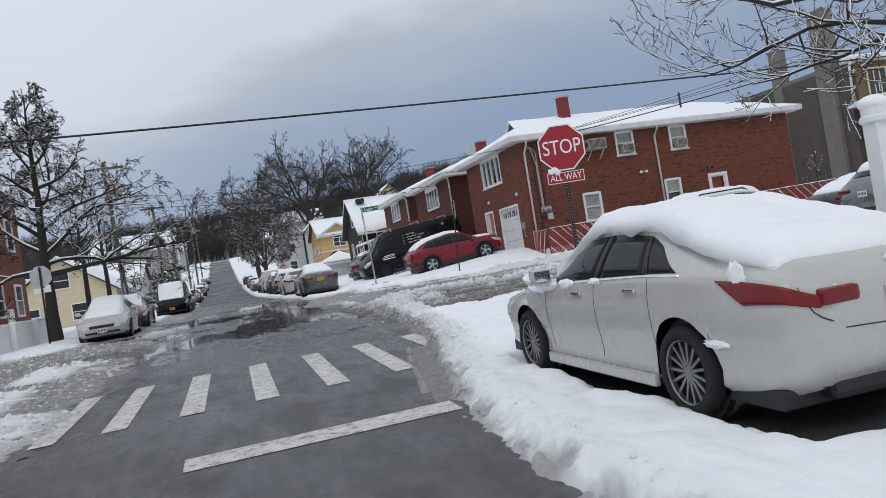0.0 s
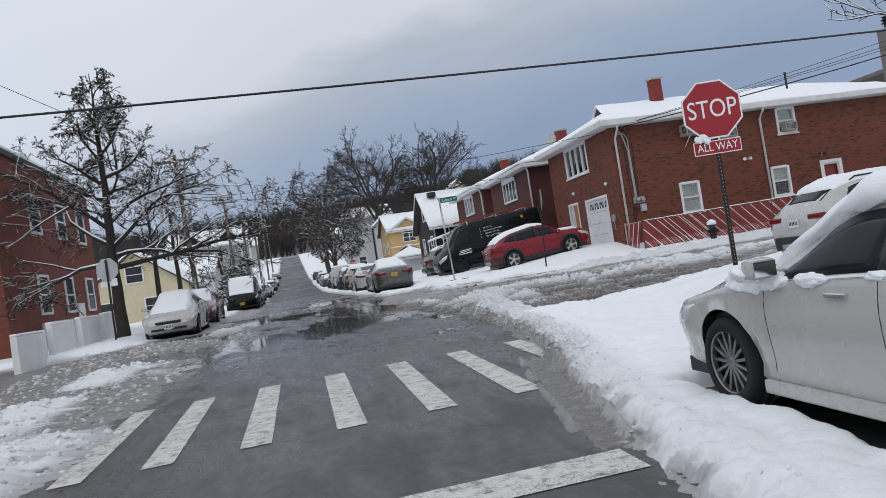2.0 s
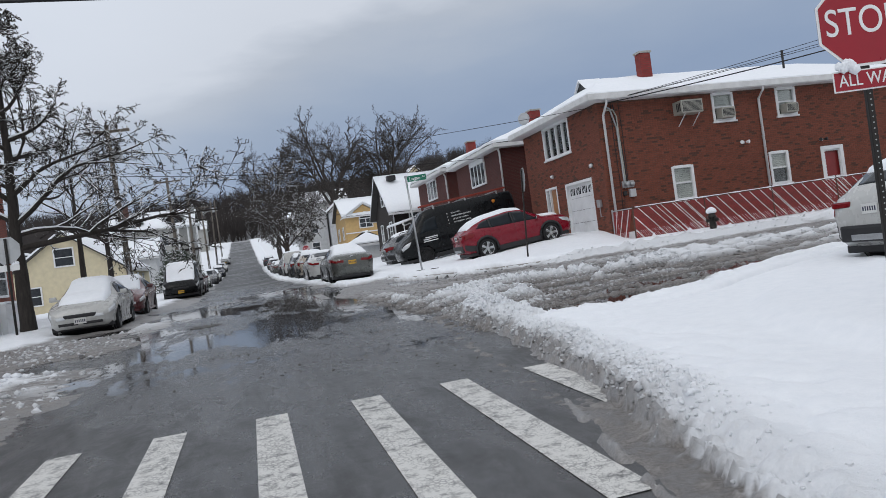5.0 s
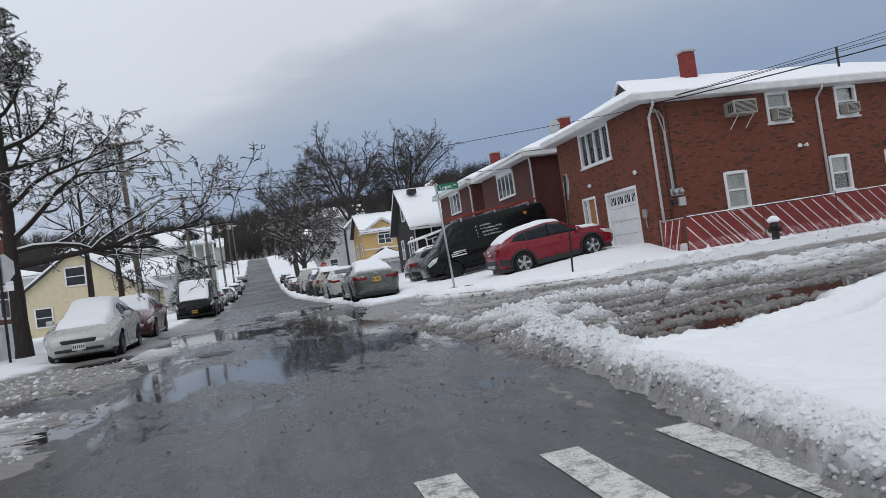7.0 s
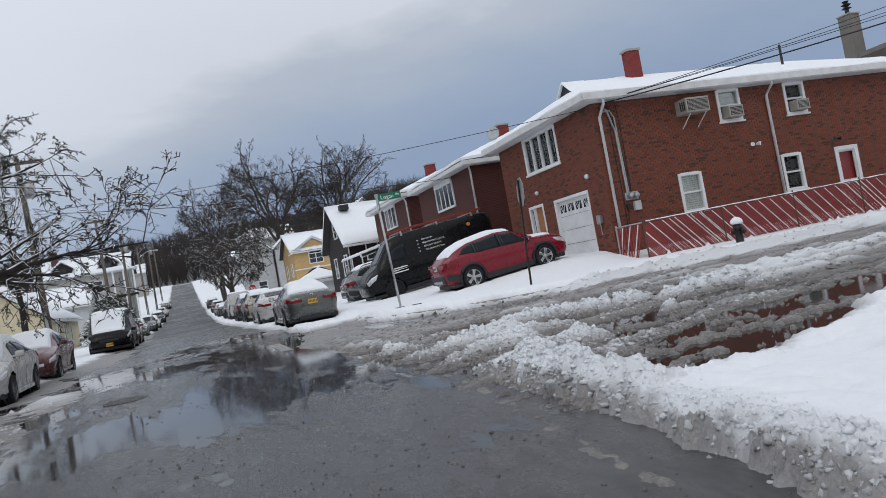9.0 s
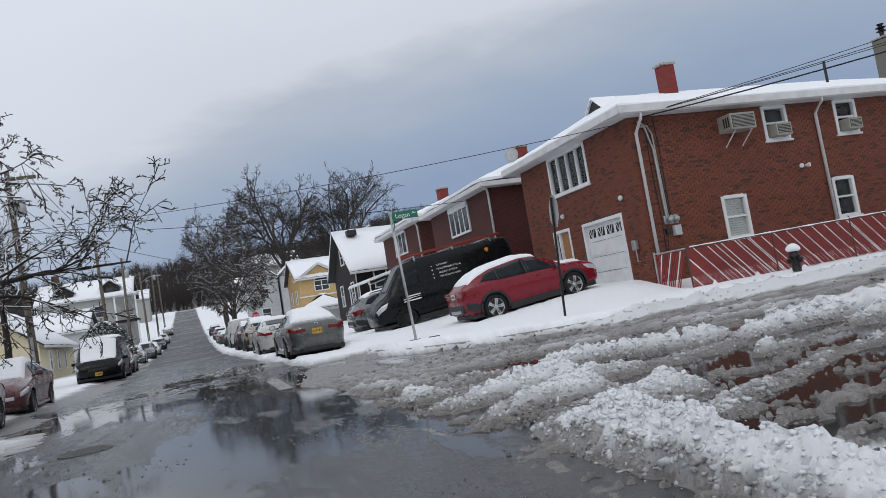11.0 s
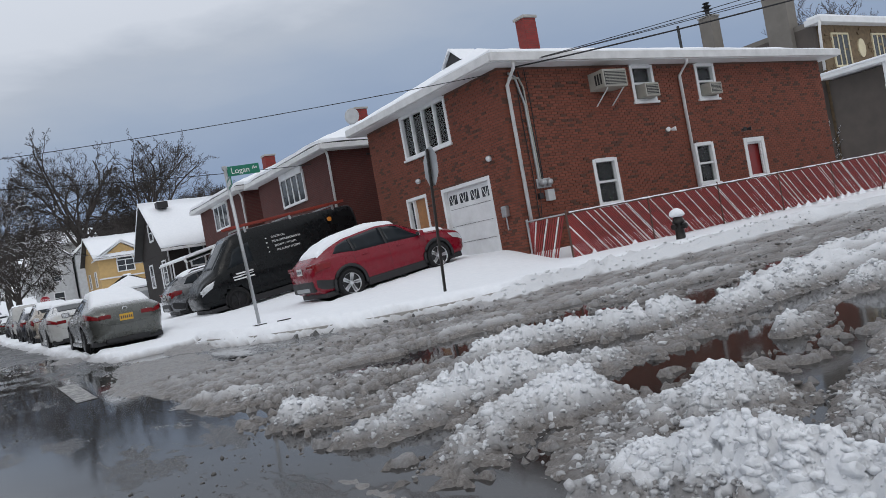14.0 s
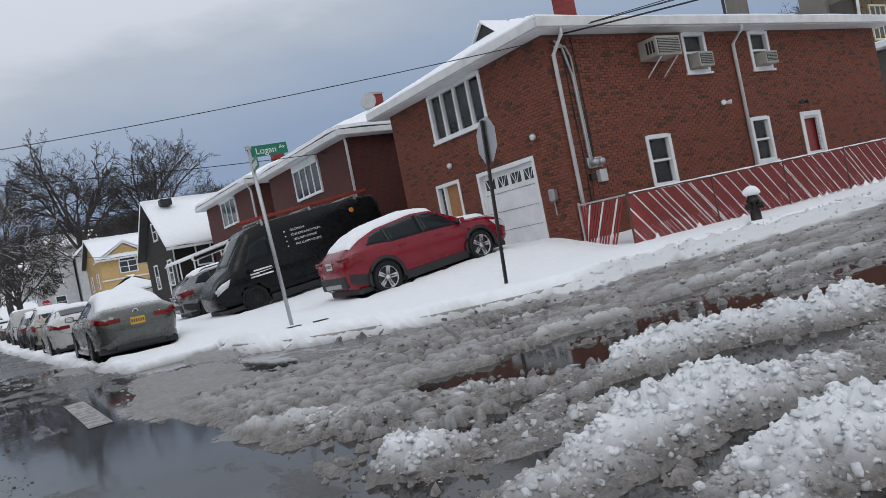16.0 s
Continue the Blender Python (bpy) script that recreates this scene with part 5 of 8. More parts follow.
        if kind == "suv":
            part("tail_light", B((L0 + 0.012, s * wr * 0.5, zr - 0.06), (L0 + 0.16, s * wr * 0.985, zr + 0.045), 0.03), REDLAMP, c, "red tail light")
        if kind == "sedan":
            part("headlight", B((L1 - 0.12, s * 0.36, 0.47), (L1 + 0.010, s * 0.61, 0.565), 0.025), CLEARLAMP, c, "clear headlight")
            part("lower_intake", B((L1 - 0.10, s * 0.06, 0.31), (L1 + 0.012, s * 0.56, 0.385), 0.015), BLACKTRIM, c, "dark bumper intake")
        else:
            part("headlight", B((L1 - 0.20, s * wr * 0.55, keys[-2][2] - 0.13), (L1 - 0.055, s * wr * 0.92, keys[-2][2] - 0.02), 0.03), CLEARLAMP, c, "clear headlight")
        for hx in ((-0.02, 0.92) if kind == "sedan" else (-0.05, 0.95) if kind == "suv" else (1.0,)):
            p = b.side((hx - 0.75) * kx if kind != "van" else hx - 0.1, -0.13)
            part("door_handle", B((p.x - 0.09, s * (p.y - 0.01), p.z - 0.012), (p.x + 0.09, s * (p.y + 0.028), p.z + 0.018), 0.008), paint if kind != "sedan" else CHROME, c)
    # door gaps: fine dark seams
    for s in (1, -1):
        for gx in (wins[0][1][0] * kx + 0.02, wins[0][0][0] * kx - 0.03) + ((wins[1][0][0] * kx - 0.1,) if len(wins) > 1 else ()):
            pts = [b.side(gx + 0.04 * abs(q - 0.4), -q) for q in np.linspace(0.0, 0.93, 9)]
            part("door_seam", T([(p.x, s * (p.y - 0.001), p.z) for p in pts], 0.0042, 4), BLACKTRIM, c)
    lw = lower or BLACKTRIM
    for s in (1, -1):
        bm = bmesh.new()
        box(bm, (axles[0] + r * 1.25, s * (W - 0.06), 0.17), (axles[1] - r * 1.25, s * (W - 0.005), 0.27 if kind == "sedan" else 0.36), 0.02)
        part("sill_trim", bm, lw, c)
    if kind == "suv":
        for s in (1, -1):
            for a in axles:
                part("arch_trim", T([(a + r * 1.21 * math.cos(t), s * (b.side(a + r * 1.2 * math.cos(t), -0.5).y - 0.012), r + 0.01 + r * 1.21 * math.sin(t)) for t in np.linspace(-0.25, math.pi + 0.25, 18)], 0.045, 6), BLACKTRIM, c, "black wheel arch trim", True)
        part("rear_cladding", patch(b.side, ((L0 + 0.06, -0.62), (axles[0] - r * 1.2, -0.72), (axles[0] - r * 1.2, -1.0), (L0 + 0.06, -1.0)), out=0.012), BLACKTRIM, c)
        part("rear_cladding", patch(b.side, ((L0 + 0.06, -0.62), (axles[0] - r * 1.2, -0.72), (axles[0] - r * 1.2, -1.0), (L0 + 0.06, -1.0)), out=0.012, mirror=True), BLACKTRIM, c)
        part("rear_bumper", B((L0 - 0.03, -0.66, keys[0][1] - 0.08), (L0 + 0.25, 0.66, keys[0][1] + 0.2), 0.05), BLACKTRIM, c)
        part("rear_skid", B((L0 - 0.04, -0.42, keys[0][1] - 0.05), (L0 + 0.1, 0.42, keys[0][1] + 0.05), 0.02), STEEL, c)
        for s in (1, -1) if rails else ():
            part("roof_rail", T([(-1.3, s * 0.56, b.top(-1.3, 0.9).z + 0.0), (-1.15, s * 0.56, b.top(-1.15, 0.9).z + 0.055), (0.0, s * 0.57, b.top(0, 0.9).z + 0.055), (0.15, s * 0.57, b.top(0.15, 0.9).z)], 0.018, 6), BLACKTRIM, c)
    elif kind == "sedan":
        zl = keys[2][2] - 0.06
        part("chrome_strip", B((L0 + 0.03, -0.5, zl - 0.02), (L0 + 0.10, 0.5, zl + 0.02), 0.012), CHROME, c)
        part("emblem", lathe(bmesh.new(), [(0.045, -0.01), (0.06, -0.01), (0.06, 0.01), (0.045, 0.01), (0.045, -0.01)], 20, Matrix.Translation((L0 + 0.06, 0, zl + 0.09)) @ Matrix.Rotation(radians(90), 4, "Z"), False), CHROME, c)
        for s in (1, -1):
            part("exhaust_tip", lathe(bmesh.new(), [(0.05, 0.0), (0.055, 0.0), (0.055, 0.16), (0.05, 0.16), (0.05, 0.0)], 16, Matrix.Translation((L0 + 0.13, s * 0.56, 0.34)) @ Matrix.Rotation(radians(-90), 4, "Z")), BLACKTRIM, c, "dark exhaust tip")
        part("lower_bumper", B((L0 + 0.10, -0.52, 0.20), (L0 + 0.34, 0.52, 0.36), 0.05), BLACKTRIM, c)
        for s in (False, True):
            part("window_trim", patch(b.side, tuple((x * kx, v) for x, v in ((-1.42, 0.02), (0.92, 0.0), (0.92, 0.05), (-1.42, 0.07))), out=0.009, mirror=s), CHROME, c, "chrome strip", True)
    part("grille", B((L1 - 0.14, -0.42, keys[-2][2] - 0.20), (L1 + 0.012, 0.42, keys[-2][2] - 0.09), 0.03), BLACKTRIM, c)
    if kind == "sedan":
        # boot lid seams round the plate, bumper crease
        for s in (1, -1):
            part("boot_seam", T([(p.x - 0.002, s * p.y, p.z) for p in [b.side(L0 + 0.10 - 0.09 * k, 0.0 - 0.42 * k) for k in np.linspace(0, 1, 7)]], 0.004, 4), BLACKTRIM, c)
        part("boot_seam", T([(L0 - 0.001, y, 0.63 + 0.05 * abs(y)) for y in np.linspace(-0.48, 0.48, 7)], 0.004, 4), BLACKTRIM, c)
    else:
        part("rear_bumper_trim", B((L0 - 0.012, -0.5, keys[0][1] - 0.02), (L0 + 0.2, 0.5, keys[0][1] + 0.10), 0.03), lw, c)
    mirror_pair(c, wins[0][1][0] * kx - 0.1, keys[6][2] + 0.0, W - 0.02, paint)
    if plate:
        zp = (keys[0][2] + keys[1][2]) / 2 - (0.06 if kind == "sedan" else 0.0)
        bars_plate(c, Matrix.Translation((L0 - 0.008, 0, zp)) @ Matrix.Rotation(radians(-90), 4, "Z"), plate, INK)
        bars_plate(c, Matrix.Translation((L1 + 0.022, 0, 0.42)) @ Matrix.Rotation(radians(90), 4, "Z"), plate, INK)
    for i, sn in enumerate(snow):
        snow_cap(c, b, *sn[:3], **(sn[3] if len(sn) > 3 else {}), seed=hash(label) % 1 + len(label) + i)
    return c, b


def stand(x, y, heading, rear=None, front=None):
    """The pose of a car on the ground, tilted as the ground is: its middle and the way its nose points, in degrees."""
    a = radians(heading)
    d = Vector((math.cos(a), math.sin(a)))
    z1, z0 = float(lie(x + 1.35 * d.x, y + 1.35 * d.y)), float(lie(x - 1.35 * d.x, y - 1.35 * d.y))
    k = 0.13 if float(verge(x, y)) > 0 else 0.0
    return Matrix.Translation((x, y, (z0 + z1) / 2 + k + 0.012)) @ Matrix.Rotation(a, 4, "Z") @ Matrix.Rotation(-math.atan2(z1 - z0, 2.7), 4, "Y")


P_WHITE, P_RED, P_BLACK = car_paint("pearl_white_paint", (0.44, 0.44, 0.425), dirt=0.12), car_paint("red_paint", (0.185, 0.002, 0.013), 0.0, 0.0, 0.3), car_paint("black_paint", (0.004, 0.005, 0.006), 0.0, 0.0, 0.06)
P_OLIVE, P_GREY, P_MAROON = car_paint("grey_green_paint", (0.085, 0.09, 0.082), 0.6, 0.12), car_paint("grey_paint", (0.16, 0.165, 0.175), 0.6), car_paint("maroon_paint", (0.09, 0.012, 0.016), 0.3)
P_BEIGE, P_NAVY = car_paint("beige_paint", (0.34, 0.30, 0.25), 0.4), car_paint("navy_paint", (0.02, 0.025, 0.04), 0.3)

hero, hero_body = car("white_sedan", "pearl-white saloon car with thick snow on its roof and boot", "car", stand(3.94, 6.12, 90), SEDAN, P_WHITE, (-1.36, 1.44), 0.335, "sedan", [(-2.26, 1.12, 0.13, dict(kmax=1.0, over=0.17, nu=80, nv=34))], 15, PLATE_W, P_WHITE)
car("white_suv", "white crossover with black cladding and snowy roof", "car", stand(12.15, 15.9, 0), CROSS, P_WHITE, (-1.38, 1.26), 0.34, "suv", [(-1.75, 0.6, 0.11)], 10, PLATE_W)
car("red_suv", "bright red crossover on the snowy driveway", "car", stand(10.55, 34.05, 0), COUPE, P_RED, (-1.36, 1.28), 0.36, "suv", [(-2.02, 0.42, 0.085, dict(over=0.04)), (1.0, 1.8, 0.055)], 5, PLATE_W, twin=True, rims=BRIGHTRIM, rails=False)
car("grey_saloon", "grey-green saloon with snow on roof, parked at the kerb", "car", stand(4.4, 38.4, 90), SEDAN, P_OLIVE, (-1.36, 1.44), 0.33, "sedan", [(-1.95, 0.9, 0.12)], 10, PLATE_Y, P_OLIVE)
car("black_van", "black panel van with ladder rack on the driveway", "van", stand(10.3, 41.0, 180), VAN, P_BLACK, (-1.9, 1.85), 0.36, "van", [], 10, rims=BLACKTRIM)
car("grey_suv", "grey crossover with snowy roof in a driveway", "car", stand(9.7, 45.6, 0), CROSS, P_GREY, (-1.36, 1.28), 0.34, "suv", [(-1.6, 0.4, 0.08)], 10, PLATE_W)
car("white_saloon", "white saloon with snowy roof parked facing the crossing", "car", stand(-4.2, 30.8, -90), scaled(SEDAN, 0.94, 0.96, 1.0), P_WHITE, (-1.28, 1.35), 0.32, "sedan", [(-2.0, 1.9, 0.13)], 10, PLATE_W, P_WHITE)
car("maroon_saloon", "maroon saloon with snowy windscreen at the kerb", "car", stand(-4.15, 36.8, -90), scaled(SEDAN, 0.95, 0.97, 1.0), P_MAROON, (-1.3, 1.36), 0.32, "sedan", [(-1.6, 1.3, 0.1)], 10, PLATE_W, P_MAROON)
car("black_people_carrier", "black van with snow over bonnet and windscreen", "van", stand(-3.15, 51.5, -90), scaled(VAN, 0.86, 0.95, 0.8), P_BLACK, (-1.6, 1.6), 0.34, "van", [(1.3, 2.3, 0.07), (-2.2, 1.2, 0.07)], 10, PLATE_Y)
car("small_red_car", "small dark red car at the kerb", "car", stand(-3.1, 58, -90), scaled(SEDAN, 0.9, 0.95, 1.0), P_MAROON, (-1.25, 1.3), 0.31, "sedan", [(-1.6, 1.3, 0.08)], 10)
car("white_hatchback", "white saloon with clean boot parked at the kerb", "car", stand(4.1, 45.2, 90), scaled(SEDAN, 0.95, 0.97, 1.0), P_WHITE, (-1.3, 1.36), 0.32, "sedan", [(-0.9, 0.4, 0.08)], 10, PLATE_W, P_WHITE)
car("beige_suv", "beige crossover with snowy roof at the kerb", "car", stand(4.15, 53.0, 90), CROSS, P_BEIGE, (-1.36, 1.28), 0.34, "suv", [(-1.8, 0.6, 0.1)], 10)
car("navy_suv", "dark crossover with snowy roof at the kerb", "car", stand(4.1, 59.5, 90), CROSS, P_NAVY, (-1.36, 1.28), 0.34, "suv", [(-1.8, 0.6, 0.1)], 10)
car("white_van", "white panel van with dark rear windows", "van", stand(4.3, 71.5, 90), scaled(VAN, 0.95, 0.95, 0.82), P_WHITE, (-1.8, 1.75), 0.34, "van", [(-2.4, 1.0, 0.06)], 10)


def snow_blob(parent, p, size, seed, name="snow_lump"):
    """A ragged lump of snow clinging to a car."""
    bm = bmesh.new()
    bmesh.ops.create_icosphere(bm, subdivisions=4, radius=1.0)
    for v in bm.verts:
        q = v.co.copy()
        v.co *= 1 + 0.30 * noise.noise(q * 1.8 + Vector((seed, 0, 0))) + 0.16 * noise.noise(q * 4.5 + Vector((0, seed, 0))) + 0.07 * noise.noise(q * 11)
        v.co = Vector((v.co.x * size[0], v.co.y * size[1], v.co.z * size[2])) + Vector(p)
    return part(name, bm, SNOW, parent, "clinging lump of snow", True)


for i, (hx, hv, sz) in enumerate(((1.02, 0.25, (0.20, 0.07, 0.11)), (0.82, 0.06, (0.17, 0.06, 0.07)), (0.42, 0.02, (0.14, 0.045, 0.045)), (-0.15, 0.02, (0.10, 0.03, 0.03)), (1.2, 0.6, (0.22, 0.12, 0.10)), (-1.75, -0.62, (0.13, 0.02, 0.03)), (-2.0, 0.1, (0.07, 0.03, 0.10)))):
    for s_ in (1, -1):
        q_ = hero_body.side(hx, hv)
        snow_blob(hero, (q_.x, s_ * q_.y, q_.z), sz, i * 3.1 + s_)
snow_blob(hero, (0.86, 1.0, 1.03), (0.10, 0.12, 0.07), 44)


# ---- corner house: doors, meters, coolers, fence ----
GD = front_holes[0]
gm = FRONT
gdoor = part("garage_door", B((GD[0] + 0.09, 0.10, GD[2]), (GD[1] - 0.09, 0.15, GD[3] - 0.09), 0, gm), WHITE, corner_house, "white sectional garage door with small panes")
for j in range(4):
    z0 = GD[2] + 0.02 + j * 0.505
    for i in range(4):
        u0 = GD[0] + 0.13 + i * 0.565
        if j < 3:
            part("door_panel", B((u0, 0.096, z0 + 0.05), (u0 + 0.54, 0.103, z0 + 0.44), 0.004, gm), WHITE, gdoor)
        else:
            p_ = part("door_pane", B((u0 + 0.04, 0.092, z0 + 0.12), (u0 + 0.46, 0.101, z0 + 0.40), 0.006, gm), PANE, gdoor)
            bm = bmesh.new()
            for a in (-0.12, 0.0, 0.12):
                tube(bm, [gm @ Vector((u0 + 0.25 + a * 0.2, 0.086, z0 + 0.12)), gm @ Vector((u0 + 0.25 + a * 1.4, 0.086, z0 + 0.40))], 0.012, 4)
            part("glazing_bar", bm, WHITE, p_)
for j in range(1, 4):
    part("panel_seam", B((GD[0] + 0.1, 0.092, GD[2] + j * 0.505 - 0.004), (GD[1] - 0.1, 0.102, GD[2] + j * 0.505 + 0.004), 0, gm), BLACKTRIM, gdoor)
bm = bmesh.new()
box(bm, (GD[0] - 0.02, -0.03, GD[2]), (GD[0] + 0.09, 0.16, GD[3] + 0.02), 0.01)
box(bm, (GD[1] - 0.09, -0.03, GD[2]), (GD[1] + 0.02, 0.16, GD[3] + 0.02), 0.01)
box(bm, (GD[0] + 0.09, -0.03, GD[3] - 0.09), (GD[1] - 0.09, 0.16, GD[3] + 0.02), 0.01)
bmesh.ops.transform(bm, matrix=gm, verts=bm.verts)
part("garage_frame", bm, WHITE, corner_house)
FD = front_holes[1]
bm = bmesh.new()
box(bm, (FD[0] - 0.02, -0.03, FD[2]), (FD[0] + 0.08, 0.16, FD[3] + 0.02), 0.01)
box(bm, (FD[1] - 0.08, -0.03, FD[2]), (FD[1] + 0.02, 0.16, FD[3] + 0.02), 0.01)
box(bm, (FD[0] + 0.08, -0.03, FD[3] - 0.08), (FD[1] - 0.08, 0.16, FD[3] + 0.02), 0.01)
box(bm, (FD[1] - 0.42, -0.02, FD[2]), (FD[1] - 0.36, 0.16, FD[3] - 0.08), 0.01)
bmesh.ops.transform(bm, matrix=gm, verts=bm.verts)
part("door_frame", bm, WHITE, corner_house)
fdo = part("front_door", B((FD[0] + 0.085, 0.08, FD[2]), (FD[1] - 0.425, 0.13, FD[3] - 0.085), 0.01, gm), DOORWOOD, corner_house, "tan wooden front door")
for j in range(2):
    part("door_panel", B((FD[0] + 0.19, 0.065, FD[2] + 0.25 + j * 0.95), (FD[1] - 0.52, 0.083, FD[2] + 1.0 + j * 0.95), 0.015, gm), DOORWOOD, fdo)
part("door_knob", lathe(bmesh.new(), [(0.01, 0.0), (0.035, -0.02), (0.04, -0.05), (0.02, -0.07)], 12, gm @ Matrix.Translation((FD[0] + 0.16, 0.08, FD[2] + 1.0))), CHROME, fdo)
part("side_light", B((FD[1] - 0.35, 0.09, FD[2] + 0.15), (FD[1] - 0.085, 0.105, FD[3] - 0.12), 0, gm), PANE, corner_house)
SD = side_holes[2]
bm = bmesh.new()
for a, b in (((SD[0], -0.03, SD[2]), (SD[0] + 0.16, 0.12, SD[3])), ((SD[1] - 0.16, -0.03, SD[2]), (SD[1], 0.12, SD[3])), ((SD[0] + 0.16, -0.03, SD[3] - 0.15), (SD[1] - 0.16, 0.12, SD[3])), ((SD[0] + 0.16, 0.0, SD[2]), (SD[1] - 0.16, 0.12, 2.55))):
    box(bm, a, b, 0.012, SIDE)
sdo = part("storm_door", bm, WHITE, corner_house, "white storm door before a red door")
part("red_inner_door", B((SD[0] + 0.15, 0.14, SD[2] + 0.4), (SD[1] - 0.15, 0.18, SD[3] - 0.1), 0, SIDE), REDDOOR, sdo)
bm = bmesh.new()
for k in range(9):
    for s in (0, 1):
        u = SD[0] + 0.17 + s * (SD[1] - SD[0] - 0.34)
        lathe(bm, [(0.055, 0.02), (0.055, 0.06)], 10, SIDE @ Matrix.Translation((u, 0, 2.62 + k * 0.12)))
for k in range(6):
    lathe(bm, [(0.06, 0.02), (0.06, 0.06)], 10, SIDE @ Matrix.Translation((SD[0] + 0.25 + k * 0.12, 0, SD[3] - 0.16)))
part("scalloped_trim", bm, WHITE, sdo)


ACCASE = plain("beige_metal_case", (0.34, 0.33, 0.29), 0.5, var=0.25)


def cooler(u0, u1, z0, z1, out=0.4, brackets=False, name="window_air_conditioner"):
    """A window cooler hanging out of a wall: case, grille slats, braces."""
    c = thing(name, "grey-white air conditioner set in the brick wall", "air conditioner", group="air conditioners")
    part("case", B((u0, -out, z0), (u1, 0.05, z1), 0.02, SIDE), ACCASE, c)
    part("grille", B((u0 + 0.05, -out - 0.008, z0 + 0.05), (u1 - 0.05, -out + 0.01, z1 - 0.05), 0.005, SIDE), BLACKTRIM, c, "dark grille")
    n = max(4, int((z1 - z0) / 0.05))
    for k in range(n):
        z = z0 + 0.06 + (z1 - z0 - 0.12) * k / (n - 1)
        part("slat", B((u0 + 0.06, -out - 0.016, z - 0.008), (u1 - 0.06, -out - 0.006, z + 0.008), 0, SIDE), ACCASE, c)
    if brackets:
        for u in (u0 + 0.15, u1 - 0.15):
            part("brace", T([SIDE @ Vector((u, -out + 0.05, z0 - 0.02)), SIDE @ Vector((u, -0.02, z0 - 0.42))], 0.018, 6), WHITE, c)
        for k in range(3):
            part("side_vent", B((u0 - 0.006, -out + 0.08 + 0.1 * k, z0 + 0.1), (u0 + 0.004, -out + 0.14 + 0.1 * k, z1 - 0.1), 0, SIDE), BLACKTRIM, c)
    return c


cooler(3.2, 4.12, 5.55, 6.05, 0.6, True)
cooler(5.1, 5.7, 5.28, 5.68, 0.34)
cooler(8.05, 8.62, 5.25, 5.62, 0.34)


def electric_meters():
    c = thing("electric_meters", "two round grey electric meters with box and conduits on brick", "electric meter")
    for u in (0.78, 1.0):
        part("meter", lathe(bmesh.new(), [(0.10, -0.02), (0.10, -0.12), (0.085, -0.14), (0.08, -0.2), (0.05, -0.22)], 18, SIDE @ Matrix.Translation((u, 0, 3.17))), STEEL, c, smooth=True)
    part("meter_base", B((0.62, -0.06, 3.04), (1.12, 0.0, 3.3), 0.02, SIDE), STEEL, c)
    part("junction_box", B((0.88, -0.14, 2.68), (1.12, 0.0, 2.98), 0.015, SIDE), GREYWHITE, c)
    part("small_box", B((0.62, -0.10, 2.76), (0.76, 0.0, 2.92), 0.012, SIDE), BLACKTRIM, c)
    part("conduit", T([SIDE @ Vector(p) for p in ((0.72, -0.05, 3.2), (0.7, -0.05, 5.3), (0.5, -0.07, 6.05), (0.3, -0.08, 6.15))], 0.035, 8), STEEL, c)
    part("conduit", T([SIDE @ Vector(p) for p in ((0.84, -0.05, 3.28), (0.82, -0.05, 4.4), (0.66, -0.06, 6.2))], 0.02, 6), BLACKTRIM, c)
    part("conduit", T([SIDE @ Vector(p) for p in ((0.25, -0.1, 6.0), (0.6, -0.1, 6.0), (0.74, -0.06, 5.75), (0.78, -0.05, 3.3))], 0.03, 8), ACCASE, c)
    part("cable", T([SIDE @ Vector(p) for p in ((0.58, -0.03, 6.25), (0.54, -0.03, 5.0), (0.57, -0.03, 3.4), (0.52, -0.03, 1.4))], 0.014, 5), WIRE, c)
    part("cable", T([SIDE @ Vector(p) for p in ((0.9, -0.03, 6.25), (0.93, -0.03, 5.2), (0.9, -0.03, 3.3))], 0.013, 5), WIRE, c)
    part("cable", T([SIDE @ Vector((0.66 + 0.13 * math.cos(a), -0.04, 5.0 + 0.17 * math.sin(a))) for a in np.linspace(0, 6.2, 16)], 0.008, 5), WIRE, c)
    part("cable", T([SIDE @ Vector(p) for p in ((0.72, -0.04, 3.05), (0.6, -0.04, 2.2), (0.66, -0.04, 1.5))], 0.01, 5), WIRE, c)


electric_meters()


def wall_lamp(p, label, mat=GREYWHITE):
    c = thing("wall_lamp", label, "lamp", Matrix.Translation(p))
    part("bracket", B((-0.05, -0.02, -0.05), (0.05, 0.12, 0.05), 0.01), STEEL, c)
    for s in (-1, 1):
        part("lamp_head", lathe(bmesh.new(), [(0.03, 0.0), (0.065, -0.10), (0.07, -0.14)], 12, Matrix.Translation((s * 0.1, -0.02, 0)) @ Matrix.Rotation(s * 0.5, 4, "Z")), mat, c)


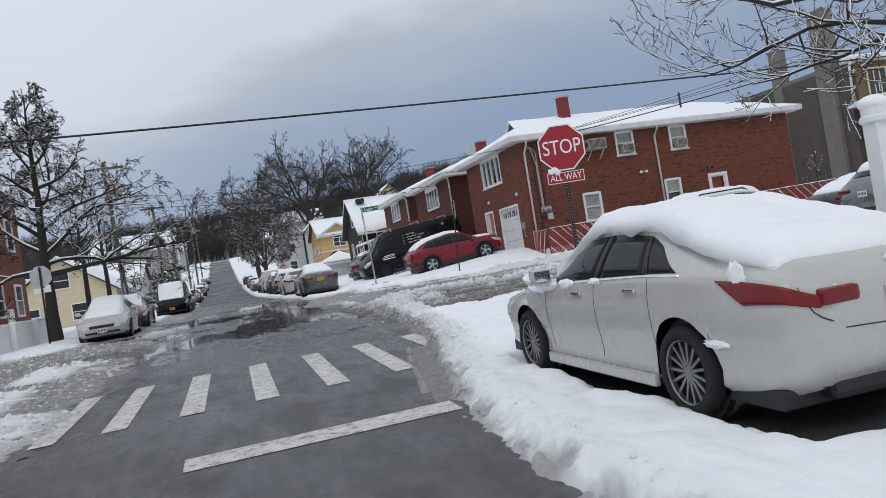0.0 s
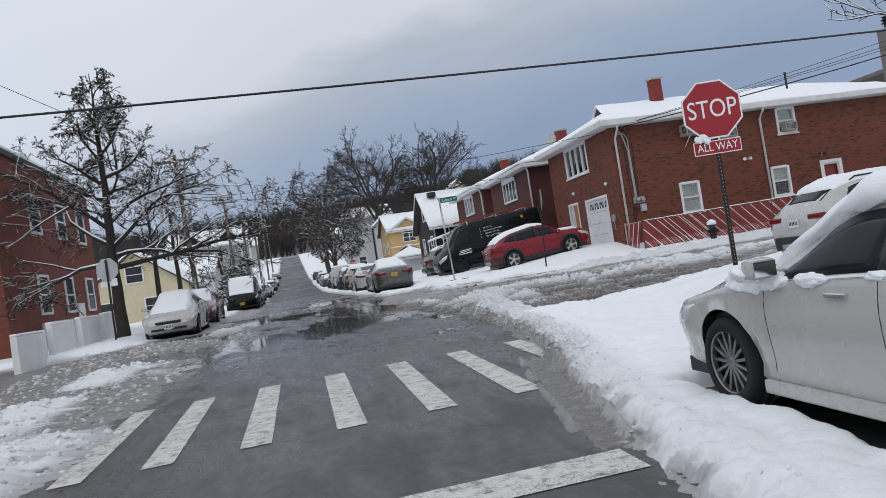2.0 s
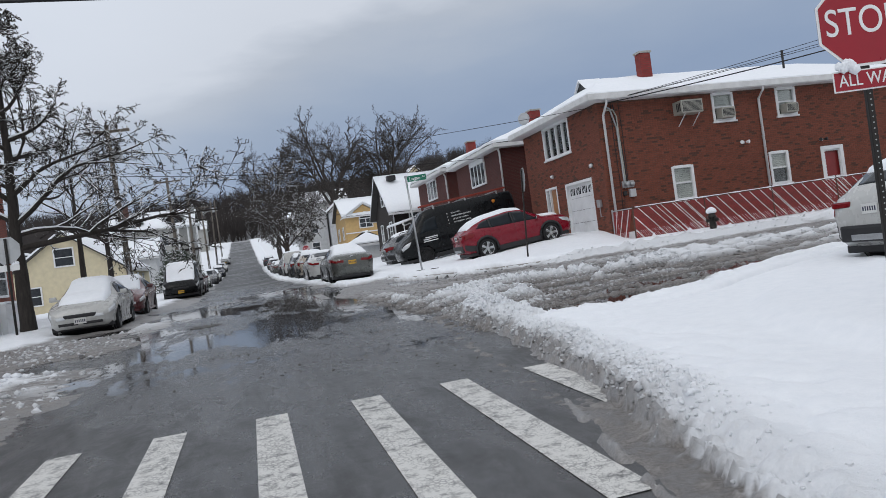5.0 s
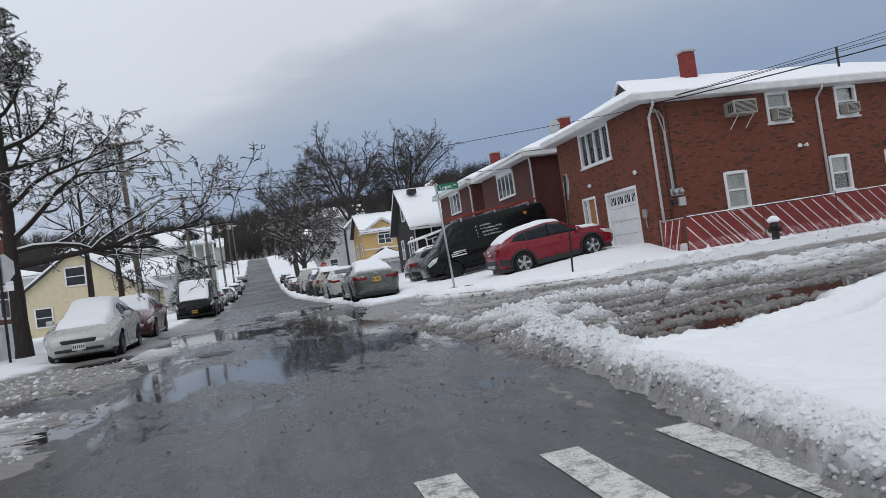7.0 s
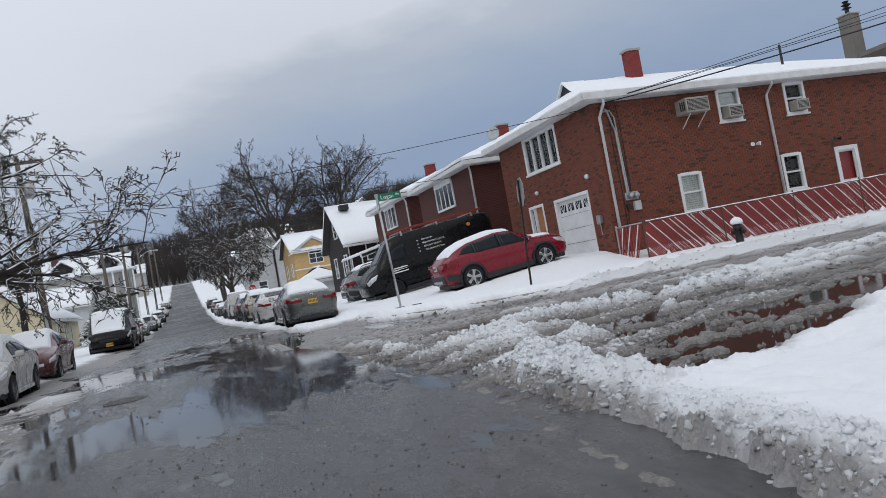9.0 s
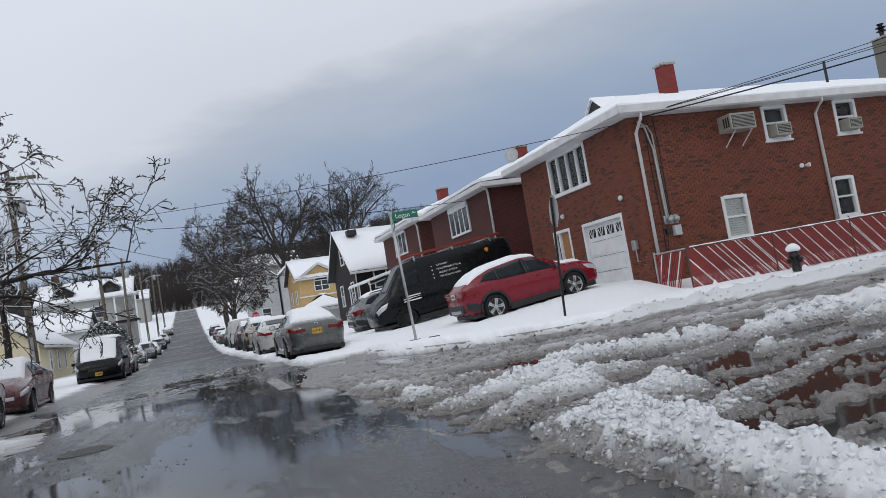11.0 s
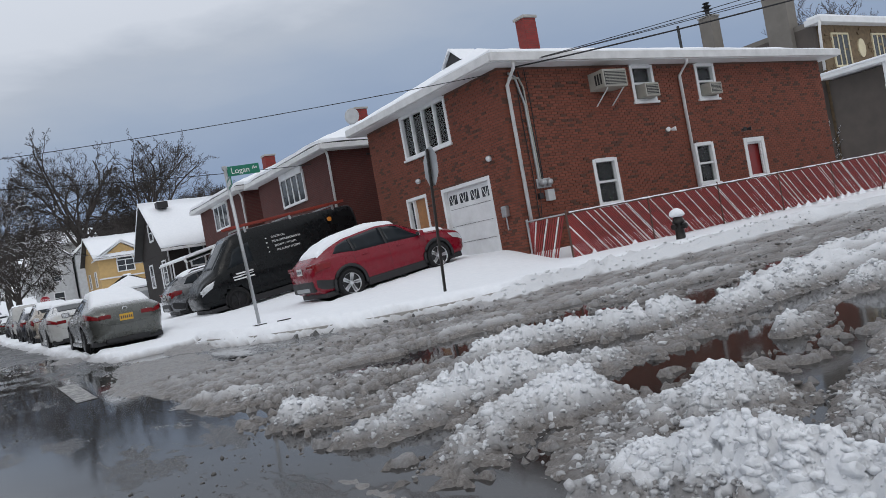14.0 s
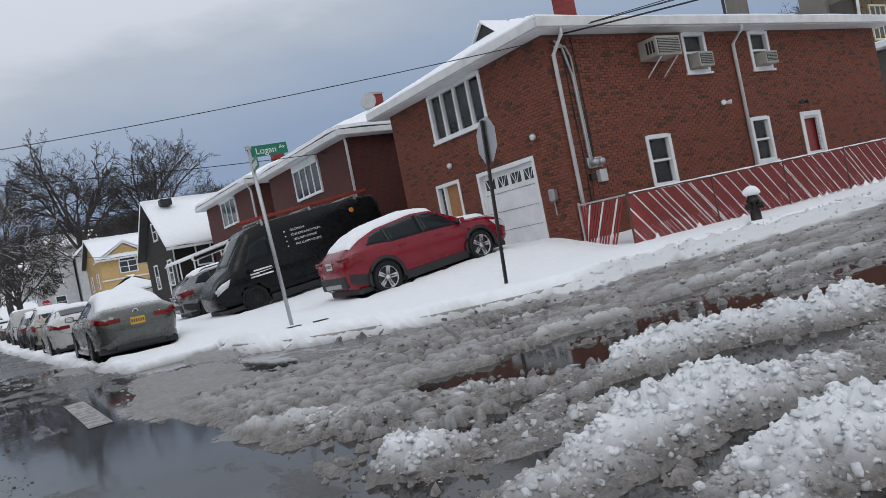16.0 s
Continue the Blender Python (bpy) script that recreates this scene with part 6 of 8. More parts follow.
wall_lamp((19.65, HY0 - 0.10, 4.27), "white twin floodlight fixed to the brick wall", WHITE)
wall_lamp((23.3, HY0 - 0.10, 4.05), "small dark lamp beside the side door", BLACKTRIM)
hole = thing("gas_meter", "small grey gas meter beside the garage", "meter", Matrix.Translation((HX0 - 0.10, HY0 + 0.55, 2.6)))
part("case", B((-0.08, -0.1, -0.15), (0.08, 0.1, 0.15), 0.04), STEEL, hole)
part("pipe", T([(0, 0, -0.15), (0, 0, -0.5), (0.1, 0, -0.5)], 0.02), STEEL, hole)
for y_, z_ in ((36.4, 4.15), (32.6, 4.1)):
    l_ = thing("porch_lamp", "small round wall lamp on the brick front", "lamp", Matrix.Translation((HX0 - 0.07, y_, z_)))
    part("globe", lathe(bmesh.new(), [(0.02, -0.08), (0.08, -0.04), (0.09, 0.03), (0.04, 0.08)], 12), CLEARLAMP, l_, smooth=True)
    part("arm", B((0.0, -0.03, 0.02), (0.1, 0.03, 0.10), 0.01), BLACKTRIM, l_)
part("roof_vent", T([(24.0, 34.0, 7.4), (24.0, 34.0, 8.35)], 0.05, 8), BLACKTRIM, corner_house)


SLATRED = plain("red_fence_slat", (0.26, 0.03, 0.028), 0.55, var=0.35, scale=4)
SLATWHITE = plain("pale_fence_slat", (0.72, 0.70, 0.68), 0.6, var=0.3)


RUST = plain("rusty_steel", (0.11, 0.065, 0.05), 0.7, 0.3, var=0.4, scale=8)


def fence():
    """Chain-link fence with slanting red and white slats, posts, rail and a line of snow on top."""
    f = thing("chain_link_fence", "chain-link fence with slanting red and white slats and snowy rail", "fence", kind="structure")
    Y = 30.1
    X0, X1 = 13.65, 33.0

    def zt(x):
        return 2.22 + 0.0205 * (x - X0)

    def zb(x):
        return zt(x) - 1.10
    lean = 1.04
    red, white = bpy.data.meshes.new("slat"), bpy.data.meshes.new("slat")
    for me, mat, w in ((red, SLATRED, 0.05), (white, SLATWHITE, 0.042)):
        bm = bmesh.new()
        vs = []
        for y in (-0.006, 0.006):
            vs.append([bm.verts.new(p) for p in ((0, y, 0), (w, y, 0), (w + lean, y, -1.06), (lean, y, -1.06))])
        bm.faces.new(vs[0])
        bm.faces.new(vs[1][::-1])
        for i in range(4):
            bm.faces.new((vs[0][i], vs[1][i], vs[1][(i + 1) % 4], vs[0][(i + 1) % 4]))
        bmesh.ops.recalc_face_normals(bm, faces=bm.faces)
        bm.to_mesh(me)
        bm.free()
        me.materials.append(mat)
    rnd = random.Random(5)
    k, x = 0, X0
    while x < X1 - lean:
        s = new("slat", white if k % 7 == 3 or rnd.random() < 0.03 else red)
        s.parent = f
        s.location = (x, Y, zt(x) - 0.02 - rnd.random() * 0.02)
        k += 1
        x += 0.066
    # short slats that fill the start of the run
    for i in range(1, 16):
        q = i * 0.066
        h = 1.06 * (1 - q / lean)
        bm = bmesh.new()
        zq = zt(X0) - 0.03 - 1.06 * q / lean
        prism(bm, [(X0, zq), (X0 + 0.05, zq), (X0 + lean - q + 0.05, zb(X0)), (X0 + lean - q, zb(X0))], 0.012, Matrix.Translation((0, Y - 0.006, 0)))
        part("slat", bm, SLATWHITE if i in (4, 11) else SLATRED, f)
    # the short return to the house
    for i in range(17):
        y = Y + 0.08 + i * 0.088
        bm = bmesh.new()
        drop = min(0.9, (Y + 1.5 - y) + 0.3)
        a = [bm.verts.new(p) for p in ((X0, y, zt(X0) - 0.04), (X0, y + 0.05, zt(X0) - 0.04), (X0 - 0.01, min(y + 0.55, Y + 1.55), zb(X0)), (X0 - 0.01, min(y + 0.5, Y + 1.5), zb(X0)))]
        b = [bm.verts.new(q_.co + Vector((0.012, 0, 0))) for q_ in a]
        bm.faces.new(a)
        bm.faces.new(b[::-1])
        for j in range(4):
            bm.faces.new((a[j], b[j], b[(j + 1) % 4], a[(j + 1) % 4]))
        part("slat", bm, SLATWHITE if i % 5 == 2 else SLATRED, f)
    for px in [X0] + list(np.arange(X0 + 2.9, X1 + 0.1, 2.9)):
        part("post", T([(px, Y, zb(px) - 0.35), (px, Y, zt(px) + 0.06), (px, Y, zt(px) + 0.09)], [0.026, 0.026, 0.010], 10), RUST, f)
    part("post", T([(X0, Y + 1.52, zb(X0) - 0.3), (X0, Y + 1.52, zt(X0) + 0.06)], 0.035, 10), STEEL, f)
    part("top_rail", T([(X0, Y, zt(X0)), (X1, Y, zt(X1))], 0.018, 8), RUST, f)
    part("top_rail", T([(X0, Y, zt(X0)), (X0, Y + 1.52, zt(X0))], 0.022, 8), STEEL, f)
    bm = bmesh.new()
    xs = np.arange(X0 + 0.1, X1, 0.09)
    tube(bm, [(x, Y + 0.006 * math.sin(x * 9), zt(x) + 0.022) for x in xs], [max(0.004, 0.021 + 0.016 * noise.noise(Vector((x * 2.1, 0, 4)))) for x in xs], 6)
    part("rail_snow", bm, SNOW, f, "line of white snow")
    # woven wire
    bm = bmesh.new()
    for s in (1, -1):
        x = X0 + (0 if s > 0 else 0.0)
        while x < X1 - 0.3:
            a, b = Vector((x, Y - 0.014 * s, zt(x))), Vector((min(x + 1.0, X1), Y - 0.014 * s, zb(x)))
            if s < 0:
                a, b = Vector((x, Y - 0.014, zb(x))), Vector((min(x + 1.0, X1), Y - 0.014, zt(x)))
            tube(bm, [a, b], 0.0022, 3, False)
            x += 0.085 if s > 0 else 0.17
    w = part("wire_mesh", bm, plain("dull_wire", (0.09, 0.035, 0.033), 0.6, 0.2), f, "galvanised wire mesh")
    w["kind"] = "stuff"
    # snow caught low in the mesh
    bm = bmesh.new()
    x = X0 + 0.3
    while x < X1:
        h = 0.04 + 0.16 * rnd.random() ** 2
        w_ = 0.12 + 0.15 * rnd.random()
        a = [bm.verts.new(p) for p in ((x - w_, Y - 0.05, zb(x) - 0.1), (x + w_, Y - 0.05, zb(x) - 0.1), (x + 0.05, Y - 0.018, zb(x) - 0.05 + h))]
        b = [bm.verts.new(v.co + Vector((0, 0.09, 0))) for v in a]
        bm.faces.new(a)
        bm.faces.new(b[::-1])
        for i in range(3):
            bm.faces.new((a[i], b[i], b[(i + 1) % 3], a[(i + 1) % 3]))
        x += 0.35 + 0.35 * rnd.random()
    sn = part("caught_snow", bm, SNOW, f, "snow caught low in the mesh")
    sn["kind"] = "stuff"


fence()


def hydrant(x, y):
    z = at(x, y) + 0.02
    c = thing("fire_hydrant", "black fire hydrant capped with snow on the pavement", "hydrant", Matrix.Translation((x, y, z)))
    part("barrel", lathe(bmesh.new(), [(0.17, 0.0), (0.17, 0.05), (0.115, 0.07), (0.11, 0.48), (0.15, 0.50), (0.15, 0.55), (0.12, 0.58), (0.10, 0.68), (0.03, 0.74)], 20, Matrix.Rotation(radians(90), 4, "X")), BLACKPOST, c, smooth=True)
    for a in (0, 90, 180):
        part("nozzle", lathe(bmesh.new(), [(0.055, 0.08), (0.055, 0.17), (0.07, 0.175), (0.07, 0.21), (0.02, 0.22)], 14, Matrix.Translation((0, 0, 0.42)) @ Matrix.Rotation(radians(a + 90), 4, "Z")), BLACKPOST, c)
    bm = bmesh.new()
    bmesh.ops.create_icosphere(bm, subdivisions=3, radius=0.18)
    for v in bm.verts:
        v.co.z = v.co.z * 0.9 if v.co.z > 0 else v.co.z * 0.35
        v.co *= 1 + 0.12 * noise.noise(v.co * 7)
    bmesh.ops.transform(bm, matrix=Matrix.Translation((0, 0, 0.70)), verts=bm.verts)
    part("snow", bm, SNOW, c, "rounded cap of snow", True)


hydrant(15.68, 28.5)

# ---- road signs ----


def text_mesh(name, body, size, m, mat, parent, depth=0.002):
    cu = bpy.data.curves.new(name, "FONT")
    cu.body, cu.size, cu.extrude, cu.align_x, cu.align_y = body, size, depth, "CENTER", "CENTER"
    tmp = bpy.data.objects.new(name, cu)
    scene.collection.objects.link(tmp)
    bpy.context.view_layer.update()
    me = bpy.data.meshes.new_from_object(tmp.evaluated_get(bpy.context.evaluated_depsgraph_get()))
    bpy.data.objects.remove(tmp)
    me.name = name
    me.transform(m)
    me.materials.clear()
    me.materials.append(mat)
    ob = new(name, me)
    ob.parent = parent
    return ob


def octagon(r):
    return [(r * math.cos(math.pi / 8 + k * math.pi / 4), r * math.sin(math.pi / 8 + k * math.pi / 4)) for k in range(8)]


FACE = Matrix.Rotation(radians(90), 4, "X")  # text laid upright, facing -y


def stop_sign(x, y, z_foot, z_mid, heading, lean=0.0, plate=True, label="", size=0.76, tilt=0.0):
    c = thing("stop_sign", label, "stop sign", Matrix.Translation((x, y, z_foot)) @ Matrix.Rotation(radians(heading), 4, "Z") @ Matrix.Rotation(radians(lean), 4, "Y") @ Matrix.Rotation(radians(tilt), 4, "X"))
    h = z_mid - z_foot
    p = part("post", B((-0.028, 0.02, -0.4), (0.028, 0.068, h + size * 0.45), 0.006), BLACKPOST, c, "dark perforated steel post")
    bm = bmesh.new()
    for k in range(int(h / 0.05)):
        lathe(bm, [(0.007, 0.017), (0.007, 0.021)], 6, Matrix.Translation((0, 0, 0.1 + k * 0.05)))
    part("post_holes", bm, STEEL, p)["kind"] = "stuff"
    R = size / 2 / math.cos(math.pi / 8)
    m0 = Matrix.Translation((0, 0, h))
    part("back_plate", prism(bmesh.new(), octagon(R), 0.004, m0 @ Matrix.Translation((0, 0.008, 0))), STEEL, c, "grey aluminium back")
    part("white_border", prism(bmesh.new(), octagon(R), 0.003, m0 @ Matrix.Translation((0, 0.004, 0))), SIGNWHITE, c)
    fc = part("sign_face", prism(bmesh.new(), octagon(R - 0.024), 0.003, m0 @ Matrix.Translation((0, 0.0, 0))), SIGNRED, c, "red octagon")
    text_mesh("lettering", "STOP", 0.335, m0 @ Matrix.Translation((0, -0.002, 0)) @ Matrix.Diagonal((0.80, 1, 1, 1)) @ FACE, SIGNWHITE, fc, 0.003)
    if plate:
        zp = h - size / 2 - 0.115
        pl = part("plate", B((-0.305, 0.004, zp - 0.09), (0.305, 0.010, zp + 0.09), 0.002), SIGNWHITE, c)
        part("plate_face", B((-0.293, -0.001, zp - 0.078), (0.293, 0.005, zp + 0.078), 0.002), SIGNRED, pl)
        text_mesh("lettering", "ALL WAY", 0.15, Matrix.Translation((0, -0.003, zp)) @ Matrix.Diagonal((0.82, 1, 1, 1)) @ FACE, SIGNWHITE, pl, 0.003)
        bm = bmesh.new()
        for k in range(14):
            rr = random.Random(k)
            bmesh.ops.create_icosphere(bm, subdivisions=1, radius=0.025 + 0.03 * rr.random(), matrix=Matrix.Translation((-0.28 + 0.16 * rr.random(), -0.025, zp + 0.09 + 0.07 * rr.random())))
        part("snow_clump", bm, SNOW, c, "clump of snow", True)
    return c


stop_sign(5.61, 11.33, 0.30, 3.07, -16, 0.2, True, "red STOP sign with ALL WAY plate on dark steel post")
stop_sign(9.03, 28.72, 0.85, 3.52, 78, 0.0, False, "stop sign seen from behind on a black post", tilt=3.0)
stop_sign(-6.15, 30.0, 0.55, 3.25, 165, 0, True, "grey-backed stop sign on a thin post")
stop_sign(6.7, 86.5, 1.3, 3.75, 0, 0, False, "distant red STOP sign at the next crossing")


def street_name_sign():
    c = thing("street_name_sign", "green street name sign Logan Av on a grey steel pole", "street sign", Matrix.Translation((6.1, 31.3, 0.9)) @ Matrix.Rotation(radians(-2.6), 4, "Y"))
    part("pole", T([(0, 0, -0.3), (0, 0, 3.38)], 0.035, 12), STEEL, c, smooth=True)
    part("cap", B((-0.05, -0.03, 3.34), (0.05, 0.03, 3.42), 0.01), STEEL, c)
    a = part("name_plate", B((0.04, -0.008, 3.20), (0.72, 0.008, 3.40), 0.003), SIGNGREEN, c, "green plate with white lettering")
    text_mesh("lettering", "Logan", 0.165, Matrix.Translation((0.31, -0.010, 3.295)) @ FACE, SIGNWHITE, a)
    text_mesh("lettering", "Av", 0.10, Matrix.Translation((0.62, -0.010, 3.325)) @ FACE, SIGNWHITE, a)
    b = part("cross_plate", B((-0.008, -0.75, 2.93), (0.008, 0.05, 3.12), 0.003, Matrix.Rotation(radians(-12), 4, "Z")), SIGNGREEN, c, "green plate seen edge-on")
    for k in range(7):
        part("plate_bar", B((-0.0105, -0.68 + k * 0.09, 2.97), (-0.0075, -0.62 + k * 0.09, 3.07), 0, Matrix.Rotation(radians(-12), 4, "Z")), SIGNWHITE, b)


street_name_sign()
mh = thing("utility_cover", "dark utility covers half under snow on the pavement", "cover", Matrix.Translation((5.9, 30.7, at(5.9, 30.7) + 0.10)))
for dx in (0.0, 0.5):
    part("lid", B((dx - 0.13, -0.06, 0.0), (dx + 0.13, 0.06, 0.05), 0.01), BLACKPOST, mh)

# ---- trees ----


class Twigs:
    """Collects tapered branch tubes and lays them down as one mesh."""

    def __init__(self):
        self.v, self.f = [], []

    def tube(self, pts, rad, seg):
        n0 = len(self.v)
        pts = np.array(pts)
        d = np.gradient(pts, axis=0)
        d /= np.linalg.norm(d, axis=1)[:, None] + 1e-9
        ref = np.where(np.abs(d[:, 2:3]) < 0.9, np.array([[0, 0, 1.0]]), np.array([[1.0, 0, 0]]))
        u = np.cross(d, ref)
        u /= np.linalg.norm(u, axis=1)[:, None] + 1e-9
        w = np.cross(d, u)
        a = np.arange(seg) * 2 * math.pi / seg
        ring = pts[:, None, :] + (u[:, None, :] * np.cos(a)[None, :, None] + w[:, None, :] * np.sin(a)[None, :, None]) * np.array(rad)[:, None, None]
        self.v += ring.reshape(-1, 3).tolist()
        for i in range(len(pts) - 1):
            for k in range(seg):
                p, q = n0 + i * seg, n0 + (i + 1) * seg
                self.f.append((p + k, p + (k + 1) % seg, q + (k + 1) % seg, q + k))

    def bud(self, p, r):
        n = len(self.v)
        self.v += [(p[0] + r, p[1], p[2]), (p[0] - r, p[1] + r, p[2]), (p[0] - r, p[1] - r, p[2]), (p[0], p[1], p[2] + 1.6 * r), (p[0], p[1], p[2] - 1.6 * r)]
        self.f += [(n, n + 1, n + 3), (n + 1, n + 2, n + 3), (n + 2, n, n + 3), (n + 1, n, n + 4), (n + 2, n + 1, n + 4), (n, n + 2, n + 4)]

    def make(self, name, mat, parent, label="", smooth=True):
        me = bpy.data.meshes.new(name)
        me.from_pydata(self.v, [], self.f)
        me.materials.append(mat)
        if smooth:
            me.polygons.foreach_set("use_smooth", [True] * len(me.polygons))
        ob = new(name, me)
        ob.parent = parent
        if label:
            ob["label"] = label
        return ob


def bare_tree(label, base, height, r0, seed, limbs=(), levels=4, first=0.28, spread=0.75, count=13, snow=0.8, buds=True, rmin=0.007, bark=None, droop=0.0, category="tree", group="", leader=True, density=1.0):
    """A leafless tree: a leader with side limbs that fork down to twigs, snow along their upper sides."""
    rnd = random.Random(seed)
    trunk, crown, white, bud = Twigs(), Twigs(), Twigs(), Twigs()
    c = thing("bare_tree", label, category, Matrix.Translation(base), group)

    def branch(p, d, ln, r, lev, lift=0.10):
        n = 7 if lev <= 1 else 5 if lev == 2 else 4
        pts, rad = [p.copy()], [r]
        d = d.normalized()
        for i in range(n):
            k = (i + 1) / n
            d = (d + Vector((rnd.gauss(0, 0.16), rnd.gauss(0, 0.16), rnd.gauss(0, 0.12) + (lift - droop * 0.16 * lev) * (1 if lev < 4 else 0.4)))).normalized()
            p = p + d * ln / n
            pts.append(p.copy())
            rad.append(max(rmin, r * (1 - 0.8 * k)))
        (crown).tube(pts, rad, 6 if lev <= 1 else 4 if lev == 2 else 3)
        if snow and rnd.random() < (snow if lev <= 3 else snow * 0.5):
            white.tube([q + Vector((0, 0, rr * 0.9 + 0.005)) for q, rr in zip(pts, rad)], [max(0.007, rr * (0.75 if lev < 2 else 0.8)) for rr in rad], 4 if lev < 3 else 3)
        if lev < levels:
            m = max(2, int((6.5 - lev) * (0.8 + 0.5 * rnd.random()) * (1.0 if ln > 0.6 else 0.7) * density))
            for j in range(m):
                k = 0.25 + 0.75 * (j + rnd.random()) / m
                i = min(n - 1, int(k * n))
                q = pts[i].lerp(pts[i + 1], k * n - i)
                side = Vector((rnd.gauss(0, 1), rnd.gauss(0, 1), rnd.gauss(0.15 - droop * 0.5, 0.6)))
                dd = (d * 0.75 + side.normalized() * 0.8).normalized()
                branch(q, dd, ln * (0.34 + 0.26 * rnd.random()) * (1.15 - 0.5 * k), max(rmin, r * (1 - 0.75 * k) * 0.62), lev + 1)
        elif buds:
            for q in pts[1:]:
                if rnd.random() < 0.3:
                    bud.bud(q + Vector((rnd.gauss(0, 0.02), rnd.gauss(0, 0.02), rnd.gauss(0, 0.02))), 0.007 + 0.008 * rnd.random())

    # trunk
    pts, rad, p = [], [], Vector((0, 0, -0.3))
    n = 14
    top = height if leader else height * first * 1.25
    drift = Vector((0, 0, 0))
    for i in range(n + 1):
        k = i / n
        drift += Vector((rnd.gauss(0, 0.02), rnd.gauss(0, 0.02), 0)) * height * 0.1
        pts.append(Vector((drift.x, drift.y, -0.3 + (top + 0.3) * k)))
        rad.append(max(0.012, r0 * ((1 - k) ** 0.8 if leader else (1 - 0.35 * k)) * (1.25 - 0.25 * min(1, k * 12))))
    trunk.tube(pts, rad, 10)

    def on_trunk(z):
        k = max(0.0, min(0.999, (z + 0.3) / (top + 0.3)))
        i = int(k * n)
        return pts[i].lerp(pts[i + 1], k * n - i), rad[i]
    for z, to, r in limbs:
        q, _ = on_trunk(z)
        e = Vector(to)
        branch(q, e - q, (e - q).length * 1.05, r, 1, 0.0)
    a = rnd.random() * 6
    for j in range(count):
        k = (j + 0.5) / count
        z = height * (first + (0.95 - first) * k) if leader else top * (0.8 + 0.2 * k)
        q, rr = on_trunk(z)
        a += 2.4 + rnd.gauss(0, 0.4)
        if leader:
            ln, up = height * spread * (0.52 - 0.36 * k), 0.25 + 0.8 * k
        else:
            up = 0.35 + 1.5 * rnd.random()
            hn = 1 / math.sqrt(1 + up * up)
            ln = height * (0.92 + 0.16 * rnd.random()) / math.sqrt((hn / (0.50 * spread)) ** 2 + (up * hn / (1 - first)) ** 2)
        branch(q, Vector((math.cos(a), math.sin(a), up)), ln, min(rr * 0.6, r0 * 0.42) if leader else r0 * 0.45, 1)
    b = bark or BARK
    trunk.make("trunk", b, c)
    crown.make("crown", b, c, "bare dark branches")
    if white.v:
        white.make("branch_snow", SNOW, c, "snow along the branches")
    if bud.v:
        bud.make("bud_growth", b, c, "dark buds on the twigs", False)["kind"] = "stuff"
    return c


bare_tree("dark bare street tree with snow along its long limbs", (-6.15, 31.2, at(-6.15, 31.2)), 9.7, 0.23, 11, [(2.6, (5.4, 0.3, 4.4), 0.105), (3.0, (3.6, 0.9, 3.8), 0.07), (2.8, (-3.6, -0.8, 3.2), 0.075), (3.3, (3.4, 0.6, 6.0), 0.08), (4.0, (-3.4, 0.3, 7.9), 0.09), (4.2, (3.0, -1.0, 6.6), 0.07), (5.0, (2.0, 0.6, 7.8), 0.06), (4.4, (-2.6, 0.8, 6.0), 0.06), (3.4, (-4.2, 0.2, 5.4), 0.07)], first=0.5, spread=0.5, count=15, density=1.55, rmin=0.009, levels=5, snow=0.55, droop=0.3)
bare_tree("slender bare street tree with snowy twigs", (-7.0, 44.5, at(-7, 44.5)), 8.0, 0.17, 23, first=0.42, count=11, group="street trees")
bare_tree("slender bare street tree leaning among wires", (-6.6, 49.5, at(-6.6, 49.5)), 8.2, 0.18, 31, first=0.42, count=11, group="street trees")


